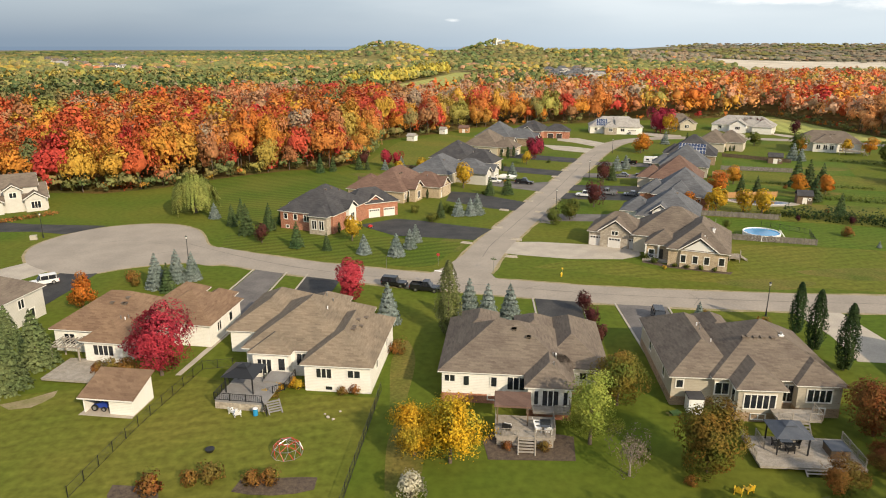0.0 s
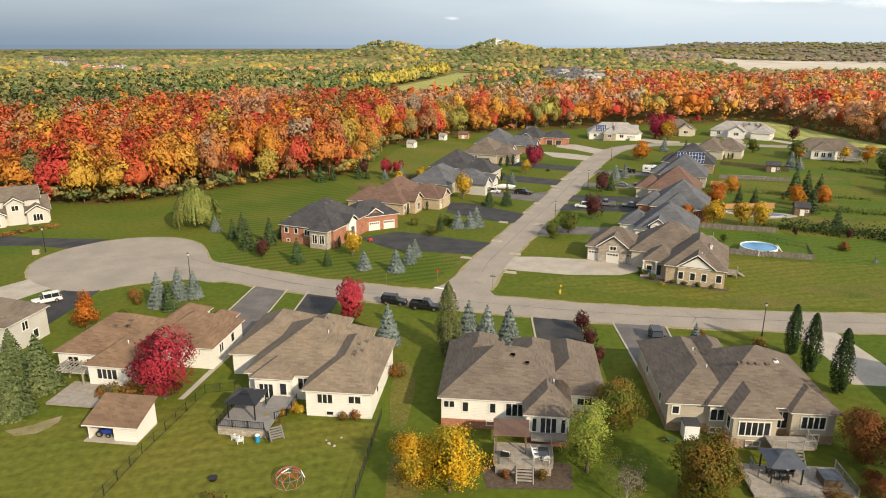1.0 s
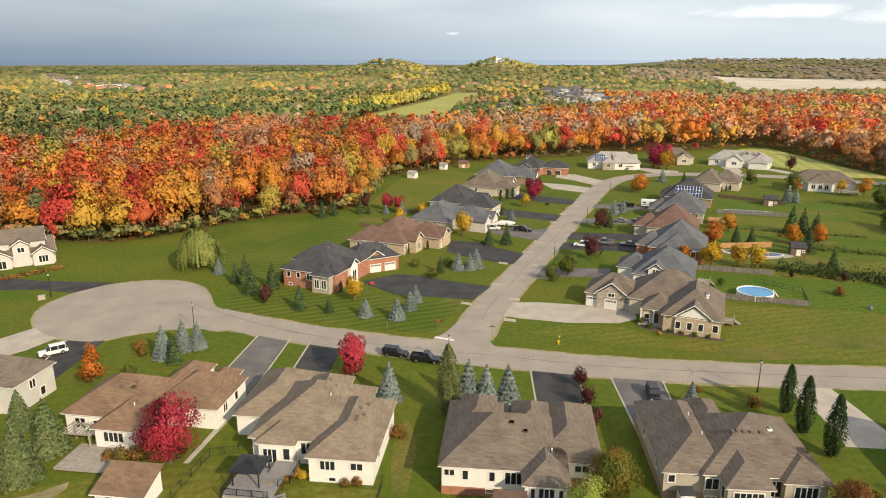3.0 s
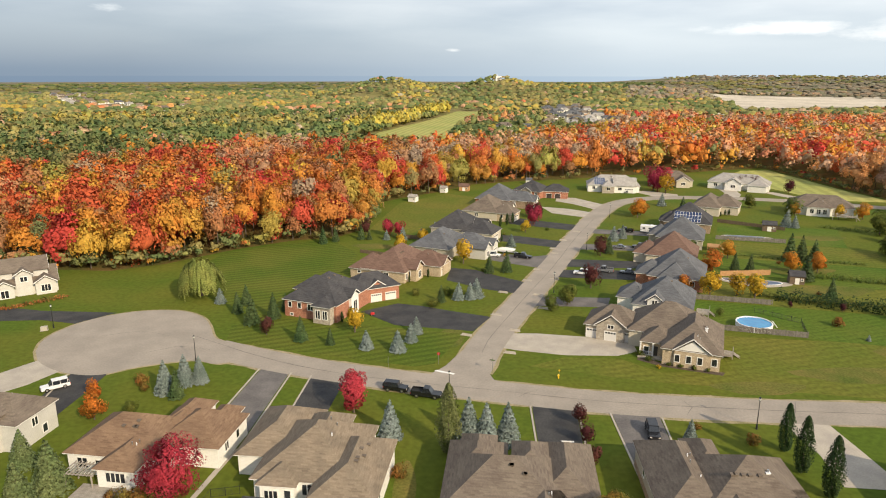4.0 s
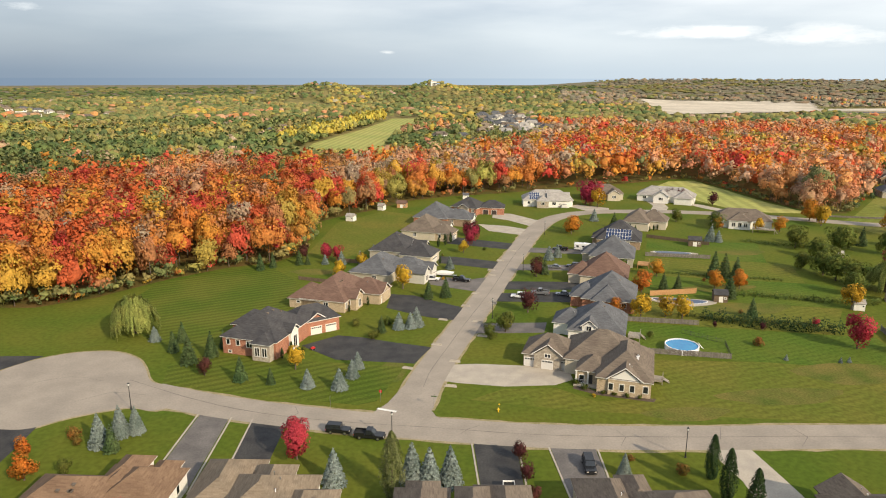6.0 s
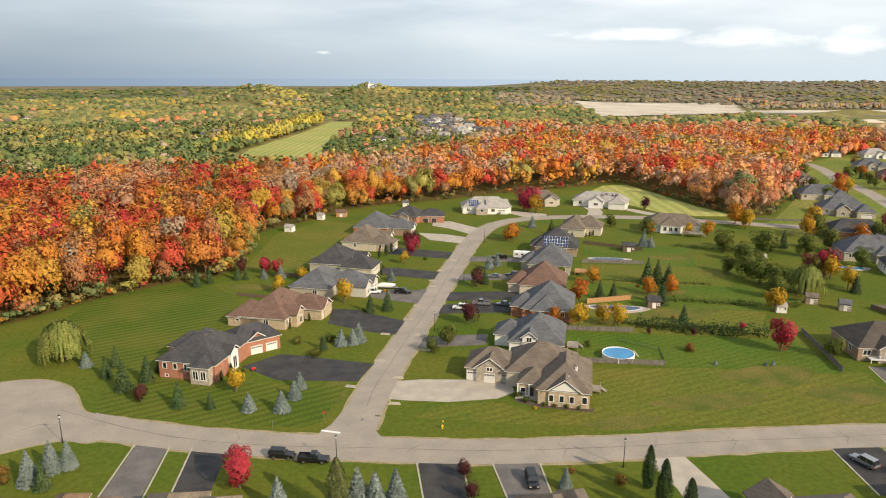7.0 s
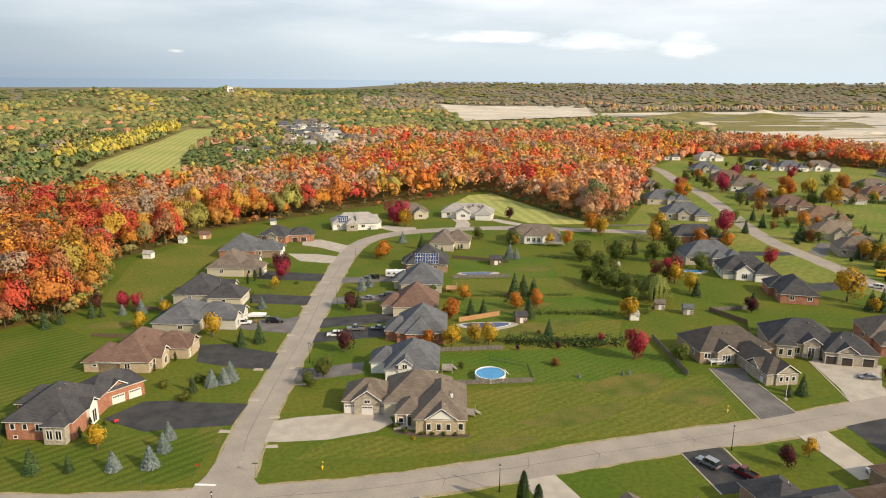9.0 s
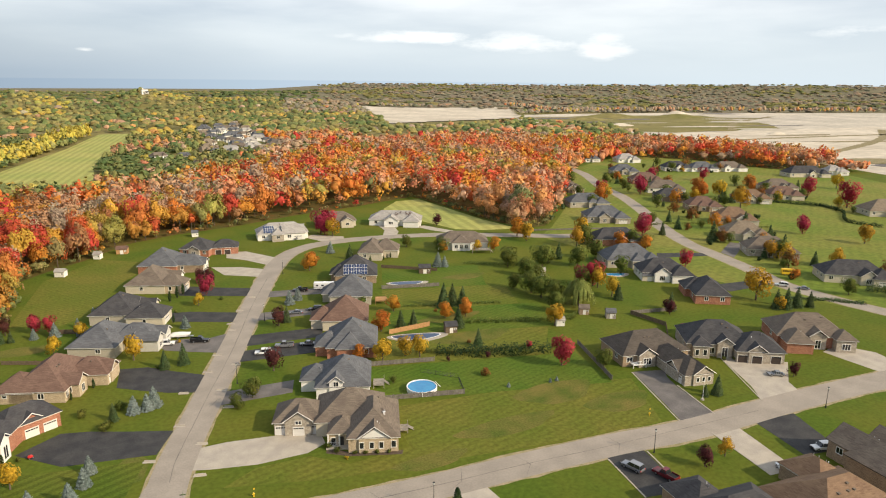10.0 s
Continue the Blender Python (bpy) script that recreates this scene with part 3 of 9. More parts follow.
DRIVES = [
    ("black", [(-21.5, 167.5), (-12, 157.8), (-0.7, 155.6), (7.0, 154.0), (11.8, 163.8), (2, 168), (-6, 172), (-12.5, 174)]),
    ("concrete", [(15.2, 152.6), (22, 152.6), (33, 150.6), (43.3, 148.2), (42.8, 142), (38, 139.6), (26.6, 139.8), (16.5, 142.4), (12.5, 144)]),
    ("black", [(-73.5, 104), (-70.0, 104), (-69.0, 120), (-68.8, 129.8), (-76.2, 129.8), (-76.6, 120)]),
    ("grey", [(-41, 104), (-33.5, 104), (-31.7, 130.4), (-38, 132.2)]),
    ("black", [(-28.6, 106), (-21.8, 106), (-19.7, 128.2), (-27, 129.6)]),
    ("black", [(15.6, 96), (22.6, 95), (24.4, 115), (16.5, 116.6)]),
    ("grey", [(30.2, 94), (37.2, 93.5), (38.9, 112.4), (30.6, 114)]),
    ("concrete", [(60, 91), (69, 90), (68.5, 100), (67.7, 111), (59.5, 112), (61, 100)]),
    ("black", [(-120, 171), (-104, 167.2), (-84.0, 166), (-90.6, 158), (-100, 160.4), (-120, 159)]),
    ("concrete", [(-95, 123), (-86.8, 136), (-79.2, 130.5), (-82, 124.4), (-88, 117)]),
    ("black", [(2.0, 208.5), (9.4, 206.4), (16, 200), (23.6, 193.6), (19.6, 183), (12.6, 186.2), (6, 191), (0.5, 195.4)]),
    ("grey", [(13, 226), (22, 225.4), (28.5, 222.4), (36.4, 224.8), (30.4, 208.5), (22.1, 213.3), (15, 218)]),
    ("black", [(20.5, 254), (27, 252.6), (43, 244), (39.5, 234.6), (20.2, 244.4)]),
    ("black", [(28, 287.5), (37, 281), (56, 270.5), (52.4, 261), (35.8, 269.2), (26, 274)]),
    ("concrete", [(44, 311), (56, 306), (66, 297), (61.5, 286), (47, 296)]),
    ("concrete", [(55, 336), (64, 334), (76, 313), (69, 302), (60, 318), (53, 325)]),
    ("grey", [(27, 180), (45.5, 179.2), (43, 171.6), (24, 172.4)]),
    ("black", [(34, 206.8), (60.5, 206), (60.5, 195.5), (31.5, 199)]),
    ("black", [(40, 219.4), (66.3, 216.6), (62.5, 208.2), (37, 210.6)]),
    ("grey", [(49, 240.4), (73, 237), (71, 230.2), (46, 232.6)]),
    ("grey", [(57, 265), (84.5, 259), (82.2, 251.6), (54, 257.8)]),
    ("concrete", [(98, 352), (104, 356), (118, 345), (116, 338), (104, 339)]),
    ("concrete", [(146, 368), (154, 362), (150, 344), (146, 337), (138, 338), (144, 350)]),
    ("concrete", [(163, 355), (170, 352), (178, 335), (186, 322), (176, 326), (168, 340)]),
    ("grey", [(136.4, 141), (130, 122), (126.4, 112.2), (137, 111), (141, 128.6), (143, 134), (146, 138)]),
    ("concrete", [(168.7, 137.5), (160, 119), (154.6, 110.8), (169, 110.2), (172, 116), (184.5, 125.5)]),
    ("concrete", [(202, 126), (212, 128), (217, 118), (214, 106), (203, 107)]),
    ("black", [(95.5, 92), (104.5, 90), (108, 106.2), (98.2, 107.6)]),
    ("concrete", [(126, 86), (133, 85), (137, 104.4), (129, 105.4)]),
    ("black", [(140, 88), (150, 86), (156, 102.8), (143, 104)]),
    ("black", [(228, 184), (260, 184), (260, 190), (228, 194)]),
    ("grey", [(277, 232), (300, 246), (304, 240), (275, 222)]),
    ("black", [(247, 245), (268, 236), (266, 230), (240, 238)]),
]
DRIVE_MAT = {"black": (BLACKTOP, "black sealed asphalt driveway"), "grey": (GREYTOP, "faded grey asphalt driveway"), "concrete": (CONCRETE, "pale concrete driveway")}
for kind_, pts in DRIVES:
    patch("driveway", pts, 0.03, DRIVE_MAT[kind_][0], DRIVE_MAT[kind_][1])
# concrete edging beside the nearest driveways
for a, b in (((-38.4, 132), (-41.3, 104)), ((-31.3, 130.2), (-33.1, 104)), ((-26.9, 129), (-28.4, 106)), ((16.1, 116), (15.3, 96)), ((24.7, 114.6), (23, 95)), ((30.3, 113.6), (29.9, 80)), ((39.2, 112), (37.6, 96)),
             ((126.2, 112.8), (136.0, 141)), ((137.3, 111.6), (141.4, 128.6)), ((98, 107), (95.2, 92)), ((104.9, 90), (108.4, 105.6)), ((128.8, 105), (125.7, 86)), ((155, 111.4), (168.4, 137)), ((-76.7, 129), (-73.8, 104))):
    v = Vector((b[0] - a[0], b[1] - a[1]))
    ln = v.length
    m = Matrix.Translation((a[0], a[1], 0)) @ Matrix.Rotation(math.atan2(v.y, v.x), 4, "Z")
    bm = box(bmesh.new(), 0, ln, -0.16, 0.16, -0.05, 0.09, m)
    tagged(part("kerb", bm, CONCRETE), "pale concrete edging strip beside a driveway", "kerb", kind="structure")
# pale culvert headwalls where driveways cross the ditch
for x, y, r in ((5.4, 151.6, -22), (13.4, 165.6, -22), (14.6, 141.2, -15), (16.6, 184, -22), (24.6, 195.4, -22), (29.2, 207, -22), (37.4, 227, -22), (38.2, 233.4, -22), (43.6, 246, -22), (17, 154.6, -22), (26, 181.6, -22), (26, 170.6, -22), (51, 260, -22), (33, 197.4, -22)):
    t_ = thing("culvert_headwall", pose(x, y, 0, 0, 0, r), "pale precast concrete culvert headwall in the roadside ditch", "culvert", "culvert headwalls along the street")
    part("wall", boxes((-1.2, 1.2, -0.15, 0.1, -0.1, 0.32)), CONCRETE, t_)
    part("apron", boxes((-1.4, 1.4, -0.75, -0.15, -0.1, 0.1)), CONCRETE, t_)

# ground cover of the woods, fields and far workings
FOREST = [(-420, 190), (-200, 200), (-150, 207), (-122, 205), (-104, 204), (-90, 212), (-73, 231), (-56, 244), (-40, 250), (-33, 262), (-31, 290), (-33, 318), (-22, 332), (-6, 348), (13, 374), (36, 386), (72, 396), (110, 413), (150, 424), (180, 436), (204, 446),
          (208, 434), (211, 396), (213, 354), (219, 322), (234, 322), (273, 363), (313, 407), (358, 467), (420, 540), (449, 560), (540, 612), (566, 568), (598, 526), (592, 486), (604, 447), (636, 410), (700, 455), (692, 514), (680, 598), (604, 672), (560, 700), (420, 760), (290, 735), (180, 650), (120, 590), (60, 540), (-5, 488), (-70, 476), (-420, 480)]
patch("forest_floor", FOREST, 0.02, LITTER, "brown leaf litter under the autumn woods")
patch("lawn", [(-60, 172), (-44, 166), (-30, 187), (-26, 200), (-30, 226), (-42, 246), (-57, 240), (-75, 226), (-80, 200), (-66, 180)], 0.024, MOWN, "striped freshly mown lawn behind the brick bungalow")
patch("lawn", [(-50, 147), (-38, 143), (-20, 137.6), (-6, 133.6), (-2, 135), (4.6, 152), (-12, 156), (-28, 159), (-42, 163), (-52, 158)], 0.022, MOWN, "striped mown front lawn on the street corner")
patch("lawn", [(236, 318), (275, 358), (316, 402), (362, 462), (424, 536), (452, 552), (540, 600), (566, 560), (590, 520), (586, 480), (600, 440), (632, 405), (600, 330), (470, 250), (330, 150), (290, 118), (268, 118), (240, 180), (222, 240), (215, 300)], 0.008, LAWN_SUN_HAZE, "lawns along the far street, sun and haze put into their pale green")
# the long back yards, mown lot by lot
for k, (x, y, deep) in enumerate(((63, 156, 66), (67, 178.6, 56), (83, 199, 60), (91, 223, 52), (100, 247, 44))):
    x2, y2 = ((67, 178.6), (83, 199), (91, 223), (100, 247), (112, 276))[k]
    patch("lawn", [(x, y), (x + 0.96 * deep, y - 0.27 * deep), (x2 + 0.96 * deep, y2 - 0.27 * deep - 0.4), (x2, y2 - 0.4)], 0.014, (LAWN_DEEP, LAWN_WARM)[k % 2], ("deep green mown back lawn", "yellow-green mown back lawn")[k % 2])
patch("lawn", [(-75, 42), (-11, 42), (-9.3, 66), (-8.2, 80), (-20, 81), (-34, 86), (-60, 79), (-75, 76)], 0.01, LAWN_WARM, "lighter yellow-green back lawn")
patch("lawn", [(-30, 262), (-22, 318), (0, 346), (22, 330), (6, 300), (-4, 268), (-14, 256)], 0.014, LAWN_WARM, "sunlit lawn running up to the wood")
patch("lawn", [(18, 134), (40, 127), (90, 118.5), (122, 114.5), (133, 138), (104, 146), (62, 152), (60, 132), (45, 131), (38, 138), (26, 138.6)], 0.006, LAWN_WARM, "wide yellow-green corner lawn")
patch("hay_field", [(-76, 570), (-70, 709), (-22, 905), (16, 1110), (60, 1110), (40, 903), (4, 740), (0, 570)], 0.05, FIELD, "pale yellow-green striped hay field among the woods")
patch("meadow", [(187, 433), (205, 435), (208, 396), (210, 354), (216, 323), (196, 327), (182, 336), (178, 350), (172, 372), (160, 384), (168, 410)], 0.024, FIELD, "dry mown meadow running into the woods")


def draped(name, pts, step, lift, mat, label):
    """A sheet over a plan polygon that follows the land."""
    xs, ys = [p[0] for p in pts], [p[1] for p in pts]
    gx, gy = np.arange(min(xs), max(xs), step), np.arange(min(ys), max(ys), step)
    cx, cy = np.meshgrid(gx + step / 2, gy + step / 2)
    keep = inside(pts, cx.ravel(), cy.ravel())
    X, Y = cx.ravel()[keep], cy.ravel()[keep]
    h = step / 2
    cx4, cy4 = np.stack([X - h, X + h, X + h, X - h], 1).ravel(), np.stack([Y - h, Y - h, Y + h, Y + h], 1).ravel()
    V = np.stack([cx4, cy4, rise(cx4, cy4) + lift], 1)
    me = fast_mesh(name, V, np.arange(len(V)).reshape(-1, 4))
    bm = bmesh.new()
    bm.from_mesh(me)
    bmesh.ops.remove_doubles(bm, verts=bm.verts, dist=0.01)
    return tagged(part(name, bm, mat), label, name, kind="structure")


QUARRY = [(860, 1390), (1073, 1411), (1421, 1374), (2021, 1177), (2400, 700), (1500, 300), (661, 376), (694, 490), (712, 632), (776, 817), (836, 997), (792, 1130)]
FAR_SAND = [(500, 1190), (840, 1270), (920, 1400), (1150, 1790), (660, 1740)]
SAND_CLEARING = [(450, 1060), (750, 1130), (920, 1400), (1190, 1810), (650, 1780), (540, 1320)]
patch("quarry", QUARRY, 0.1, WORKINGS, "pale sand and gravel workings beyond the woods", "quarry")
draped("quarry", FAR_SAND, 15, 1.6, SAND, "far pale sand workings")
patch("quarry", [(745, 785), (865, 833), (1109, 828), (1394, 808), (1500, 330), (705, 402), (727, 488), (744, 618)], 0.2, SAND, "bare graded sand in the workings", "quarry")
patch("quarry", [(870, 1375), (1073, 1400), (1421, 1360), (1900, 1160), (1364, 1250), (1091, 1330)], 0.2, SAND, "pale graded strip behind the workings", "quarry")
patch("meadow", [(878, 1265), (1091, 1324), (1364, 1244), (1234, 949), (1136, 848), (865, 840), (808, 905), (783, 1063)], 0.25, EARTH, "scrubby green rise inside the gravel workings")
for pts in ([(700, 500), (900, 560), (1100, 640), (1300, 760)], [(760, 700), (950, 700), (1200, 680), (1450, 620)], [(720, 420), (900, 450), (1200, 480)], [(1000, 840), (1200, 1000), (1500, 1150)]):
    strip("dirt_road", pts, 14, 0.3, GREYTOP if pts[0][1] == 420 else DIRT, "haul road across the workings", wobble=1.5)


quarry_rng = random.Random(21)
for k in range(46):
    x, y = quarry_rng.uniform(700, 1500), quarry_rng.uniform(380, 1330)
    if not inside(QUARRY, np.array([x]), np.array([y]))[0]:
        continue
    sx, sy, w = quarry_rng.uniform(25, 95), quarry_rng.uniform(6, 22), quarry_rng.uniform(0, 6)
    ring = [(x + sx * math.cos(a) * (1 + 0.25 * math.sin(3 * a + w)) + sy * 0.4 * math.sin(a), y + sy * math.sin(a) * (1 + 0.3 * math.cos(2 * a + w)) - sx * 0.25 * math.cos(a)) for a in np.linspace(0, 6.2832, 12, endpoint=False)]
    patch("quarry", ring, 0.3 + 0.01 * k, (DIRT, EARTH, WORKINGS, GREYTOP)[k % 4], ("bare brown graded earth", "scrubby regrown strip", "pale gravel bench", "grey wet ground")[k % 4] + " in the workings", "quarry", rounded=True)


def mound(x, y, r, h, mat, label):
    bm = bmesh.new()
    n = 14
    top = bm.verts.new((0, 0, h))
    prev = None
    for f, z in ((0.3, 0.85), (0.6, 0.5), (1.0, -0.02)):
        ring = [bm.verts.new((r * f * (1 + 0.25 * noise.noise((k, f * 3, x))) * math.cos(6.2832 * k / n), 0.6 * r * f * (1 + 0.25 * noise.noise((k, f * 2, y))) * math.sin(6.2832 * k / n), h * z)) for k in range(n)]
        for k in range(n):
            bm.faces.new((top, ring[k], ring[(k + 1) % n]) if prev is None else (prev[k], ring[k], ring[(k + 1) % n], prev[(k + 1) % n]))
        prev = ring
    bmesh.ops.recalc_face_normals(bm, faces=bm.faces)
    ob = part("mound", bm, mat)
    ob.location = (x, y, 0.1)
    tagged(ob, label, "heap", "heaps in the gravel workings")


for x, y, r, h in ((1080, 1250, 90, 9), (1240, 1200, 80, 8), (960, 1190, 60, 6)):
    mound(x, y, r, h, EARTH, "low grassed-over earth heap in the workings")
for x, y, r, h in ((1330, 1290, 45, 10), (900, 1010, 30, 5), (1010, 760, 20, 4), (1180, 560, 18, 4), (860, 620, 14, 3)):
    mound(x, y, r, h, SAND, "pale sand heap in the workings")
for x, y, sx, sy in ((108, 140, 12, 6), (62, 124, 9, 3), (86, 130, 14, 4), (120, 128, 10, 5), (-4, 64, 2, 14), (-5.6, 86, 1.6, 12), (108, 186, 14, 5), (110, 206, 12, 4), (140, 250, 10, 4), (120, 300, 8, 4), (-24, 236, 9, 4), (2, 150, 3, 6)):
    patch("dry_grass", [(x + sx * math.cos(a) * (1 + 0.2 * math.sin(3 * a)), y + sy * math.sin(a)) for a in np.linspace(0, 6.2832, 14, endpoint=False)], 0.016, DRY, "faded dry patch in the lawn", rounded=True)

# ---- houses ----


def house(name, x, y, rot, wings, roof, wall, label, base=None, doors=(), windows=(), vents=0, trim=TRIM, seed=0, door_mat=None, pitch=0.62):
    """A house from wings: (x0, x1, y0, y1, eave, roof kind, turn). Windows and garage doors: (wing, side, along, width[, height, sill])."""
    h = thing(name, pose(x, y, 0, 0, 0, rot), label, "house", "houses of the neighbourhood")
    rng = random.Random(seed or int(abs(x * 7 + y * 13)))
    for i, w in enumerate(wings):
        x0, x1, y0, y1, eave, kind = w[:6]
        turn = w[6] if len(w) > 6 else 0.0
        wx, wy = x1 - x0, y1 - y0
        m = Matrix.Translation((x0, y0, 0)) @ Matrix.Rotation(radians(turn), 4, "Z")
        o, p = 0.5, pitch
        along_x = kind == "gable_x" or (kind == "hip" and wx >= wy)
        half = (wy if along_x else wx) / 2
        # wall
        bm = bmesh.new()
        box(bm, 0, wx, 0, wy, 0, eave + 0.1)
        if kind != "hip":
            top = eave + 0.1 + half * p - 0.12
            if along_x:
                for gx0, gx1 in ((0, 0.2), (wx - 0.2, wx)):
                    vs = [bm.verts.new(c) for c in ((gx0, 0, eave), (gx0, wy, eave), (gx0, wy / 2, top), (gx1, 0, eave), (gx1, wy, eave), (gx1, wy / 2, top))]
                    for q in ((0, 1, 2), (3, 5, 4), (0, 2, 5, 3), (1, 4, 5, 2)):
                        bm.faces.new([vs[k] for k in q])
            else:
                for gy0, gy1 in ((0, 0.2), (wy - 0.2, wy)):
                    vs = [bm.verts.new(c) for c in ((0, gy0, eave), (wx, gy0, eave), (wx / 2, gy0, top), (0, gy1, eave), (wx, gy1, eave), (wx / 2, gy1, top))]
                    for q in ((0, 1, 2), (3, 5, 4), (0, 2, 5, 3), (1, 4, 5, 2)):
                        bm.faces.new([vs[k] for k in q])
            bmesh.ops.recalc_face_normals(bm, faces=bm.faces)
        bmesh.ops.transform(bm, matrix=m, verts=bm.verts)
        wall_i = wall[i] if isinstance(wall, (list, tuple)) else wall
        wob = part("wall", bm, wall_i, h)
        if base:
            bm = box(bmesh.new(), -0.04, wx + 0.04, -0.04, wy + 0.04, 0, base[0])
            bmesh.ops.transform(bm, matrix=m, verts=bm.verts)
            part("foundation_wall", bm, base[1], h, "brick-faced lower wall")
        # fascia and soffit
        bm = box(bmesh.new(), -o + 0.03, wx + o - 0.03, -o + 0.03, wy + o - 0.03, eave - 0.02 + 0.004 * i, eave + 0.2)
        bmesh.ops.transform(bm, matrix=m, verts=bm.verts)
        if kind == "hip":
            part("fascia", bm, trim, h, "white fascia and soffit")
        else:
            bm.free()
        # roof
        bm = bmesh.new()
        zb = eave + 0.14
        X0, X1, Y0, Y1 = -o, wx + o, -o, wy + o
        hh = (Y1 - Y0) / 2 if along_x else (X1 - X0) / 2
        zr = zb + 0.06 + hh * p
        if kind == "hip":
            lo = [bm.verts.new((a, b, zb)) for a, b in ((X0, Y0), (X1, Y0), (X1, Y1), (X0, Y1))]
            up = [bm.verts.new((v.co.x, v.co.y, zb + 0.06)) for v in lo]
            if along_x:
                r = [bm.verts.new((X0 + hh, (Y0 + Y1) / 2, zr)), bm.verts.new((max(X1 - hh, X0 + hh + 0.02), (Y0 + Y1) / 2, zr))]
                sl = ((up[0], up[1], r[1], r[0]), (up[1], up[2], r[1]), (up[2], up[3], r[0], r[1]), (up[3], up[0], r[0]))
            else:
                r = [bm.verts.new(((X0 + X1) / 2, Y0 + hh, zr)), bm.verts.new(((X0 + X1) / 2, max(Y1 - hh, Y0 + hh + 0.02), zr))]
                sl = ((up[0], up[1], r[0]), (up[1], up[2], r[1], r[0]), (up[2], up[3], r[1]), (up[3], up[0], r[0], r[1]))
            for q in sl:
                bm.faces.new(q)
            for k in range(4):
                bm.faces.new((lo[k], lo[(k + 1) % 4], up[(k + 1) % 4], up[k]))
            bm.faces.new(lo[::-1])
        else:
            th = 0.2
            span = (Y0, (Y0 + Y1) / 2, Y1) if along_x else (X0, (X0 + X1) / 2, X1)
            ends = (X0 + 0.1, X1 - 0.1) if along_x else (Y0 + 0.1, Y1 - 0.1)
            prof = [(span[0], zb - 0.04), (span[1], zr - 0.04), (span[2], zb - 0.04), (span[2], zb - 0.04 + th), (span[1], zr - 0.04 + th), (span[0], zb - 0.04 + th)]
            rows = [[bm.verts.new((e, s, z) if along_x else (s, e, z)) for s, z in prof] for e in ends]
            for k in range(6):
                bm.faces.new((rows[0][k], rows[0][(k + 1) % 6], rows[1][(k + 1) % 6], rows[1][k]))
            for r_ in rows:
                bm.faces.new((r_[0], r_[1], r_[4], r_[5])), bm.faces.new((r_[1], r_[2], r_[3], r_[4]))
            for e, sgn in ((ends[0], -1), (ends[1], 1)):
                for s0, s1 in ((span[0], span[1]), (span[2], span[1])):
                    bmv = bmesh.new()
                    a, b_ = e + sgn * 0.02, e + sgn * 0.06
                    q = [(a, s0, zb - 0.1), (a, s1, zr - 0.1), (a, s1, zr + 0.14), (a, s0, zb + 0.14)]
                    q2 = [(b_, *c[1:]) for c in q]
                    vs = [bmv.verts.new(c if along_x else (c[1], c[0], c[2])) for c in q + q2]
                    for f in ((0, 1, 2, 3), (7, 6, 5, 4), (0, 4, 5, 1), (1, 5, 6, 2), (2, 6, 7, 3), (3, 7, 4, 0)):
                        bmv.faces.new([vs[k] for k in f])
                    bmesh.ops.recalc_face_normals(bmv, faces=bmv.faces)
                    bmesh.ops.transform(bmv, matrix=m, verts=bmv.verts)
                    part("bargeboard", bmv, trim, h, "white bargeboard on the gable")
        bmesh.ops.recalc_face_normals(bm, faces=bm.faces)
        bmesh.ops.transform(bm, matrix=m, verts=bm.verts)
        part("roof", bm, roof, h)
    def on_wall(wing, side, along):
        x0, x1, y0, y1 = wings[wing][:4]
        turn = wings[wing][6] if len(wings[wing]) > 6 else 0.0
        wx, wy = x1 - x0, y1 - y0
        px, py, ang = {"s": (along, 0, 0), "e": (wx, along, 90), "n": (along, wy, 180), "w": (0, along, -90)}[side]
        return Matrix.Translation((x0, y0, 0)) @ Matrix.Rotation(radians(turn), 4, "Z") @ Matrix.Translation((px, py, 0)) @ Matrix.Rotation(radians(ang), 4, "Z")
    for row in windows:
        wing, side, along, width = row[:4]
        hh = row[4] if len(row) > 4 else 1.4
        sill = row[5] if len(row) > 5 else wings[wing][4] - 0.55 - hh
        add_window(h, on_wall(wing, side, along), width, hh, sill)
    for row in doors:
        wing, side, along, width = row[:4]
        add_garage_door(h, on_wall(wing, side, along), width, row[4] if len(row) > 4 else 2.2, door_mat or DOOR_W)
    for k in range(vents):
        w = wings[k % min(2, len(wings))]
        if len(w) > 6:
            continue
        wx, wy = w[1] - w[0], w[3] - w[2]
        along_x = wx >= wy
        t = rng.uniform(0.3, 0.7)
        s = rng.choice((0.2, 0.35)) * min(wx, wy) / 2
        vx, vy = (w[0] + wx * t, (w[2] + w[3]) / 2 - s) if along_x else ((w[0] + w[1]) / 2 + s, w[2] + wy * t)
        vz = w[4] + 0.2 + (min(wx, wy) / 2 + 0.5 - s) * pitch
        if k % 2 == 0:
            bm = boxes((vx - 0.22, vx + 0.22, vy - 0.22, vy + 0.22, vz - 0.3, vz + 0.16), (vx - 0.3, vx + 0.3, vy - 0.3, vy + 0.3, vz + 0.16, vz + 0.22))
            part("roof_vent", bm, SH_TAUPE, h, "square roof vent")
        else:
            bm = rod(bmesh.new(), (vx, vy, vz - 0.3), (vx, vy, vz + 0.45), 0.09, n=8)
            part("vent_pipe", bm, STEEL if k % 3 else WHITE_PLASTIC, h, "plumbing vent pipe")
    return h


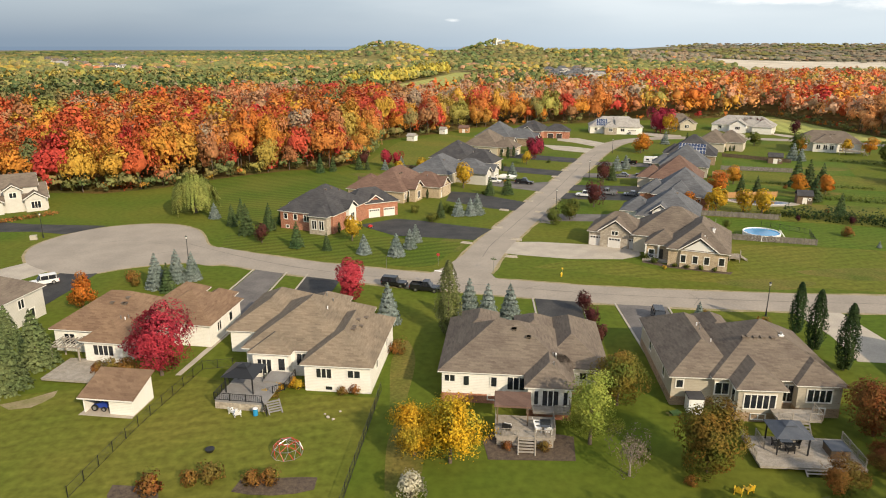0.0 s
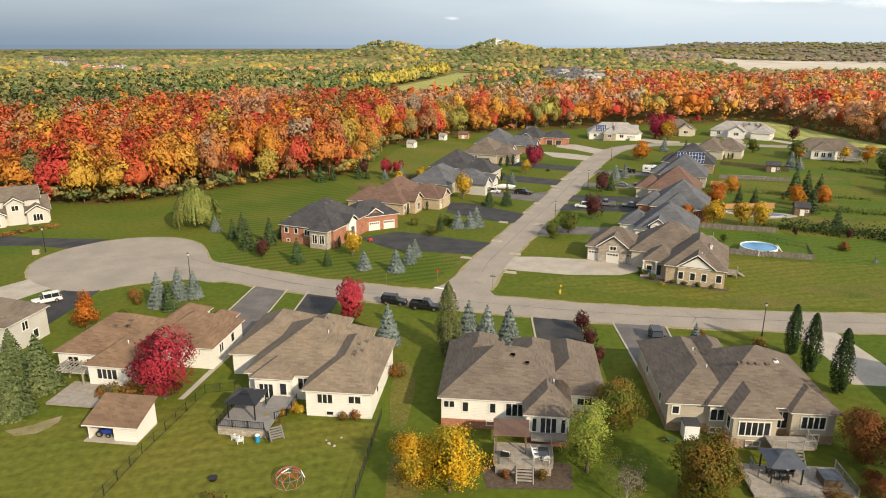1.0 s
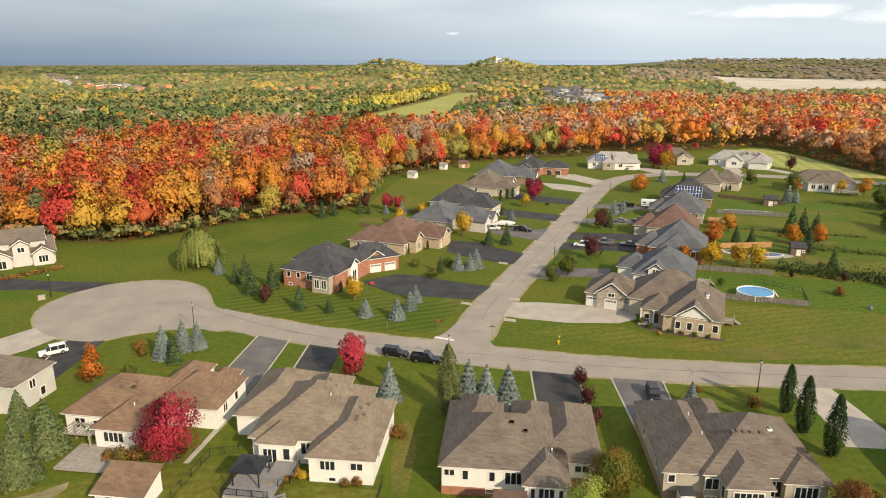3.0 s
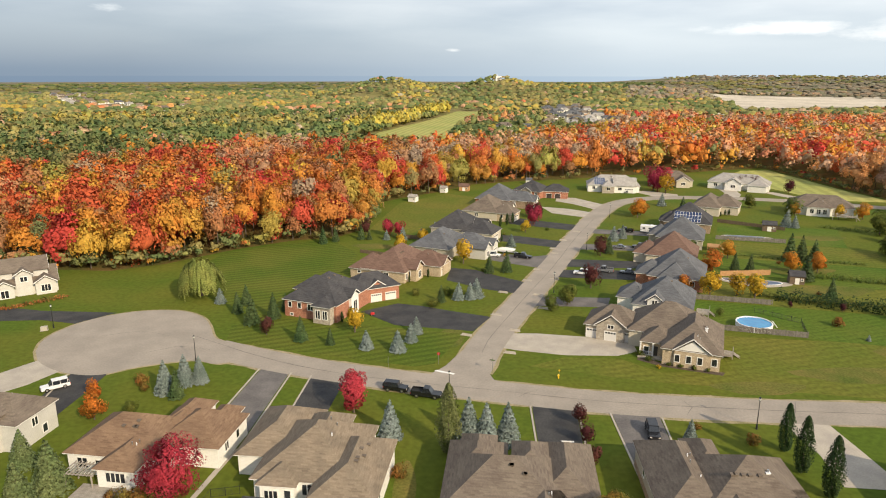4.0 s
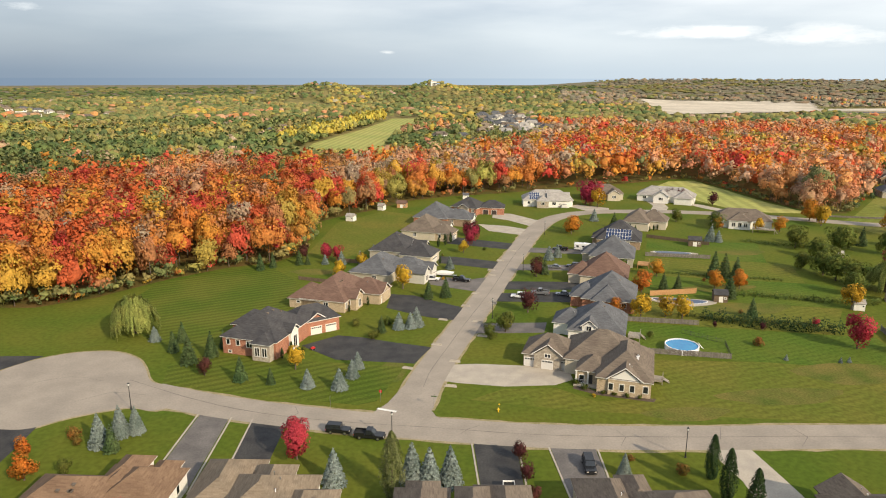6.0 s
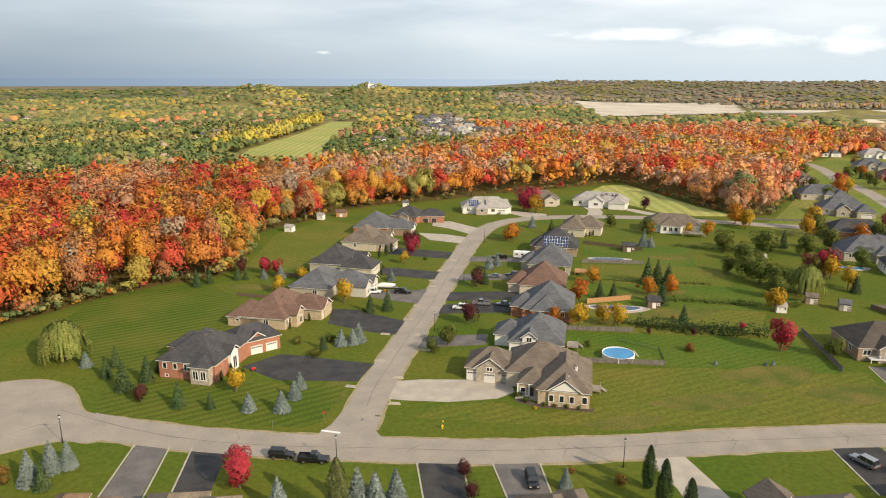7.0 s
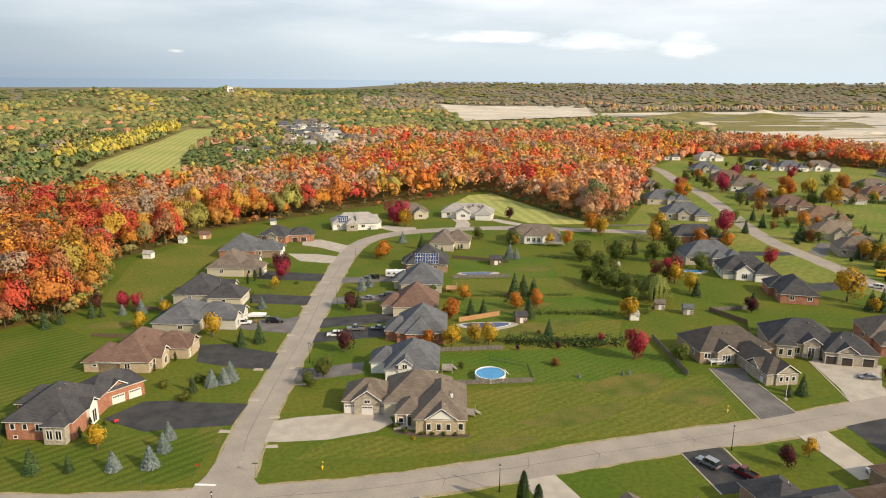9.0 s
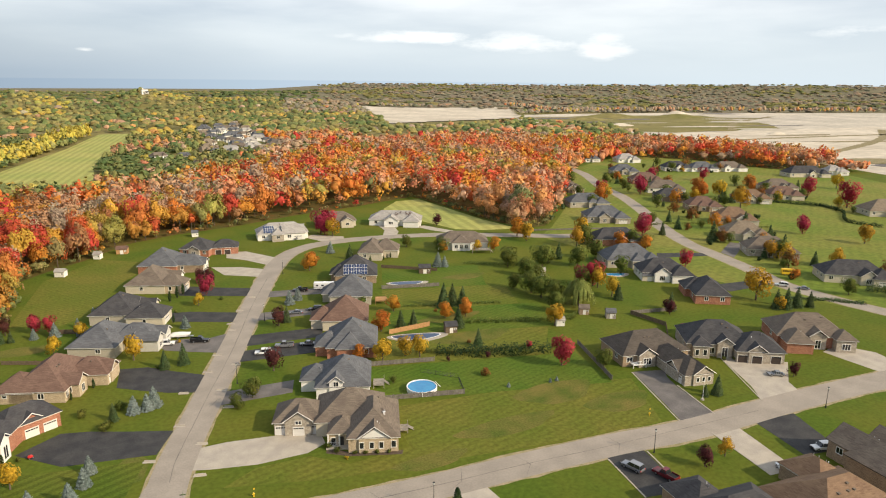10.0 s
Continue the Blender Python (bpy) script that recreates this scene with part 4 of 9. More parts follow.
def plate(xs, zs, solid, y0, y1):
    """One connected slab in the wall's plane, with the cells that solid(i, k) leaves out open."""
    bm = bmesh.new()
    grid = {(i, k): bm.verts.new((x, y1, z)) for i, x in enumerate(xs) for k, z in enumerate(zs)}
    for i in range(len(xs) - 1):
        for k in range(len(zs) - 1):
            if solid(i, k):
                bm.faces.new((grid[i, k], grid[i + 1, k], grid[i + 1, k + 1], grid[i, k + 1]))
    bmesh.ops.delete(bm, geom=[v for v in bm.verts if not v.link_faces], context="VERTS")
    ext = bmesh.ops.extrude_face_region(bm, geom=bm.faces[:])
    bmesh.ops.translate(bm, vec=(0, y0 - y1, 0), verts=[g for g in ext["geom"] if isinstance(g, bmesh.types.BMVert)])
    bmesh.ops.recalc_face_normals(bm, faces=bm.faces)
    return bm


def add_window(h, m, width, height, sill):
    """A framed window with one pane a light, standing a little proud of the wall."""
    n = max(1, round(width / 0.75))
    f = 0.15
    xs = [-width / 2 - f, -width / 2]
    for k in range(1, n):
        x = -width / 2 + width * k / n
        xs += [x - 0.06, x + 0.06]
    xs += [width / 2, width / 2 + f]
    bm = plate(xs, [sill - f, sill, sill + height, sill + height + f], lambda i, k: k != 1 or i % 2 == 0, -0.08, 0.02)
    bmesh.ops.transform(bm, matrix=m, verts=bm.verts)
    w = part("window", bm, TRIM, h, "white-framed window")
    for k in range(n):
        a, b = -width / 2 + width * k / n, -width / 2 + width * (k + 1) / n
        bm = box(bmesh.new(), a + 0.02, b - 0.02, -0.03, 0.015, sill + 0.01, sill + height - 0.01)
        bmesh.ops.transform(bm, matrix=m, verts=bm.verts)
        part("pane", bm, GLASS, w, "dark window pane")


def add_garage_door(h, m, width, height, mat):
    bm = plate([-width / 2 - 0.12, -width / 2, width / 2, width / 2 + 0.12], [0, height, height + 0.14], lambda i, k: k == 1 or i != 1, -0.08, 0.02)
    bmesh.ops.transform(bm, matrix=m, verts=bm.verts)
    part("door_frame", bm, TRIM, h, "white garage door frame")
    cols = max(2, round(width / 0.62))
    bm = bmesh.new()
    for r in range(4):
        for c in range(cols):
            x0, x1 = -width / 2 + width * c / cols, -width / 2 + width * (c + 1) / cols
            bm.faces.new([bm.verts.new(q) for q in ((x0, -0.05, 0.02 + r * height / 4), (x1, -0.05, 0.02 + r * height / 4), (x1, -0.05, 0.02 + (r + 1) * height / 4), (x0, -0.05, 0.02 + (r + 1) * height / 4))])
    bmesh.ops.remove_doubles(bm, verts=bm.verts, dist=0.002)
    bmesh.ops.inset_individual(bm, faces=bm.faces[:], thickness=0.05, depth=0.0)
    bmesh.ops.inset_individual(bm, faces=[f for f in bm.faces if f.calc_area() > 0.1], thickness=0.03, depth=-0.02)
    bmesh.ops.transform(bm, matrix=m, verts=bm.verts)
    d = part("garage_door", bm, mat, h, "panelled overhead garage door")
    for c in range(cols):
        x0 = -width / 2 + width * c / cols + 0.09
        bm = box(bmesh.new(), x0, x0 + width / cols - 0.18, -0.062, 0.0, 0.79 * height, 0.95 * height)
        bmesh.ops.transform(bm, matrix=m, verts=bm.verts)
        part("pane", bm, GLASS, d, "small garage door light")


# the four bungalows nearest
H1 = house("bungalow", -57.4, 93.9, -8, [(0, 15, 0, 12, 3.5, "hip"), (7.2, 13, -3.4, 5, 3.5, "hip"), (12, 22.2, 4.4, 15, 3.5, "hip"), (10, 17, 6, 15.5, 3.5, "hip"), (11.5, 16, 9.5, 16.5, 4.7, "hip"), (17.5, 21, 9, 16, 4.2, "hip")], SH_BROWN, SIDING_W,
           "cream bungalow with a brown shingle roof and rear deck", windows=[(1, "s", 2.9, 3.0, 1.5, 1.5), (0, "s", 2.4, 1.6, 1.6, 1.2), (0, "s", 5.4, 1.6, 2.0, 0.6), (2, "e", 3, 1.2), (2, "s", 4, 1.0), (2, "e", 7, 1.0)], doors=[(2, "n", 5, 4.9)], vents=7)
H2 = house("bungalow", -18, 81.9, -6, [(0, 8.8, 0, 16, 3.8, "hip"), (-9.4, 5, 4, 20, 3.8, "hip"), (-14.4, -5, 10.4, 25, 3.4, "hip"), (-8, -3, 2.6, 8, 3.8, "hip"), (-4.5, 1.0, 12.5, 21, 5.0, "hip")], SH_TAN, SIDING_W,
           "cream stucco bungalow with a weathered tan shingle roof", windows=[(0, "s", 2.6, 2.0, 1.3, 2.0), (0, "s", 6.6, 1.6, 1.0, 2.2), (3, "s", 1.6, 1.9, 2.1, 0.8), (3, "s", 4.0, 0.9, 1.7, 1.4), (1, "s", 8.2, 2.2, 1.7, 1.6), (0, "s", 3.2, 0.9, 0.5, 0.3), (0, "e", 4, 1.0), (0, "e", 11, 1.2), (1, "w", 3, 1)], doors=[(2, "n", 4.6, 5)], vents=9)
H3 = house("bungalow", 0.0, 79.3, -5.5, [(0, 16, 0, 13, 4.3, "hip"), (10.8, 16, -3.2, 5, 4.3, "hip"), (12.5, 20.8, 3.5, 18.5, 3.7, "hip"), (0, 8, 7, 17, 4.1, "hip"), (1.8, 6.4, 8.5, 17.5, 5.0, "hip"), (9.5, 14, 8.5, 15.5, 5.4, "hip")], SH_TAUPE, SIDING_W,
           "white-sided raised bungalow with a taupe roof and brick base", base=(1.25, BRICK_R),
           windows=[(0, "s", 1.0, 1.3, 0.85, 2.9), (0, "s", 3.1, 0.7, 1.3, 2.4), (0, "s", 6.6, 0.7, 1.3, 2.4), (0, "s", 9.4, 2.2, 1.7, 2.1), (0, "s", 6.4, 1.0, 0.5, 0.6), (0, "s", 9.5, 1.0, 0.5, 0.6), (1, "s", 1.0, 0.5, 1.8, 2.0), (1, "s", 2.7, 1.9, 2.3, 1.6), (1, "s", 4.5, 0.5, 1.8, 2.0), (2, "s", 6, 1.8, 0.9, 2.2), (1, "e", 1.4, 1.4, 1.8, 2.0)], doors=[(2, "n", 4.2, 5)], vents=8)
H4 = house("bungalow", 28.9, 78.6, -4, [(5, 19.8, -0.6, 14, 4.3, "hip"), (0, 9, 0, 18, 4.0, "hip"), (7.0, 12.2, -3.4, 6, 4.3, "hip"), (14.6, 19.8, -1.8, 6, 4.3, "hip"), (6.6, 10.6, 9.5, 17, 5.2, "hip")], SH_TAUPE, SIDING_T,
           "taupe-sided bungalow with a brown shingle roof and rear decks", base=(1.2, BRICK_B),
           windows=[(1, "s", 1.0, 0.8, 1.0, 2.5), (0, "s", 1.0, 1.6, 1.5, 2.1), (0, "s", 1.0, 1.3, 0.6, 0.4), (2, "s", 2.6, 3.6, 1.8, 1.8), (2, "s", 2.6, 1.6, 0.6, 0.4), (2, "w", 1.4, 1.0, 1.7, 1.9), (0, "s", 8.2, 2.8, 2.2, 1.4), (3, "s", 2.6, 2.8, 1.6, 2.1), (3, "s", 2.8, 1.3, 0.7, 0.5), (1, "w", 4, 0.9), (1, "w", 12, 1.0)], doors=[(1, "n", 4.5, 5)], vents=10)
H5 = house("bungalow", 66, 75, -4, [(0, 18, 0, 14, 4.0, "hip"), (1, 8, 8, 16, 4.0, "gable_y")], SH_TAUPE, BRICK_B, "brown brick bungalow with a dark gabled roof", windows=[(0, "w", 4, 1.4), (0, "w", 9, 1.2), (1, "n", 3, 1.6)], trim=TRIM_D, vents=4)
H6 = house("bungalow", 92, 70, -6, [(0, 20, 0, 14, 3.8, "hip"), (3, 12, 10, 20, 3.6, "hip")], SH_CHAR, BRICK_B, "brick bungalow with a charcoal shingle roof", windows=[(0, "w", 5, 1.5)], doors=[(1, "n", 4.5, 5)], vents=4)
H7 = house("bungalow", 112, 64, -6, [(0, 22, 0, 16, 3.8, "hip"), (12, 21, 12, 22, 3.6, "hip")], SH_BROWN, BRICK_B, "brown brick bungalow with a brown shingle roof", windows=[(0, "w", 5, 1.5)], doors=[(1, "n", 4.5, 5)], vents=8)
H8 = house("bungalow", 140, 66, -6, [(0, 22, 0, 14, 4.2, "hip"), (2, 11, 8, 20, 4.2, "gable_y"), (11, 18, 8, 17, 4.2, "gable_y")], SH_TAUPE, BRICK_B, "brown brick house with dark front gables", windows=[(1, "w", 5, 1.5), (1, "w", 9, 1.5), (2, "n", 3, 2)], doors=[(1, "n", 4.5, 5)], trim=TRIM_D, vents=4)
# at the turning circle
W1 = house("two_storey_house", -131, 170.4, 33, [(0, 26, 0, 10, 3.0, "gable_x"), (3, 24, 1.5, 10, 6.2, "gable_x"), (8, 12, -0.6, 6, 5.7, "gable_y"), (16, 20, -0.6, 6, 5.7, "gable_y"), (20.5, 25.5, -1.8, 4, 3.2, "gable_y"), (11, 15.4, -1.6, 3, 3.0, "gable_y")], SH_TAUPE, SIDING_G,
           "grey-white two-storey house with grey roof, dormers and porch", windows=[(2, "s", 2, 1.6, 1.3, 4.0), (3, "s", 2, 1.6, 1.3, 4.0), (4, "s", 2.5, 2.2, 1.8, 0.9), (0, "s", 5, 1.6, 1.5, 0.9), (5, "s", 2.2, 1.8, 2.0, 0.3), (0, "s", 18, 1.6, 1.5, 0.9), (1, "e", 4, 1.2, 1.2, 3.8)], vents=3)
W2 = house("two_storey_house", -89.2, 102.6, -9, [(0, 21, 0, 9, 4.9, "hip"), (4, 14, 5, 10, 3.2, "hip"), (14.5, 18, -0.4, 5, 6.0, "gable_y")], SH_TAUPE, SIDING_G,
           "grey-white two-storey house with a grey-brown shingle roof", windows=[(0, "s", 16, 1.6, 1.4, 2.9), (0, "s", 16, 1.6, 1.4, 0.7), (0, "e", 4, 1.2, 1.4, 2.9), (0, "e", 6, 1.0, 1.4, 0.7), (2, "s", 1.75, 1.2, 1.2, 4.2)], vents=5)
# left side of the side street
L1 = house("brick_bungalow", -40.4, 164.6, -22, [(0, 15, 0, 17, 4.4, "hip"), (12.2, 25.5, 13.2, 22, 3.8, "hip", 50), (15, 19.5, 17.2, 23, 3.8, "gable_y", 50), (9.6, 14.4, -2.0, 5, 4.4, "hip"), (-3, 6, 9, 17, 4.1, "hip"), (11.5, 15.8, 6.2, 9.8, 4.8, "gable_x", 0)], SH_CHAR, [BRICK_R, BRICK_R, BRICK_R, STONE, BRICK_R, SIDING_W],
           "red brick bungalow with charcoal roof and three garage doors", windows=[(0, "s", 1.6, 0.9, 1.3), (0, "s", 4.4, 0.9, 1.3), (0, "s", 7.6, 1.5, 1.5), (3, "s", 1.4, 1.2, 2.1, 1.3), (3, "s", 3.4, 1.2, 2.1, 1.3), (0, "s", 2, 0.8, 0.5, 0.4), (5, "e", 1.8, 1.6, 3.0, 0.6)],
           doors=[(1, "s", 2.2, 2.9), (1, "s", 6.6, 2.9), (1, "s", 10.8, 2.9)], vents=5, pitch=0.68)
L2 = house("brick_bungalow", -24.7, 197, -22, [(0, 14, 0, 20, 3.2, "hip"), (10, 21, 10, 19, 3.2, "hip"), (10, 16.4, 3, 8, 3.6, "gable_x"), (14, 21.4, 12, 17, 3.4, "gable_x"), (-4, 6, 0, 10, 2.9, "hip")], SH_RED, BRICK_T,
           "tan brick bungalow with a red-brown roof and front gables", windows=[(0, "s", 8, 1.4), (4, "s", 3, 1.0, 0.6), (2, "e", 2.5, 1.5, 2.0, 0.8), (0, "e", 1.4, 1.2, 1.6), (2, "s", 4, 1.0, 1.4), (0, "e", 9, 1.2, 2.0, 0.4)], doors=[(1, "e", 2.6, 2.6), (1, "e", 6.2, 2.6)], vents=3, pitch=0.72)
L3 = house("bungalow", -11.6, 223.6, -24, [(0, 14, 0, 18, 3.4, "hip"), (10, 24, 6, 17, 3.2, "hip"), (18, 25, 5, 10, 3.4, "gable_x"), (18, 25.4, 11.4, 16, 3.4, "gable_x")], SH_GREY, [SIDING_T, SIDING_T, SIDING_G, SIDING_G],
           "beige bungalow with a grey roof and white front gables", windows=[(0, "s", 9, 1.4, 1.2), (1, "s", 5, 1.0), (2, "e", 2.5, 1.6, 1.6, 0.8)], doors=[(3, "e", 2.3, 2.8)], vents=2, pitch=0.66)
L4 = house("bungalow", -5.4, 252, -22, [(0, 15, 0, 17, 3.5, "hip"), (13, 25, -2.6, 8, 3.3, "hip"), (14, 19, 9, 14, 3.6, "gable_x")], SH_CHAR, [SIDING_T, SIDING_C, SIDING_C],
           "taupe bungalow with a charcoal hip roof and garage wing", windows=[(0, "s", 6, 1.2, 1.0), (2, "e", 2.5, 1.4, 1.8, 0.8), (1, "s", 6, 1.0)], doors=[(1, "e", 5, 4.9)], vents=2, pitch=0.7)
L5 = house("bungalow", 7.6, 285, -24, [(0, 15, 0, 18, 3.4, "hip"), (12, 22, 0.4, 9, 3.3, "hip"), (12, 18, 10, 15, 3.7, "gable_x")], SH_TAUPE, [SIDING_C, BRICK_T, SIDING_W],
           "beige bungalow with a brown hip roof and garage wing", windows=[(2, "e", 2.5, 1.5, 1.8, 0.8), (0, "s", 6, 1.2), (1, "s", 5, 1.0)], doors=[(1, "e", 4.4, 4.9)], vents=2, pitch=0.72)
L6 = house("brick_bungalow", 14, 313, -22, [(0, 16, 0, 18, 3.4, "hip"), (12, 27, 1.6, 11, 3.4, "hip"), (21, 27.6, 3, 8, 3.4, "gable_x")], SH_GREY, [BRICK_R, BRICK_B, SIDING_W],
           "brick bungalow with a grey hip roof and white gables", windows=[(1, "s", 6, 1.2), (2, "e", 2.5, 1.6, 1.6, 0.8)], doors=[(1, "e", 1.5, 2.4)], vents=2, pitch=0.72)
L7 = house("brick_bungalow", 34, 338, -32, [(0, 14, 0, 13, 3.4, "hip"), (14, 26, 4, 13, 3.3, "hip", 20), (5, 10, -1.6, 4, 3.6, "gable_y")], SH_CHAR, [BRICK_R, BRICK_R, STONE],
           "red brick bungalow with a charcoal roof and double garage", windows=[(0, "s", 2.4, 1.4), (2, "s", 2.5, 1.6, 1.8, 0.8), (0, "s", 12, 1.2)], doors=[(1, "s", 3, 2.6), (1, "s", 7.2, 2.6)], vents=2, door_mat=DOOR_D)
L8 = house("bungalow", 74, 353, -8, [(0, 26, 0, 13, 3.4, "hip"), (7, 13, -4, 4, 3.6, "hip"), (13, 24, -2.2, 8, 3.4, "gable_x")], SH_PALE, [SIDING_W, STONE, SIDING_W],
           "white bungalow with a pale roof and solar panels", windows=[(1, "s", 3, 1.6), (2, "s", 3, 1.8), (0, "s", 3, 1.4)], doors=[(2, "s", 7.6, 4)], vents=1, pitch=0.66)
# right side
R1 = house("stone_bungalow", 46.2, 135.4, -22, [(0, 11.4, 0, 18, 3.7, "hip"), (2.4, 9.4, -0.35, 8, 3.6, "gable_y"), (-18, -6.4, 9.4, 19, 3.2, "hip"), (-15.4, -9.0, 8.8, 14, 3.5, "gable_y"), (-8, 8, 8, 22, 3.7, "hip"), (-4.6, 1.4, 3.2, 10, 3.3, "hip")], SH_TAUPE, [BRICK_T, BRICK_T, STONE, STONE, SIDING_C, BRICK_T],
           "tan brick and stone bungalow with a brown roof and porch", windows=[(1, "s", 0.6, 0.9, 1.5, 1.2), (1, "s", 2.9, 0.9, 1.5, 1.2), (1, "s", 5.1, 0.9, 1.5, 1.2), (0, "s", 10.3, 1.0, 1.5, 1.2), (5, "s", 1.0, 1.0, 2.0, 0.2), (3, "s", 3.2, 1.3, 0.8, 3.0)],
           doors=[(2, "s", 1.55, 2.5), (3, "s", 3.2, 2.5), (2, "s", 10.1, 2.5)], vents=4, pitch=0.72)
R2 = house("bungalow", 47.6, 164.6, -22, [(0, 14, 0, 16, 3.4, "hip"), (-4.5, 3, 5, 13, 3.2, "hip"), (3.5, 7, -0.4, 6, 4.8, "gable_y"), (5, 13, 4, 16, 4.0, "hip")], SH_GREY, SIDING_W, "white bungalow with a grey roof and front dormer", windows=[(2, "s", 1.75, 1.2, 1.2, 3.8), (0, "s", 10, 1.4), (0, "e", 4, 1.8), (0, "e", 9, 1.4)], vents=2, pitch=0.75)
R3 = house("brick_bungalow", 58.6, 189.6, -22, [(0, 15, 0, 17, 3.4, "hip"), (-3.6, 4, 2, 10, 3.2, "hip"), (3, 11, -1.2, 8, 3.4, "hip")], SH_GREY, BRICK_R, "red brick bungalow with a steep grey hip roof", windows=[(0, "e", 4, 1.8), (0, "s", 12, 1.2), (0, "e", 9, 1.4)], doors=[(1, "w", 4, 4.8)], vents=2, pitch=0.82)
R4 = house("bungalow", 64.6, 213, -22, [(0, 15, 0, 16, 3.4, "hip"), (-4, 4, 2, 10, 3.2, "hip")], SH_RED, SIDING_C, "beige bungalow with a red-brown hip roof", windows=[(0, "e", 4, 1.8), (0, "s", 13, 1.2), (1, "w", 6, 1.4)], doors=[(1, "w", 3, 2.6)], vents=2, pitch=0.82)
R5 = house("bungalow", 75.2, 237.6, -22, [(0, 15.5, 0, 16, 3.4, "hip"), (-3, 4, 4, 12, 3.2, "hip")], SH_GREY, SIDING_T, "taupe bungalow with a blue-grey hip roof", windows=[(0, "e", 4, 1.8), (0, "s", 13, 1.2)], doors=[(1, "w", 4, 4.8)], vents=2, pitch=0.8)
R6 = house("brick_bungalow", 86, 263.4, -22, [(0, 17, 0, 16, 3.4, "hip"), (-2, 5, 3, 11, 3.2, "hip")], SH_CHAR, BRICK_B, "brown brick bungalow with solar panels on a dark roof", windows=[(0, "e", 4, 1.8), (0, "s", 12, 1.4)], vents=0, pitch=0.8)
R7 = house("brick_bungalow", 107.8, 294.6, -28, [(0, 11, 0, 18, 3.6, "hip"), (6, 18, 6, 17, 3.6, "hip")], SH_TAUPE, SIDING_C, "pinkish-beige bungalow with a brown hip roof", windows=[(0, "s", 3, 1.2), (0, "e", 2, 1.2), (1, "e", 3, 1.4)], vents=2, pitch=0.75)
R8 = house("bungalow", 141, 366, -28, [(0, 30, 0, 13, 3.4, "hip"), (9, 17, -4, 5, 3.6, "gable_y"), (20, 29, -4.5, 6, 3.4, "hip")], SH_PALE, SIDING_W, "long white bungalow with a pale grey roof", windows=[(1, "s", 4, 2.2), (0, "s", 4, 1.6)], doors=[(2, "e", 4.5, 4.4)], vents=2)
R9 = house("bungalow", 112, 372, -10, [(0, 22, 0, 13, 3.4, "hip"), (13, 20, -4, 6, 3.4, "gable_y")], SH_TAUPE, SIDING_C, "beige bungalow with a tan hip roof", windows=[(1, "s", 3.5, 2.0), (0, "s", 5, 1.6)], vents=2)
R10 = house("bungalow", 151, 297, -24, [(0, 25, 0, 13, 3.8, "hip"), (7, 16, -2, 8, 3.8, "hip")], SH_TAUPE, SIDING_W, "white bungalow with a wide brown roof and rear deck", windows=[(1, "s", 2, 1.4, 1.8, 1.2), (1, "s", 4.6, 1.4, 1.8, 1.2), (1, "s", 7, 1.4, 1.8, 1.2), (0, "s", 3, 1.6), (0, "s", 20, 1.8)], vents=3)
# east along the main road
E1 = house("stone_bungalow", 136, 145, -13, [(0, 22, 0, 14, 3.5, "hip"), (10.5, 19, -16, 4, 3.2, "hip"), (4.5, 10, -1.6, 6, 3.7, "gable_y"), (13, 19.4, -16.4, -9, 3.2, "gable_y"), (10.2, 15, -13, -7, 3.0, "gable_x")], SH_UMBER, [BRICK_B, STONE, STONE, STONE, STONE],
           "stone and brick bungalow with a brown roof and porch", windows=[(2, "s", 2.7, 2.4, 2.0, 0.8), (0, "s", 2.2, 1.8), (0, "s", 9.4, 1.6, 2.0, 0.8), (3, "s", 1.4, 0.8, 1.2, 1.2), (3, "s", 3.2, 0.8, 1.2, 1.2), (3, "s", 5, 0.8, 1.2, 1.2), (0, "w", 4, 1.4)], doors=[(1, "w", 3, 2.6), (1, "w", 8, 2.6)], vents=4, pitch=0.66)
E2 = house("stone_bungalow", 160.5, 143.5, -33, [(0, 20, 0, 15, 4.0, "hip"), (14, 28, -4, 8, 3.6, "hip"), (9, 13.5, -1.2, 6, 4.6, "gable_y"), (1.5, 6.5, -2.2, 4, 4.0, "hip"), (17.4, 22.4, -4.4, 3, 3.8, "gable_y")], SH_CHAR, STONE,
           "pale stone bungalow with charcoal roof and dark garage doors", windows=[(3, "s", 1.2, 1.0, 1.8, 1.0), (3, "s", 3.6, 1.0, 1.8, 1.0), (2, "s", 2.2, 1.6, 3.0, 0.4), (0, "s", 7.6, 1.6, 1.8, 1.0), (0, "w", 4, 1.4)], doors=[(1, "s", 1.8, 2.9, 2.4), (4, "s", 2.5, 2.9, 2.4), (1, "s", 11.6, 2.9, 2.4)], vents=4, door_mat=DOOR_D, pitch=0.68)
E3 = house("brick_bungalow", 193, 136, -34, [(0, 22, 0, 15, 3.8, "hip"), (1, 9, -6, 4, 3.4, "hip"), (9.5, 14.5, -1.4, 6, 4.2, "gable_y"), (17, 23, -3, 4, 4.0, "hip")], SH_TAUPE, [BRICK_R, BRICK_R, STONE, STONE],
           "red brick bungalow with a brown roof and stone turret", windows=[(2, "s", 2.5, 1.6, 2.6, 0.4), (3, "s", 3, 2.4, 1.8, 1.0), (0, "w", 6, 1.4)], doors=[(1, "e", 5, 4.6)], vents=3, pitch=0.7)
E4 = house("brick_bungalow", 202.6, 179, -33, [(0, 13, 0, 18, 3.4, "hip"), (-2, 8, 9, 19, 3.2, "hip")], SH_CHAR, BRICK_R, "red brick bungalow with a charcoal hip roof", windows=[(0, "s", 4, 1.4), (0, "s", 10, 1.4), (0, "w", 5, 1.4), (0, "w", 10, 1.4)], vents=2, pitch=0.7)
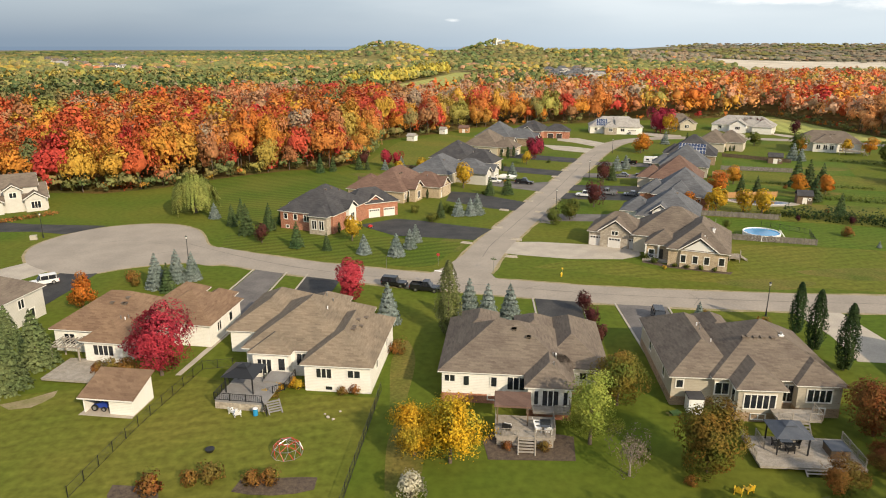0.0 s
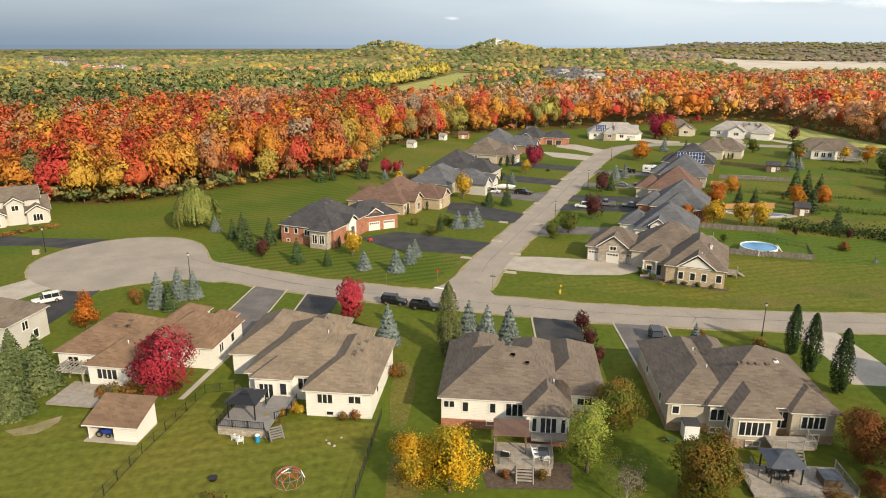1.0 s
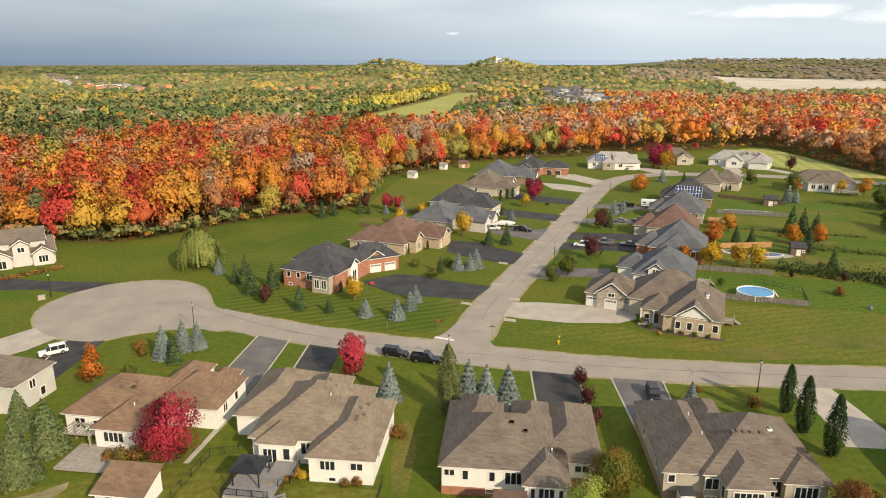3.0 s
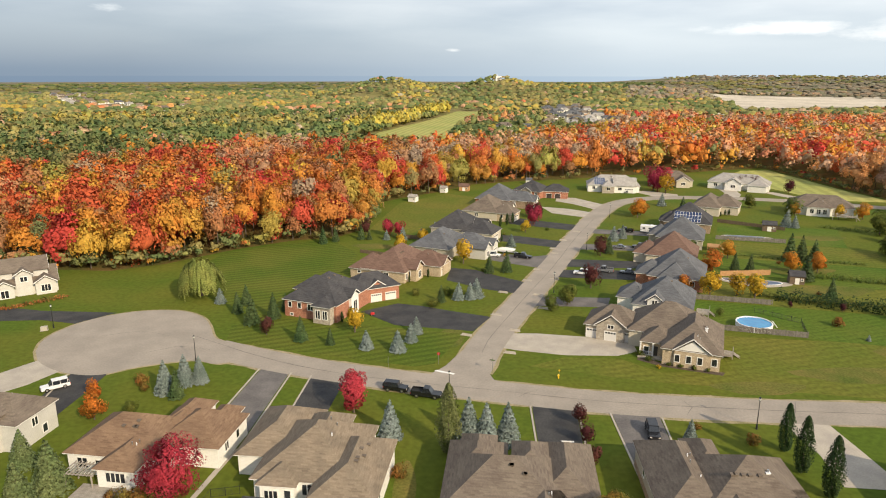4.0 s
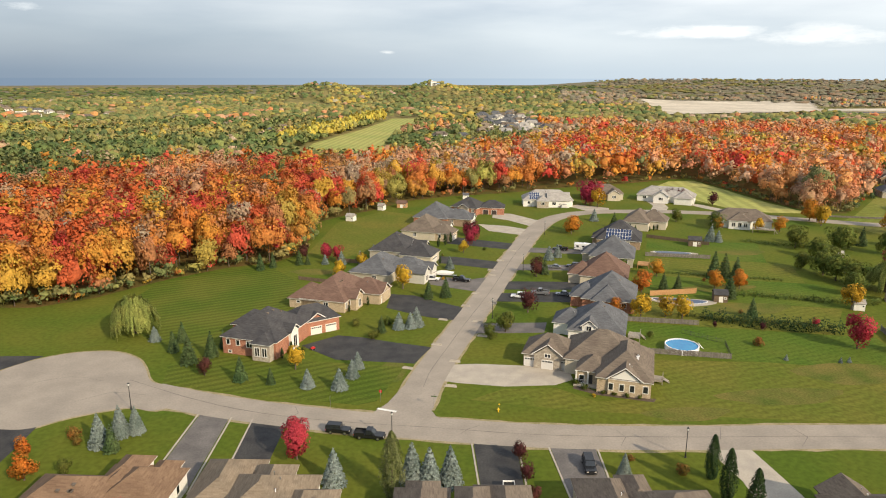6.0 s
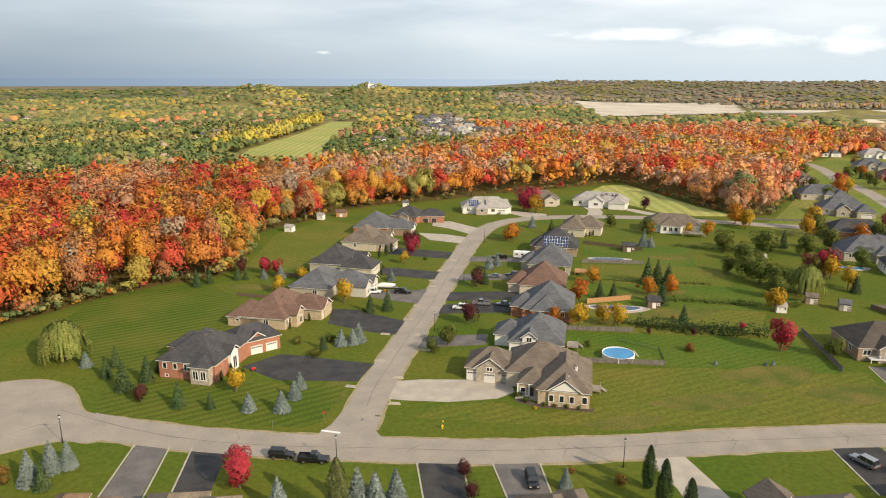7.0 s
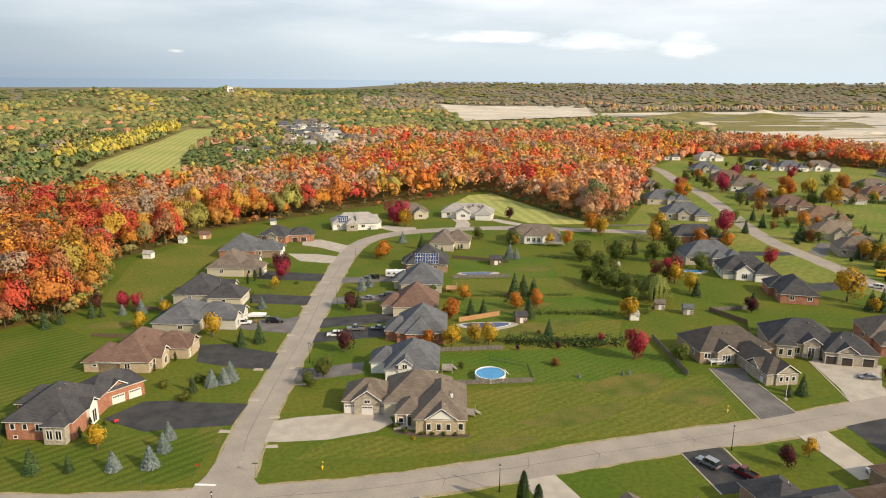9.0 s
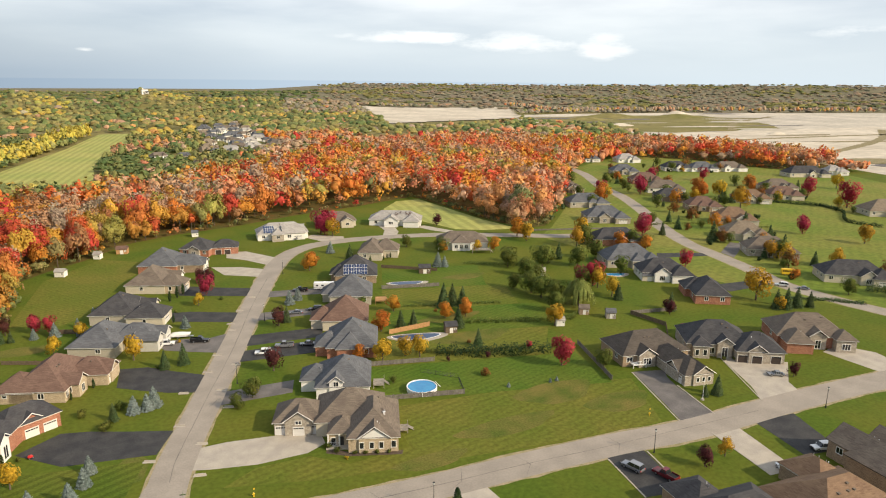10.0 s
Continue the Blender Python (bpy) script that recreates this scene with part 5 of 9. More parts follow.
far = [
    ("bungalow", 206, 212, -28, 20, 13, SH_CHAR, SIDING_W, "white bungalow with a charcoal hip roof"), ("bungalow", 206, 234, -22, 24, 16, SH_GREY, SIDING_T, "grey bungalow with a steep blue-grey roof"),
    ("brick_bungalow", 228, 269, -19, 25, 13, SH_CHAR, BRICK_R, "red brick bungalow with a dark hip roof"), ("stone_bungalow", 263, 319, -24, 24, 15, SH_GREY, STONE, "stone bungalow with a grey hip roof"),
    ("bungalow", 284, 363, -20, 25, 14, SH_GREY, SIDING_T, "grey bungalow with a long grey roof"), ("brick_bungalow", 314, 417, -20, 18, 14, SH_TAUPE, BRICK_B, "brown brick bungalow with a hip roof"),
    ("bungalow", 402, 563, -20, 28, 15, SH_TAUPE, SIDING_C, "beige bungalow near the woods"), ("bungalow", 444, 573, -15, 32, 15, SH_GREY, SIDING_W, "white bungalow with grey gables"),
    ("bungalow", 490, 550, -15, 22, 14, SH_PALE, SIDING_W, "white farm building with a pale roof"), ("bungalow", 422, 480, -25, 22, 15, SH_GREY, SIDING_T, "grey bungalow with a hip roof"),
    ("brick_bungalow", 398, 428, -25, 24, 15, SH_RED, BRICK_R, "red brick bungalow with a brown roof"), ("bungalow", 378, 389, -28, 26, 15, SH_TAUPE, SIDING_W, "white bungalow with a taupe hip roof"),
    ("brick_bungalow", 356, 357, -30, 22, 14, SH_CHAR, BRICK_B, "brick bungalow with a charcoal roof"), ("brick_bungalow", 350, 322, -30, 20, 14, SH_RED, BRICK_B, "brown brick bungalow with a red-brown roof"),
    ("bungalow", 332, 283, -34, 22, 16, SH_BROWN, SIDING_C, "beige bungalow with a steep brown roof"), ("bungalow", 302, 251, -36, 22, 16, SH_TAN, SIDING_C, "beige bungalow with tan gables"),
    ("bungalow", 284, 222, -36, 22, 14, SH_TAUPE, STONE, "stone bungalow with a taupe roof and porch"), ("bungalow", 276, 176, -36, 26, 14, SH_CHAR, SIDING_C, "beige bungalow with a charcoal roof"),
    ("bungalow", 486, 480, -20, 24, 14, SH_CHAR, SIDING_W, "bungalow with a charcoal roof"), ("bungalow", 506, 466, -20, 24, 14, SH_GREY, SIDING_W, "white bungalow with grey gables"),
    ("bungalow", 530, 458, -20, 28, 14, SH_TAUPE, SIDING_W, "white bungalow with a brown roof"), ("bungalow", 468, 356, -25, 24, 15, SH_TAUPE, SIDING_C, "beige bungalow with a brown roof"),
    ("bungalow", 440, 330, -30, 22, 14, SH_RED, SIDING_C, "beige bungalow with a red-brown roof"), ("bungalow", 405, 330, -30, 22, 14, SH_BROWN, SIDING_C, "beige bungalow with a brown roof"),
    ("bungalow", 560, 402, -20, 36, 16, SH_CHAR, SIDING_C, "wide beige bungalow with a charcoal roof"), ("bungalow", 608, 398, -20, 17, 13, SH_PALE, SIDING_W, "white house with a pale gabled roof"),
    ("bungalow", 442, 258, -30, 36, 18, SH_TAN, SIDING_C, "long beige bungalow with a tan roof"),
]
for k, (nm, x, y, r, w, d, ro, wa, lab) in enumerate(far):
    g = w * (0.25 + 0.3 * ((k * 37) % 10) / 10)
    kind_ = ("gable_y", "hip", "gable_y")[k % 3]
    house(nm, x, y, r, [(0, w, 0, d, 3.5, "hip"), (g, g + 6.5, -2.4, 6, 3.6, kind_), (w - 8, w + 1, -4, 6, 3.3, "hip")], ro, wa, lab,
          windows=[(0, "s", 2.6, 1.6), (1, "s", 3.2, 2.0, 1.8, 0.9), (0, "w", 4, 1.4), (0, "w", 8, 1.4), (0, "e", 9, 1.4)], doors=[(2, "s", 4.5, 4.8)] if k % 2 else [(2, "w", 2, 2.6)], vents=2, pitch=0.7)

# ---- trees ----


def crown_points(rng, n, height, spread, base, lobes=10, loose=0.0):
    """Points and outward normals over an uneven crown of several lobes."""
    c = np.array([0, 0, (base + height) / 2])
    ext = np.array([spread * 0.62, spread * 0.62, (height - base) * 0.36])
    d = rng.normal(size=(lobes, 3))
    d /= np.linalg.norm(d, axis=1, keepdims=True)
    cent = c + d * ext * rng.uniform(0.55, 1.0, (lobes, 1))
    cent[0] = c
    rad = rng.uniform(0.26 - 0.12 * loose, 0.5 - 0.18 * loose, lobes) * spread
    rad[0] = spread * (0.5 - 0.1 * loose)
    k = rng.integers(0, lobes, n)
    v = rng.normal(size=(n, 3))
    v /= np.linalg.norm(v, axis=1, keepdims=True)
    shell = rng.uniform(0.5, 1.0, (n, 1)) ** 0.5 * 1.05
    stretch = np.array([1, 1, max(0.8, (height - base) / (2.4 * spread))])
    shell = shell * (1 + loose * 0.55 * rng.uniform(-1, 1, (n, 1)) ** 3)
    p = cent[k] + v * rad[k][:, None] * shell * stretch
    if loose:
        # narrower towards the top, with uneven sprays
        up = np.clip((p[:, 2:3] - base) / (height - base), 0, 1.1)
        p[:, :2] *= 1.12 - 0.42 * loose * up ** 1.5
        a = np.arctan2(p[:, 1], p[:, 0])
        p[:, :2] *= (1 + 0.13 * loose * np.sin(a * 5 + p[:, 2] * 2.1) + 0.1 * loose * np.sin(a * 9 - p[:, 2] * 3.3))[:, None]
    z0, z1 = np.percentile(p[:, 2], (1, 99))
    p[:, 2] = base * 0.85 + (p[:, 2] - z0) / (z1 - z0) * (height - base * 0.85)
    if loose:
        keep = (p[:, 2] > base * 0.8) & (p[:, 2] < height * 1.04)
        p, v = p[keep], v[keep]
        n = len(p)
    mid = p[:, :2].mean(axis=0)
    wide = np.percentile(np.hypot(p[:, 0] - mid[0], p[:, 1] - mid[1]), 95)
    p[:, :2] = (p[:, :2] - mid) * spread / wide
    cent = cent * np.array([0.7, 0.7, 0.9])
    nr = (p - c) / np.array([1, 1, 1.2])
    nr = nr / np.linalg.norm(nr, axis=1, keepdims=True) + v * 0.45 + rng.normal(size=(n, 3)) * (0.28 + 0.35 * loose)
    return p, nr, cent


def trunk_bm(rng, height, r, cent, base):
    bm = bmesh.new()
    top = Vector((rng.uniform(-0.2, 0.2), rng.uniform(-0.2, 0.2), base + (height - base) * 0.55))
    mid = Vector((0, 0, base))
    rod(bm, (0, 0, -0.1), mid, r * 1.25, r * 0.85, 8)
    rod(bm, mid - Vector((0, 0, 0.05)), top, r * 0.85, r * 0.3, 7)
    for c in cent[1:7]:
        s = mid.lerp(top, float(rng.uniform(0.0, 0.7)))
        rod(bm, s, Vector(c), r * 0.4, r * 0.1, 5)
    return bm


def broadleaf(name, height, spread, base, n, size, mat, label, seed, category="tree", bark=BARK, lobes=10, loose=0.0):
    rng = np.random.default_rng(seed)
    t = thing(name, Matrix(), label, category)
    p, nr, cent = crown_points(rng, n, height, spread, base, lobes, loose)
    part("trunk", trunk_bm(rng, height, height * 0.018 + 0.04, cent, max(base, 0.4)), bark, t)
    mid = np.array([0, 0, (base + height) / 2])
    soft = (p - mid) / np.array([spread, spread, (height - base) / 2]) + nr * 0.4 + np.array([0, 0, 0.2])
    V, Q = leaf_quads(p, soft + rng.normal(size=p.shape) * 0.45, size, rng)
    part_mesh("crown", leafy_mesh("crown", V, Q, soft), mat, t)
    return t


def conifer(name, height, spread, n, size, mat, label, seed, droop=0.35):
    rng = np.random.default_rng(seed)
    t = thing(name, Matrix(), label, "tree")
    part("trunk", rod(bmesh.new(), (0, 0, -0.1), (0, 0, height * 0.97), height * 0.02, 0.02, 7), BARK, t)
    tiers = max(6, int(height * 1.5))
    u = 1 - np.sqrt(rng.uniform(0, 1, n))
    tier = np.floor(u * tiers) / tiers
    frac = (u - tier) * tiers
    nb = 9
    a = (rng.integers(0, nb, n) + (tier * tiers) * 0.37) * 2 * np.pi / nb + rng.normal(size=n) * 0.16
    R = spread * (1 - tier) ** 0.85 * (0.9 + 0.22 * rng.uniform(size=n))
    r = R * np.sqrt(rng.uniform(0.08, 1, n))
    z = height * (0.05 + 0.95 * (tier + frac * 0.6 / tiers)) - droop * r * 0.5 + 0.12 * height / tiers
    p = np.stack([np.cos(a) * r, np.sin(a) * r, np.maximum(z, 0.12)], 1)
    nr = np.stack([np.cos(a) * 0.7, np.sin(a) * 0.7, np.full(n, 0.75)], 1) + rng.normal(size=(n, 3)) * 0.35
    tip = np.array([[0, 0, height * 0.98]]) + rng.normal(size=(12, 3)) * np.array([0.06, 0.06, 0.02 * height])
    p, nr = np.vstack([p, tip]), np.vstack([nr, rng.normal(size=(12, 3)) + np.array([0, 0, 1])])
    V, Q = leaf_quads(p, nr, size, rng)
    part_mesh("crown", leafy_mesh("crown", V, Q, nr), mat, t)
    return t


def columnar(name, height, spread, n, size, mat, label, seed):
    rng = np.random.default_rng(seed)
    t = thing(name, Matrix(), label, "tree")
    part("trunk", rod(bmesh.new(), (0, 0, -0.1), (0, 0, height * 0.9), 0.14, 0.03, 7), BARK, t)
    u = rng.uniform(0, 1, n)
    prof = spread * np.sin(np.pi * np.clip(u * 0.93 + 0.06, 0, 1)) ** 0.6 * (1.08 - 0.45 * u)
    a = rng.uniform(0, 2 * np.pi, n)
    r = prof * (0.8 + 0.2 * np.sin(a * 5 + u * 9)) * rng.uniform(0.7, 1.05, n)
    p = np.stack([np.cos(a) * r, np.sin(a) * r, 0.25 + u * (height - 0.25)], 1)
    nr = np.stack([np.cos(a), np.sin(a), 0.35 + 0 * a], 1) + rng.normal(size=(n, 3)) * 0.3
    V, Q = leaf_quads(p, nr + rng.normal(size=(n, 3)) * 0.3, size, rng)
    part_mesh("crown", leafy_mesh("crown", V, Q, nr), mat, t)
    return t


def willow(name, height, spread, n, mat, label, seed):
    rng = np.random.default_rng(seed)
    t = thing(name, Matrix(), label, "tree")
    p, nr, cent = crown_points(rng, 500, height, spread, height * 0.55)
    part("trunk", trunk_bm(rng, height, 0.3, cent, height * 0.3), BARK, t)
    strands = n // 40
    sa, sr = rng.uniform(0, 2 * np.pi, strands), spread * np.sqrt(rng.uniform(0.05, 1.0, strands))
    sr *= 1 + 0.14 * np.sin(sa * 5) + 0.1 * np.sin(sa * 9 + 1)
    top = height * (1.0 - 0.42 * (sr / spread) ** 2) + rng.normal(size=strands) * 0.25
    drop = top * rng.uniform(0.35, 0.9, strands) * (0.35 + 0.65 * sr / spread)
    k = np.repeat(np.arange(strands), 40)
    f = np.tile(np.linspace(0, 1, 40), strands)
    out = 1 + 0.12 * np.sin(f * 2.2)
    q = np.stack([np.cos(sa)[k] * sr[k] * out, np.sin(sa)[k] * sr[k] * out, np.maximum(top[k] - f * drop[k], 0.3)], 1) + rng.normal(size=(len(k), 3)) * 0.09
    nq = np.stack([np.cos(sa)[k], np.sin(sa)[k], 0.75 * (1 - f) + 0.1], 1)
    V, Q = leaf_quads(q, nq + rng.normal(size=q.shape) * 0.4, 0.3, rng)
    part_mesh("crown", leafy_mesh("crown", V, Q, nq), mat, t)
    return t


def plant(make, rows, group="", grow=1.0):
    """Stands copies of one tree at rows of x, y, height factor."""
    src = make
    if group:
        src["group"] = group
    for k, (x, y, s) in enumerate(rows):
        s *= grow
        m = Matrix.Translation((x, y, 0)) @ Matrix.Rotation((k * 2.4) % 6.28, 4, "Z") @ Matrix.Diagonal((s, s, s, 1))
        if k == 0:
            src.matrix_world = m
        else:
            ob = copy_thing(src, pose(0, 0, 0))
            ob.matrix_basis = m


plant(broadleaf("maple_tree", 10.6, 4.3, 1.0, 10400, 0.25, LEAF["crimson"], "round crimson maple in full autumn colour beside a shed", 1, lobes=20, loose=0.5), [(-38.6, 86, 1.0)])
plant(broadleaf("maple_tree", 7.2, 2.7, 1.0, 3960, 0.27, LEAF["scarlet"], "bright scarlet maple beside the road", 2), [(-16.2, 113.4, 1.12)])
plant(broadleaf("maple_tree", 5.0, 2.0, 0.8, 1440, 0.29, LEAF["orange"], "small orange-red ornamental maple on a lawn", 3), [(-62, 110.6, 0.95), (-66, 118.6, 0.7)], "ornamental maples", 1.15)
plant(broadleaf("maple_tree", 6.4, 3.3, 1.5, 7600, 0.19, LEAF["amber"], "spreading golden-orange maple in a back yard", 4, lobes=26, loose=1.0), [(1.0, 65.8, 1.2), (-3.0, 67.2, 0.98)], "golden maples in the back yard")
plant(broadleaf("poplar_tree", 9.2, 3.1, 1.7, 7600, 0.19, LEAF["lime"], "pale yellow-green tree in a back yard", 5, lobes=26, loose=1.0), [(17, 69.6, 1.0)])
plant(broadleaf("maple_tree", 7.9, 3.4, 0.6, 11500, 0.21, LEAF["turning"], "full round tree turning from green to rust", 6, lobes=18, loose=0.22), [(22.2, 78.4, 0.95), (28.4, 64.2, 1.02)], "turning trees between the bungalows")
plant(broadleaf("maple_tree", 7.0, 4.2, 0.8, 8200, 0.21, LEAF["rust"], "wide rust-orange tree in a back yard", 7, lobes=22, loose=0.6), [(50.5, 71.5, 1.0), (47.5, 64.5, 0.5), (41, 61, 0.55)], "rust trees")
plant(broadleaf("bare_tree", 6.5, 3.0, 1.2, 1120, 0.18, LEAF["bare"], "nearly leafless grey-brown tree", 8, bark=PALE_BARK), [(20, 63.6, 0.85)])
plant(broadleaf("shrub", 3.4, 1.7, 0.2, 960, 0.24, LEAF["silver"], "feathery silver-white shrub on the lawn", 9, "shrub"), [(-3.0, 59.6, 1.0)])
plant(columnar("poplar_tree", 10.2, 2.1, 5200, 0.20, LEAF["olive"], "tall slim olive-leaved columnar tree", 10), [(0.9, 100.2, 1.2)])
plant(columnar("columnar_oak", 8.6, 1.6, 4200, 0.2, LEAF["deep"], "dark green columnar tree beside a driveway", 11), [(55.8, 101, 1.0), (55.4, 94.8, 1.12), (56.4, 88.4, 1.16)], "columnar trees in a row")
plant(conifer("blue_spruce", 6.6, 2.0, 3900, 0.27, LEAF["blue"], "silvery blue spruce on a lawn", 12), [(4.3, 103.6, 1.1), (7.2, 102.8, 1.03), (10.8, 103.4, 1.0), (-8.9, 104.8, 0.95), (-53.5, 121.0, 0.92), (-51.0, 124.6, 0.88), (-48.4, 125.6, 0.78), (41.2, 103.4, 0.6)], "blue spruces round the bungalows", 1.1)
plant(conifer("blue_spruce", 3.8, 1.45, 1950, 0.24, LEAF["blue"], "small blue spruce on the corner lawn", 13), [(-17.3, 143, 1.05), (-10.2, 141.6, 1.2), (-7.6, 147.4, 1.05), (-6.5, 152.4, 1.0), (3.8, 177.6, 1.15), (7.0, 178, 1.1), (8.8, 179.4, 1.35), (62, 245.5, 1.3), (66.2, 249.2, 1.2), (100.4, 313.8, 1.4), (-21.6, 246, 0.9), (-15.6, 245.3, 1.2), (-8.2, 243.2, 0.9), (23.5, 236, 1.1), (-59.9, 173.9, 1.0), (-9, 252, 0.8), (-4, 262, 0.8), (0, 266, 0.8), (3, 270, 0.8), (112.5, 146, 0.36), (98, 148.7, 0.36), (110.3, 146, 0.34), (137, 269.5, 1.6), (139.6, 268, 1.2)], "small blue spruces", 1.08)
plant(conifer("spruce_tree", 6.0, 1.7, 1500, 0.34, LEAF["spruce"], "dark green spruce on a lawn", 14), [(-32.9, 147.6, 0.75), (-25.8, 145.4, 0.5), (-0.9, 175.5, 0.6), (-42.8, 162.4, 0.85), (-47.1, 158.3, 0.95), (-52.6, 172.8, 0.7), (-53, 166.2, 0.7), (-41, 168, 0.6), (13.7, 203.3, 0.75), (19.1, 204.2, 0.85), (56, 226.8, 0.75), (89.8, 204.7, 0.8), (94.5, 204.4, 0.75), (112.9, 217.4, 1.2), (116.8, 217.6, 1.1), (120, 215.6, 1.0), (107.7, 196, 1.0), (105, 177.7, 0.8), (146.9, 119.4, 0.75), (143, 120, 0.45), (188, 177.3, 0.9), (225.9, 161.1, 1.0), (229.3, 159.4, 1.05), (234.6, 159, 1.0), (239.2, 156.8, 0.8), (294.4, 252.6, 1.4), (195.4, 257, 1.0), (105, 298.5, 0.9), (112, 290, 0.4), (-50.6, 119, 0.7), (-31, 246, 0.7), (-28, 246, 0.5), (-44, 240, 0.8), (-40, 243, 0.7), (179, 196, 0.9), (300, 283, 1.0), (310, 300, 0.9), (280, 275, 0.9)], "dark spruces of the neighbourhood", 1.3)
plant(conifer("spruce_tree", 8.6, 3.0, 4800, 0.32, LEAF["pine"], "broad pale green spruce in a back yard", 15), [(-57.6, 82, 1.0), (-57.4, 89, 0.95), (-65.5, 95.5, 0.72), (-60, 78, 0.8)], "broad spruces beside the deck", 1.05)
plant(columnar("arborvitae", 3.0, 0.55, 450, 0.21, LEAF["deep"], "clipped dark green arborvitae against a wall", 16), [(-30.6, 160.6, 0.9), (-28, 158.6, 0.9), (-25.2, 159.6, 0.95), (-23.5, 164, 0.9), (-32, 161.4, 0.8), (-10.4, 192.6, 0.8), (-8.4, 195, 1.0), (-5, 198, 0.95), (-3.4, 200, 0.9), (22, 268, 1.4), (25, 271.4, 1.6), (27.6, 275, 1.5), (118.6, 290, 0.8), (121, 291.4, 0.9), (123.4, 292.8, 0.85), (125.6, 294.4, 1.0), (127.6, 295.6, 1.1), (20.6, 243, 1.0), (9.6, 222.4, 1.5)], "arborvitae along the walls")
plant(willow("willow_tree", 8.6, 4.4, 16000, LEAF["willow"], "weeping willow with hanging yellow-green branches", 17), [(-67, 180, 1.1), (161, 198, 1.05)], "weeping willows", 1.12)
plant(broadleaf("maple_tree", 4.6, 1.8, 1.0, 1280, 0.29, LEAF["gold"], "small golden tree on a lawn", 18), [(-21.2, 153, 1.0), (-15.4, 228.3, 1.05), (-8, 241, 0.9), (72.8, 179.6, 1.25), (80.8, 181, 1.1), (84.7, 178.6, 1.2), (31, 258.2, 0.85), (112.8, 348, 1.7), (138.7, 182.6, 1.35), (202.7, 295, 1.6), (179.3, 200, 1.4), (122.9, 96, 0.8), (227.7, 171.8, 2.2), (6, 213.8, 1.35), (232, 286, 2.0), (182, 212, 1.5), (330, 380, 1.6), (226, 160, 0.9), (290, 214, 1.5), (166, 284, 1.1), (387, 312, 2.6), (410, 350, 2.2), (364, 213, 1.7), (219, 273, 1.8), (305, 190, 1.5), (535, 342, 2.0)], "golden trees of the neighbourhood", 1.28)
plant(broadleaf("maple_tree", 5.4, 2.3, 1.0, 2420, 0.27, LEAF["orange"], "orange autumn tree on a lawn", 19), [(82, 287, 1.25), (84.6, 292, 1.1), (94.2, 221, 0.95), (82.2, 203.8, 1.15), (107.8, 206, 0.95), (115.4, 204.6, 0.9), (66.8, 184, 0.8), (72, 195, 0.5), (176, 284, 1.1), (204, 306, 1.6), (316.8, 372, 1.8), (332.7, 447, 2.6), (238, 262, 1.3), (246, 252, 1.2), (118, 210, 0.8), (150.8, 291, 0.9), (335, 392, 1.6), (399, 360, 2.2), (396, 354, 1.9)], "orange trees of the neighbourhood", 1.2)
plant(broadleaf("maple_tree", 5.6, 2.1, 0.9, 2420, 0.27, LEAF["crimson"], "crimson maple on a lawn", 20), [(35.5, 269.5, 1.2), (120.2, 154, 1.3), (264.3, 274, 1.9), (367, 386, 2.0), (181.6, 214.6, 1.5), (177.6, 217, 1.2), (-21.6, 252, 0.9), (-17.4, 250, 0.85), (109.3, 357, 1.8), (117, 366, 1.6), (239, 219, 1.2), (110, 352, 1.3), (420, 430, 1.8), (470, 420, 1.6), (459, 284, 2.6), (474, 324, 2.1), (355, 243, 1.5), (340, 400, 1.5), (118.6, 169, 0.4)], "crimson maples of the neighbourhood", 1.25)
plant(broadleaf("plum_tree", 4.8, 1.7, 0.8, 1440, 0.29, LEAF["plum"], "dark purple-leaved tree on a lawn", 21), [(52.5, 224, 1.15), (41.9, 188, 1.2), (-41.7, 151.2, 0.75), (39, 284, 1.2), (36, 290, 1.0), (158, 362, 1.2), (163, 360, 1.2), (176, 348, 1.2), (115.4, 95, 0.85), (23.9, 103, 0.6), (23.8, 96.6, 0.55), (24, 109.6, 0.62), (184.3, 174, 0.9), (-30.1, 253.6, 1.0), (103, 168.4, 0.4), (176.6, 117.8, 0.75), (91, 171.7, 0.3), (205, 300, 0.9), (188, 180, 0.6)], "plum-leaved trees", 1.25)
plant(broadleaf("deciduous_tree", 6.0, 2.8, 0.8, 1700, 0.38, LEAF["green"], "leafy green tree just turning", 22), [(165.5, 255, 1.2), (179, 247, 1.4), (164.8, 240, 1.0), (167.3, 233, 0.8), (153, 211, 1.2), (155, 205, 1.1), (178, 216, 1.0), (196, 243, 1.2), (226.5, 276, 1.3), (131, 147.5, 0.75), (150, 292, 1.0), (139, 309, 0.8), (153, 218, 1.2), (206, 225, 1.0), (212, 250, 1.2), (246, 262, 1.1), (27.6, 168.5, 0.55), (32.6, 173, 0.75), (250, 256, 0.9), (148, 195, 1.0), (186, 252, 1.0), (-56, 112, 0.35), (70, 165, 0.3), (150, 226, 0.8), (172, 262, 0.8), (86, 232, 0.45), (300, 360, 1.1), (320, 400, 1.0), (350, 450, 1.3), (380, 440, 1.1), (296, 300, 0.9), (432, 440, 1.2), (268, 160, 0.9), (282, 150, 1.0), (290, 146, 0.9)], "turning green trees", 1.3)
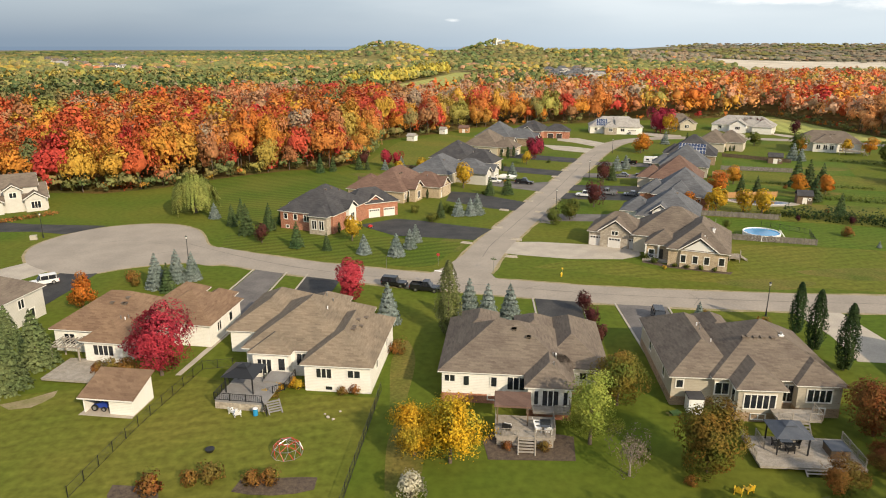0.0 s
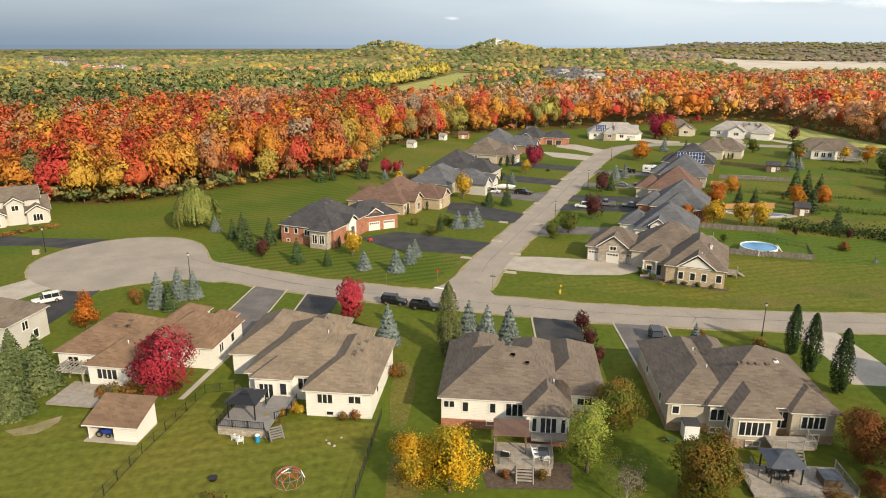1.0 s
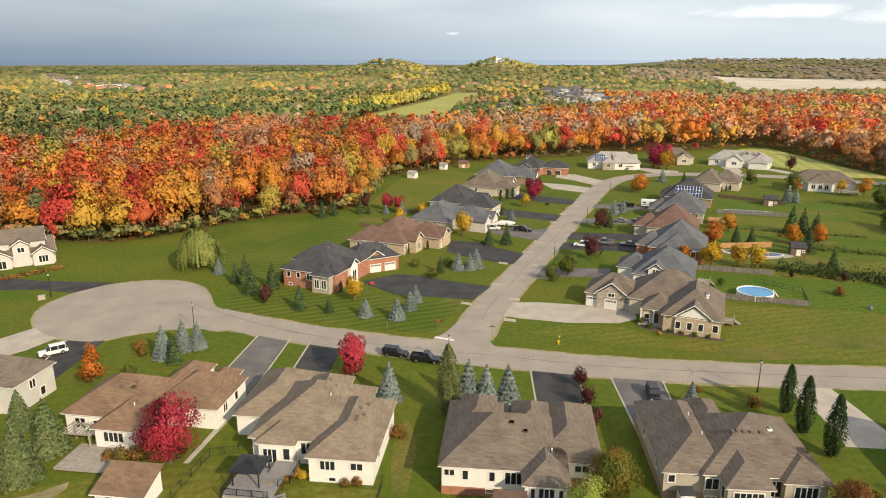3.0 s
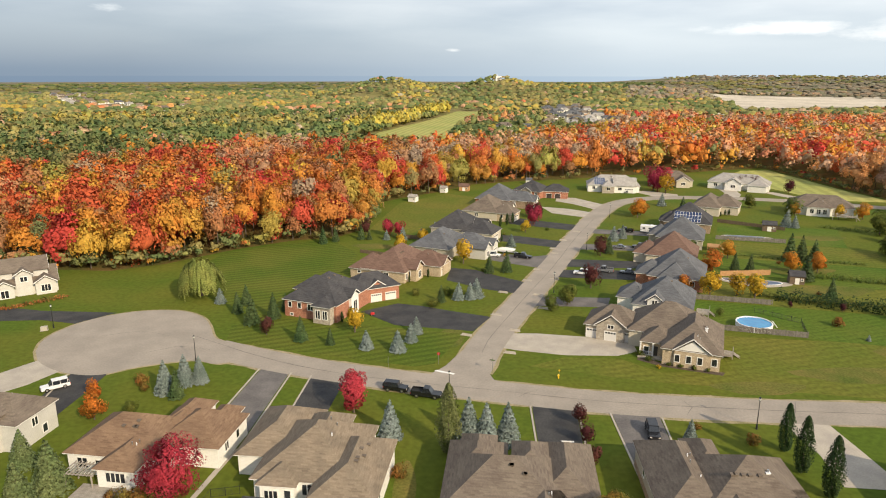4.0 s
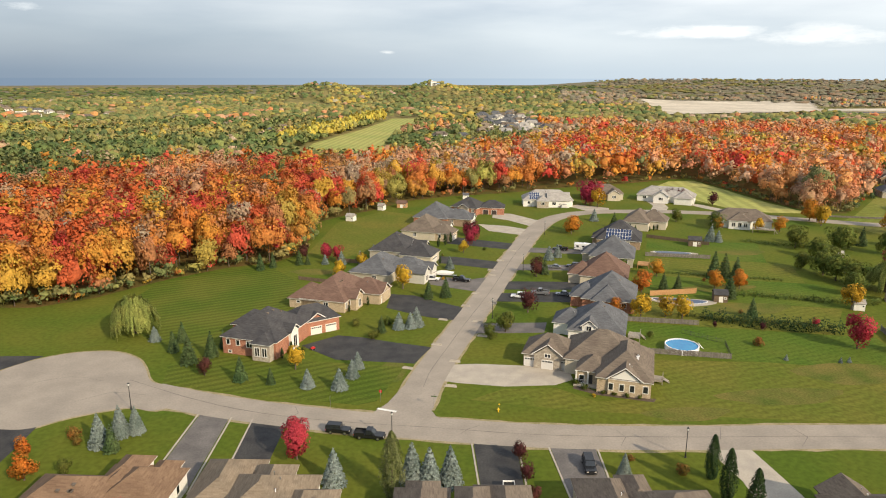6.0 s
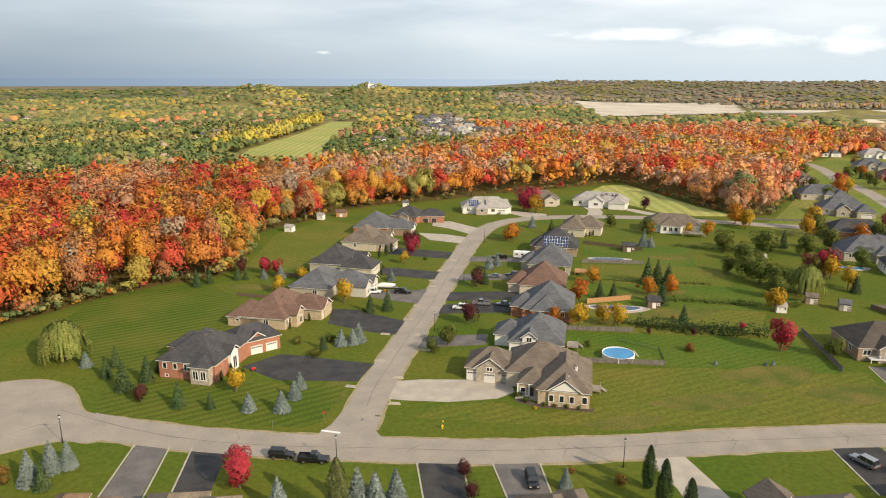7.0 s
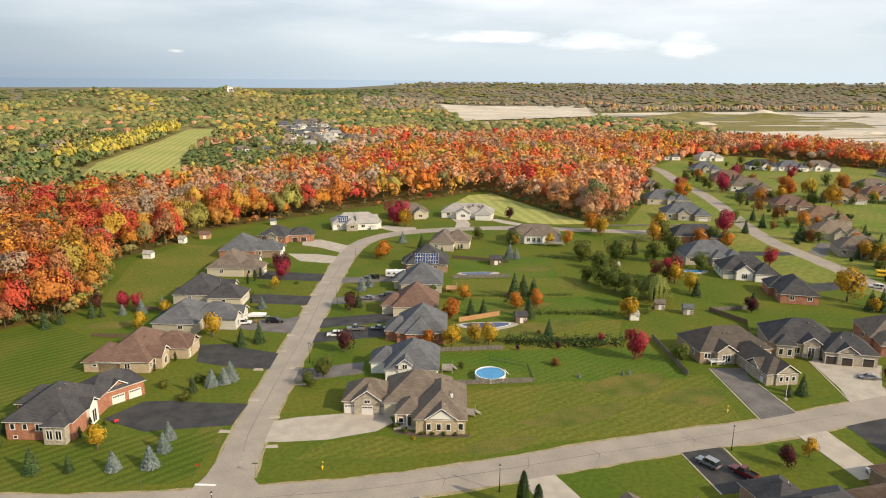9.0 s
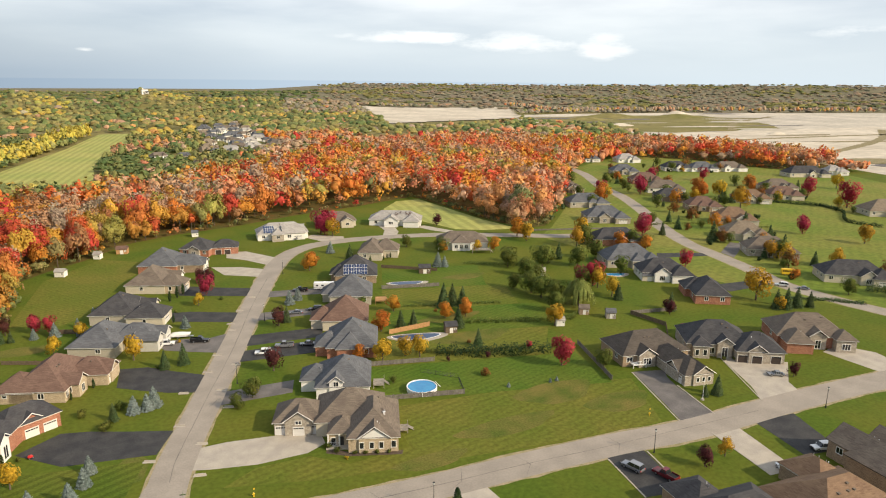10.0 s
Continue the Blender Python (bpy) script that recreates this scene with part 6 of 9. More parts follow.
plant(broadleaf("shrub", 1.5, 0.95, 0.08, 672, 0.16, LEAF["rust"], "rusty autumn shrub in a garden bed", 23, "shrub"), [(-24, 62.4, 1.4), (-26, 61.8, 1.1), (-29.5, 60.2, 1.5), (-19.6, 61.8, 1.1), (-17.8, 62, 1.2), (-45.6, 86.4, 1.5), (-43.6, 86.8, 1.5), (-47.6, 86.6, 1.2), (7.4, 68.4, 0.7), (11.6, 68.2, 0.8), (-11.4, 81, 0.9), (-13, 80.8, 0.8), (-6.6, 93.2, 1.5), (-59.6, 124.6, 1.5), (-58, 122, 1.0), (104, 182, 0.8), (96, 158, 1.6), (26, 62, 0.8), (44, 108, 0.8), (51.6, 103, 1.3), (-21.6, 80, 0.7), (12.8, 98, 0.7), (108, 214, 0.8)], "rust shrubs")
plant(broadleaf("shrub", 1.6, 1.0, 0.05, 672, 0.16, LEAF["gold"], "yellow leafy hedge shrub below a wall", 24, "shrub"), [(-20, 82.6, 1.0), (-21.4, 81.6, 0.9), (-22.6, 80, 0.8), (-30, 61, 0.9), (45, 133.2, 0.5), (-19, 82.2, 0.9), (20, 222.6, 0.7)] , "yellow hedge shrubs")
plant(broadleaf("shrub", 1.3, 0.9, 0.05, 640, 0.16, LEAF["green"], "rounded green shrub against a house", 25, "shrub"), [(47.4, 134.4, 0.7), (49.6, 133.5, 0.7), (52, 132.5, 0.8), (54.6, 131.5, 0.75), (44, 137, 1.0), (42.6, 139.4, 1.1), (-20.5, 164.4, 0.8), (-8, 181, 1.6), (-3, 171, 1.9), (1, 181, 1.9), (12, 204, 1.0), (-50.8, 91, 1.2), (22.4, 66.6, 1.0), (8, 250, 0.8), (40, 262, 1.0), (22.4, 254, 0.9), (171, 134, 0.9), (168, 135.4, 1.0), (-118, 166, 0.9), (-115, 169, 1.0), (-108, 175, 1.0), (-111, 172, 0.8), (160, 145, 1.0)], "rounded shrubs")


# tall unseen trees, added behind the camera to throw shade over the near lawns
plant(broadleaf("deciduous_tree", 12, 5.0, 2.0, 2200, 0.6, LEAF["green"], "tall leafy tree added out of view to shade the back yards", 26), [(-9, 42, 0.95), (30, 40, 1.0), (41, 43, 1.0), (54, 42, 1.15), (62, 49, 1.3), (70, 55, 1.35), (20, 37, 0.9), (78, 60, 1.2)], "tall trees behind the back yards")


def east_yards():
    """Scattered garden trees between the houses along the far street."""
    rng = random.Random(12)
    kinds = [("deciduous_tree", "green", "leafy tree in a far garden"), ("maple_tree", "orange", "orange tree in a far garden"), ("maple_tree", "gold", "yellow tree in a far garden"), ("maple_tree", "rust", "russet tree in a far garden")]
    area = [(190, 160), (235, 165), (262, 240), (330, 350), (385, 440), (470, 540), (560, 480), (520, 330), (400, 190), (300, 120)]
    rows = [[] for _ in range(6)]
    homes = [(f[1] + f[4] / 2, f[2] + f[5] / 2) for f in far]
    for hx, hy in homes:
        for k in range(9):
            a, d = rng.uniform(0, 6.2832), rng.uniform(13, 26)
            x, y = hx + math.cos(a) * d, hy + math.sin(a) * d
            if not inside(area, np.array([x]), np.array([y]))[0] or min(math.hypot(x - p, y - q) for p, q in smooth_line(STREET, 6)) < 9:
                continue
            if min(math.hypot(x - p, y - q) for p, q in homes) < 13 or min(math.hypot(x - p, y - q) for p, q in ((212, 184), (206, 138))) < 20:
                continue
            n = rng.choice((0, 0, 0, 1, 2, 3, 3, 4, 4, 5, 5))
            rows[n].append((x, y, rng.uniform(0.7, 1.5)))
    for k, (nm, leaf, lab) in enumerate(kinds):
        plant(broadleaf(nm, 6.6, 2.9, 0.7, 900, 0.46, LEAF[leaf], lab, 60 + k), rows[k], "trees of the far gardens")
    plant(conifer("spruce_tree", 6.5, 1.9, 700, 0.5, LEAF["spruce"], "dark spruce in a far garden", 66), rows[4], "spruces of the far gardens")
    plant(broadleaf("shrub", 2.2, 1.5, 0.1, 350, 0.4, LEAF["deep"], "dark shrub in a far garden", 67, "shrub"), rows[5], "shrubs of the far gardens")


def hedge(pts, h, w, mat, label, seed, n_per=26):
    rng = np.random.default_rng(seed)
    line = smooth_line(pts, 1.0)
    n = int(len(line) * n_per)
    k = rng.integers(0, len(line), n)
    bumpy = 0.7 + 0.45 * np.sin(line[k][:, 0] * 1.3 + line[k][:, 1] * 0.9) ** 2
    a = rng.uniform(0, np.pi, n)
    p = np.stack([line[k][:, 0] + np.cos(a) * w * 0.5 + rng.normal(size=n) * 0.3, line[k][:, 1] + np.cos(a) * w * 0.3 + rng.normal(size=n) * 0.4, np.abs(np.sin(a)) * h * bumpy * rng.uniform(0.5, 1.05, n) + 0.1], 1)
    nr = np.stack([np.cos(a), -0.4 + 0 * a, np.sin(a) + 0.3], 1) + rng.normal(size=(n, 3)) * 0.4
    V, Q = leaf_quads(p, nr, 0.5, rng)
    tagged(part_mesh("hedge", leafy_mesh("hedge", V, Q, nr + np.array([0, 0, 0.3])), mat), label, "hedge", kind="stuff")


hedge([(91, 178), (100, 172), (112, 167.6), (123, 164)], 3.7, 2.4, LEAF["deep"], "row of dark green cedars between lawns", 31, 40)
hedge([(86, 182), (96, 176.5), (108, 173.5), (120, 170)], 1.5, 1.6, LEAF["green"], "loose overgrown hedge between lawns", 32)
hedge([(108, 200), (118, 196.5), (130, 192), (146, 186), (152, 188)], 2.0, 1.8, LEAF["green"], "loose scrub hedge between lawns", 33)
hedge([(100, 224), (115, 219), (135, 213)], 0.8, 1.2, LEAF["green"], "low unmown strip between lawns", 34, 14)
hedge([(150, 268), (160, 262), (172, 256)], 1.4, 2, LEAF["green"], "low scrub between lawns", 35, 14)
hedge([(400, 345), (426, 325), (449, 297)], 2.4, 2.2, LEAF["deep"], "dark cedar row across the far lawns", 41, 40)
hedge([(449, 297), (440, 275), (413, 254), (415, 234)], 2.2, 2.2, LEAF["deep"], "dark cedar hedge beside a far garden", 42, 40)
hedge([(356, 460), (367, 474), (376, 486)], 3.0, 2.6, LEAF["spruce"], "dark spruces behind a bungalow", 43, 40)
hedge([(300, 395), (288, 376), (276, 360)], 2.4, 2.2, LEAF["spruce"], "row of cedars by the wood's edge", 44, 30)
hedge([(286, 300), (320, 290), (352, 262)], 1.0, 1.6, LEAF["green"], "low hedge behind the houses", 36, 14)
hedge([(-116, 166), (-110, 171), (-104, 178)], 0.9, 1.4, LEAF["rust"], "low autumn shrubs before the white house", 37, 20)
hedge([(280, 160), (300, 150), (330, 140)], 3.2, 3, LEAF["spruce"], "dark cedar windbreak beside the street", 38, 40)
hedge([(240, 168), (252, 160), (262, 150)], 1.2, 1.8, LEAF["spruce"], "low cedar row beside the street", 39, 30)

# ---- woods ----
RED = np.array([(0.56, 0.13, 0.045), (0.6, 0.2, 0.045), (0.62, 0.27, 0.05), (0.54, 0.07, 0.055), (0.58, 0.1, 0.06), (0.56, 0.12, 0.05), (0.6, 0.35, 0.06), (0.46, 0.2, 0.09), (0.58, 0.22, 0.06), (0.6, 0.24, 0.05), (0.42, 0.22, 0.1)])
GOLD = np.array([(0.57, 0.31, 0.06), (0.48, 0.35, 0.08), (0.6, 0.25, 0.05), (0.34, 0.3, 0.08), (0.54, 0.28, 0.06)])
PINK = np.array([(0.58, 0.27, 0.14), (0.5, 0.29, 0.17), (0.6, 0.22, 0.1), (0.62, 0.31, 0.12), (0.48, 0.3, 0.19)])
OLIVE = np.array([(0.25, 0.235, 0.09), (0.2, 0.21, 0.085), (0.33, 0.28, 0.1), (0.18, 0.2, 0.08), (0.31, 0.25, 0.1), (0.28, 0.25, 0.09)])
GREEN = np.array([(0.14, 0.18, 0.065), (0.18, 0.205, 0.075), (0.11, 0.15, 0.06), (0.22, 0.225, 0.08)])
YELLOW = np.array([(0.5, 0.4, 0.08), (0.44, 0.37, 0.08), (0.54, 0.42, 0.08)])
GREY_TWIG = np.array([(0.47, 0.33, 0.22), (0.43, 0.31, 0.22), (0.52, 0.3, 0.17), (0.44, 0.33, 0.24)])
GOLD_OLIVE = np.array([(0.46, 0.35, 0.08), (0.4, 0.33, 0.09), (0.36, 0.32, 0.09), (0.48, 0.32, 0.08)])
# leafless grey-brown, with distance haze put in as a paler tone
HAZED_TWIG = np.array([(0.28, 0.24, 0.175), (0.32, 0.26, 0.18), (0.25, 0.235, 0.16), (0.36, 0.26, 0.17)])


def edge_distance(poly, x, y):
    d = np.full(len(x), 1e9)
    for i in range(len(poly)):
        a, b = np.array(poly[i]), np.array(poly[(i + 1) % len(poly)])
        ab = b - a
        t = np.clip(((x - a[0]) * ab[0] + (y - a[1]) * ab[1]) / (ab @ ab), 0, 1)
        d = np.minimum(d, np.hypot(x - a[0] - t * ab[0], y - a[1] - t * ab[1]))
    return d


east_yards()


def pick(rng, pal):
    return pal[rng.integers(0, len(pal))]


def crown_shape(rng, leaves_n, size, lobes, rings):
    """One crown in unit size: leaf clumps over rounded lobes, round a lumpy body. Quads, their soft outward normals and a lobe number each."""
    d = rng.normal(size=(lobes, 3))
    d[:, 2] = np.abs(d[:, 2]) * 0.9 - 0.45
    d /= np.linalg.norm(d, axis=1, keepdims=True)
    cent, rad = d * rng.uniform(0.34, 0.8, (lobes, 1)), rng.uniform(0.24, 0.44, lobes)
    cent[:, :2] *= 1.0 - 0.3 * np.clip(cent[:, 2:], 0, 1)
    Q, N, K = [], [], []
    if leaves_n:
        k = rng.integers(0, lobes, leaves_n)
        v = rng.normal(size=(leaves_n, 3)) + d[k] * 1.1 + np.array([0, 0, 0.3])
        v /= np.linalg.norm(v, axis=1, keepdims=True)
        p = cent[k] + v * rad[k][:, None] * (1.0 + rng.normal(size=(leaves_n, 1)) * 0.2)
        soft = v * 0.7 + p * 0.45 + np.array([0, 0, 0.3])
        soft /= np.linalg.norm(soft, axis=1, keepdims=True)
        g = soft + rng.normal(size=(leaves_n, 3)) * 0.4
        soft = soft + rng.normal(size=(leaves_n, 3)) * 0.08
        V, _ = leaf_quads(p, g, size, rng)
        V = V.reshape(-1, 4, 3)
        turned = np.einsum("ij,ij->i", np.cross(V[:, 2] - V[:, 0], V[:, 3] - V[:, 1]), soft) < 0
        V[turned] = V[turned][:, ::-1]
        Q.append(V), N.append(np.repeat(soft[:, None], 4, axis=1)), K.append(k)
    n_a, n_t = rings
    t = np.linspace(-1.25, 1.5, n_t + 1)
    a = np.arange(n_a) * 2 * np.pi / n_a
    u = np.stack([np.cos(t)[:, None] * np.cos(a), np.cos(t)[:, None] * np.sin(a), np.repeat(np.sin(t)[:, None], n_a, 1)], 2)
    reach = np.max(np.einsum("ijk,lk->ijl", u, cent) + rad * 0.55, axis=2) * rng.uniform(0.82, 1.0, u.shape[:2])
    body = u * np.clip(reach * (0.6 if leaves_n > 40 else 1.0), 0.24, 1.0)[..., None]
    for i in range(n_t):
        for k in range(n_a):
            k2 = (k + 1) % n_a
            Q.append(body[[i, i, i + 1, i + 1], [k, k2, k2, k]][None])
            N.append(u[[i, i, i + 1, i + 1], [k, k2, k2, k]][None] + np.array([0, 0, 0.35 if leaves_n > 40 else 0.7]))
            K.append(np.array([int(np.argmax(cent @ u[i, k]))]))
    return np.concatenate(Q), np.concatenate(N), np.concatenate(K)


def wood(name, rows, mat, label, seed, leaves_n, size, lobes=9, rings=(8, 5), shapes=9, mixed=0.5):
    """Joins many crowns into one mesh; rows of x, y, z, height, spread, colour, base. Leaf clumps carry the soft normals of their crown."""
    rng = np.random.default_rng(seed)
    kinds = [crown_shape(rng, leaves_n, size, lobes, rings) for _ in range(shapes)]
    VV, NN, CC = [], [], []
    for x, y, z, h, s, col, base in rows:
        Q, N, K = kinds[rng.integers(0, shapes)]
        w = rng.uniform(0, 6.2832)
        turn = np.array([[math.cos(w), math.sin(w), 0], [-math.sin(w), math.cos(w), 0], [0, 0, 1]])
        sc = np.array([s, s * rng.uniform(0.88, 1.12), (h - base) / 2 * 1.04])
        VV.append((Q @ turn) * sc + np.array([x, y, z + (h + base) / 2]))
        nn = (N @ turn) / sc
        NN.append(nn / np.linalg.norm(nn, axis=2, keepdims=True))
        col = np.array(col)
        other = col * np.array([rng.uniform(0.85, 1.1), rng.uniform(0.75, 1.45), 1.0])
        m = (rng.uniform(0, mixed, lobes) ** 1.5)[K][:, None]
        c = (col * (1 - m) + other * m) * rng.uniform(0.88, 1.12, (len(K), 1))
        CC.append(np.repeat(c, 4, axis=0))
    V, C = np.concatenate(VV).reshape(-1, 3), np.concatenate(CC)
    me = fast_mesh(name, V, np.arange(len(V)).reshape(-1, 4), np.clip(C, 0, 0.8))
    me.attributes.new("custom_normal", "FLOAT_VECTOR", "POINT").data.foreach_set("vector", np.concatenate(NN).astype(np.float32).ravel())
    return tagged(part_mesh(name, me, mat), label, "woods", kind="stuff")


def poles(name, rows, mat, label):
    """Trunks of the woods, joined."""
    VV, QQ, k = [], [], 0
    ang = np.arange(5) * 2 * np.pi / 5
    for x, y, z, h, r in rows:
        lo = np.stack([x + np.cos(ang) * r, y + np.sin(ang) * r, np.full(5, z - 0.2)], 1)
        hi = np.stack([x + np.cos(ang) * r * 0.5, y + np.sin(ang) * r * 0.5, np.full(5, z + h)], 1)
        VV += [lo, hi]
        QQ += [(k + i, k + (i + 1) % 5, k + 5 + (i + 1) % 5, k + 5 + i) for i in range(5)]
        k += 10
    return tagged(part_mesh(name, fast_mesh(name, np.vstack(VV), np.array(QQ)), mat), label, "trunks", kind="stuff")


TOWN = [(45, 738), (136, 736), (200, 770), (215, 950), (240, 1245), (146, 1160), (122, 854), (81, 760)]
LONE_HOUSES = [(-221, 869), (-204, 930), (-134, 851), (-120, 868), (-450, 1194), (-300, 1060), (-60, 1010), (330, 1120), (410, 1050), (126, 1722)]
TOWN_WEST = [(-880, 1650), (-560, 1300), (-430, 1090), (-620, 1180), (-830, 1450), (-1150, 2000), (-830, 1790)]


GREEN_LINE = [(-420, 200), (-235, 270), (-199, 325), (-170, 410), (-129, 470), (-36, 530)]
SPRUCE_BELT = [(-6, 600), (14, 760), (52, 830), (74, 770), (96, 680), (60, 600)]


def build_woods():
    rng = np.random.default_rng(5)
    # the autumn maple wood behind the houses
    xs, ys = np.meshgrid(np.arange(-420, 720, 7.9), np.arange(195, 770, 7.9))
    xs, ys = xs.ravel() + rng.uniform(-3.2, 3.2, xs.size), ys.ravel() + rng.uniform(-3.2, 3.2, xs.size)
    keep = inside(FOREST, xs, ys) & (np.abs(np.arctan2(xs, ys) - 0.22) < 0.92)
    xs, ys = xs[keep], ys[keep]
    ed = edge_distance(FOREST, xs, ys)
    line_x, line_y = [p[0] for p in GREEN_LINE], [p[1] for p in GREEN_LINE]
    near, front, trunks, back = [], [], [], []
    for x, y, e in zip(xs, ys, ed):
        d = math.hypot(x, y)
        patch_n = noise.noise((x * 0.014, y * 0.014, 3.0))
        blob = noise.noise((x * 0.03, y * 0.03, 8.0))
        if x < -36 and y > np.interp(x, line_x, line_y) + 16 * blob:
            pal = GREEN if patch_n > -0.2 else OLIVE
        elif x > 175:
            pal = RED if patch_n > 0.12 else (PINK if patch_n > -0.25 else GOLD)
        elif y > 340 and -10 < x < 215 and e < 15:
            pal = GOLD if blob > -0.1 else RED
        elif y > 330 and -30 < x < 140 and 15 <= e < 60:
            pal = GREY_TWIG if blob > 0.08 else (PINK if blob > -0.2 else RED)
        elif e < 12 and blob > 0.0:
            pal = GOLD
        elif patch_n > 0.3:
            pal = PINK
        else:
            pal = RED
        if rng.uniform() < 0.16:
            pal = (OLIVE, GOLD, RED, GREY_TWIG)[rng.integers(0, 4)]
        col = pick(rng, pal)
        h = rng.uniform(13, 22) if e > 8 else rng.uniform(9, 18)
        s = h * rng.uniform(0.24, 0.4) + 0.6
        # the east wood's hazy brightness is put into its leaf colour
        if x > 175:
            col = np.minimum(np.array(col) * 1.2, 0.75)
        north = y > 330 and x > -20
        # sun on the north front, put in as brighter leaves
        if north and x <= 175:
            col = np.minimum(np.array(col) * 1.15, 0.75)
        if d < 430 and e < 26:
            front.append((x, y, 0, h, s, col, (rng.uniform(0.6, 3.0) if north else rng.uniform(0.3, 2.0)) if e < 9 else 2.0))
            trunks.append((x, y, 0, h * 0.6, 0.2))
        elif d < 430:
            near.append((x, y, 0, h, s, col, h * 0.28))
        else:
            back.append((x, y, 0, h, s, col, h * 0.25))
    # undergrowth along the wood's edge
    under = []
    for (x1, y1), (x2, y2) in zip(FOREST[2:36], FOREST[3:37]):
        ln = math.hypot(x2 - x1, y2 - y1)
        for k in range(int(ln / 2.3)):
            t = (k + rng.uniform(0, 1)) * 2.3 / ln
            h = rng.uniform(2.0, 8.0) if x1 < -30 else rng.uniform(1.6, 5.5)
            pal = (GOLD, OLIVE, GREEN, OLIVE, RED)[rng.integers(0, 5)]
            if y1 > 320 and x1 < 200 and rng.uniform() < 0.6:
                continue
            under.append((x1 + (x2 - x1) * t + rng.uniform(-2, 2), y1 + (y2 - y1) * t + rng.uniform(-1, 3), 0, h, h * rng.uniform(0.4, 0.6), pick(rng, pal), 0.1))
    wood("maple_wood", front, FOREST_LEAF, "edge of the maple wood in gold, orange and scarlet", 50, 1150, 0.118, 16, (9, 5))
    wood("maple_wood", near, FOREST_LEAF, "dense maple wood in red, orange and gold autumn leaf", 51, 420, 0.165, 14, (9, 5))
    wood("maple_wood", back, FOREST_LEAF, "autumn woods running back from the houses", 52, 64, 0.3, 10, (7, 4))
    wood("undergrowth", under, FOREST_LEAF, "yellowing shrubs along the wood's edge", 55, 90, 0.26, 6, (7, 4))
    poles("tree_trunks", trunks, BARK, "grey-brown trunks along the wood's edge")
    # the patchwork of woods out to the hills
    mid, far_rows = [], []
    field = [(-80, 560), (-75, 700), (-26, 905), (12, 1110), (64, 1110), (44, 903), (8, 740), (4, 560)]
    rows_e = [(150, 0), (760, 100), (690, 380), (636, 408), (604, 445), (592, 486), (596, 526), (560, 570), (450, 558), (358, 465), (273, 362), (219, 320), (150, 330)]
    for r0, r1, step in ((400, 1000, 9.8), (1000, 2050, 19.0)):
        xs, ys = np.meshgrid(np.arange(-1300, 1850, step), np.arange(150, 2050, step))
        x, y = xs.ravel() + rng.uniform(-0.45, 0.45, xs.size) * step, ys.ravel() + rng.uniform(-0.45, 0.45, xs.size) * step
        a, r = np.arctan2(x, y), np.hypot(x, y)
        bad = (r < r0) | (r > r1) | (a < -0.68) | (a > 1.12)
        x, y, a, r = x[~bad], y[~bad], a[~bad], r[~bad]
        n = len(x)
        bad = inside(FOREST, x, y) | inside(field, x, y) | inside(QUARRY, x, y) | inside(SAND_CLEARING, x, y) | inside(rows_e, x, y)
        bad |= (y < 500) & (x > -60) & (x < 235)
        bad |= inside(TOWN, x, y) & (rng.uniform(size=n) < 0.88)
        bad |= inside(TOWN_WEST, x, y) & (rng.uniform(size=n) < 0.9)
        for hx, hy in LONE_HOUSES:
            bad |= (np.abs(x - hx) < 13) & (y < hy + 6) & (y > hy - 60)
        clear = np.array([noise.noise((p * 0.004, q * 0.006, 1.0)) for p, q in zip(x, y)])
        bad |= (clear > 0.45) & (r > 760)
        z = rise(x, y)
        belt, town = inside(SPRUCE_BELT, x, y), inside(TOWN, x, y)
        for k in np.nonzero(~bad)[0]:
            pn = noise.noise((x[k] * 0.008, y[k] * 0.008, 5.0)) + 0.35 * noise.noise((x[k] * 0.03, y[k] * 0.03, 2.0))
            az = a[k]
            if belt[k]:
                pal = GREEN
            elif az < -0.02 and r[k] < 720:
                pal = GREEN if pn > -0.3 else OLIVE
            elif az < 0.02 and r[k] < 1000:
                pal = GREEN if pn > 0.1 else (OLIVE if pn > -0.3 else GOLD_OLIVE)
            elif az > 0.22 and r[k] < 1000:
                pal = PINK if pn > 0.1 else (RED if pn > -0.25 else GREY_TWIG)
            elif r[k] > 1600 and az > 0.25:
                pal = HAZED_TWIG
            elif pn > 0.38:
                pal = GOLD_OLIVE
            elif pn < -0.36 and r[k] < 1350:
                pal = PINK
            elif pn < -0.12:
                pal = GREEN
            else:
                pal = OLIVE
            if rng.uniform() < 0.12:
                pal = (OLIVE, GREEN, GREEN, OLIVE, PINK, GOLD_OLIVE, GOLD_OLIVE, GREY_TWIG)[rng.integers(0, 8)]
            h = rng.uniform(9, 16) if not (belt[k] or town[k]) else rng.uniform(5, 9)
            s = rng.uniform(5.0, 7.4) if r0 < 900 else rng.uniform(8.0, 13.0)
            # far crowns get lightened palette colours in place of haze
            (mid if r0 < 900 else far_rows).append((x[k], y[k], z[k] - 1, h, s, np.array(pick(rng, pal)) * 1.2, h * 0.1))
    # the yellow row along the hay field
    for t in np.linspace(0, 1, 46):
        for off in (6, 16, 27):
            y = 700 + 400 * t
            x = np.interp(y, (700, 905, 1110), (-75, -26, 12)) - off
            h = rng.uniform(12, 19)
            mid.append((x + rng.uniform(-3, 3), y + rng.uniform(-4, 4), -0.5, h, rng.uniform(4.2, 6), np.array(pick(rng, YELLOW)) * 1.15, 1.0))
    # the bright edge of the woods behind the workings
    edge = [(560, 1800), (760, 1830), (1160, 1800), (1080, 1420), (1421, 1392), (1700, 1300), (2010, 1190)]
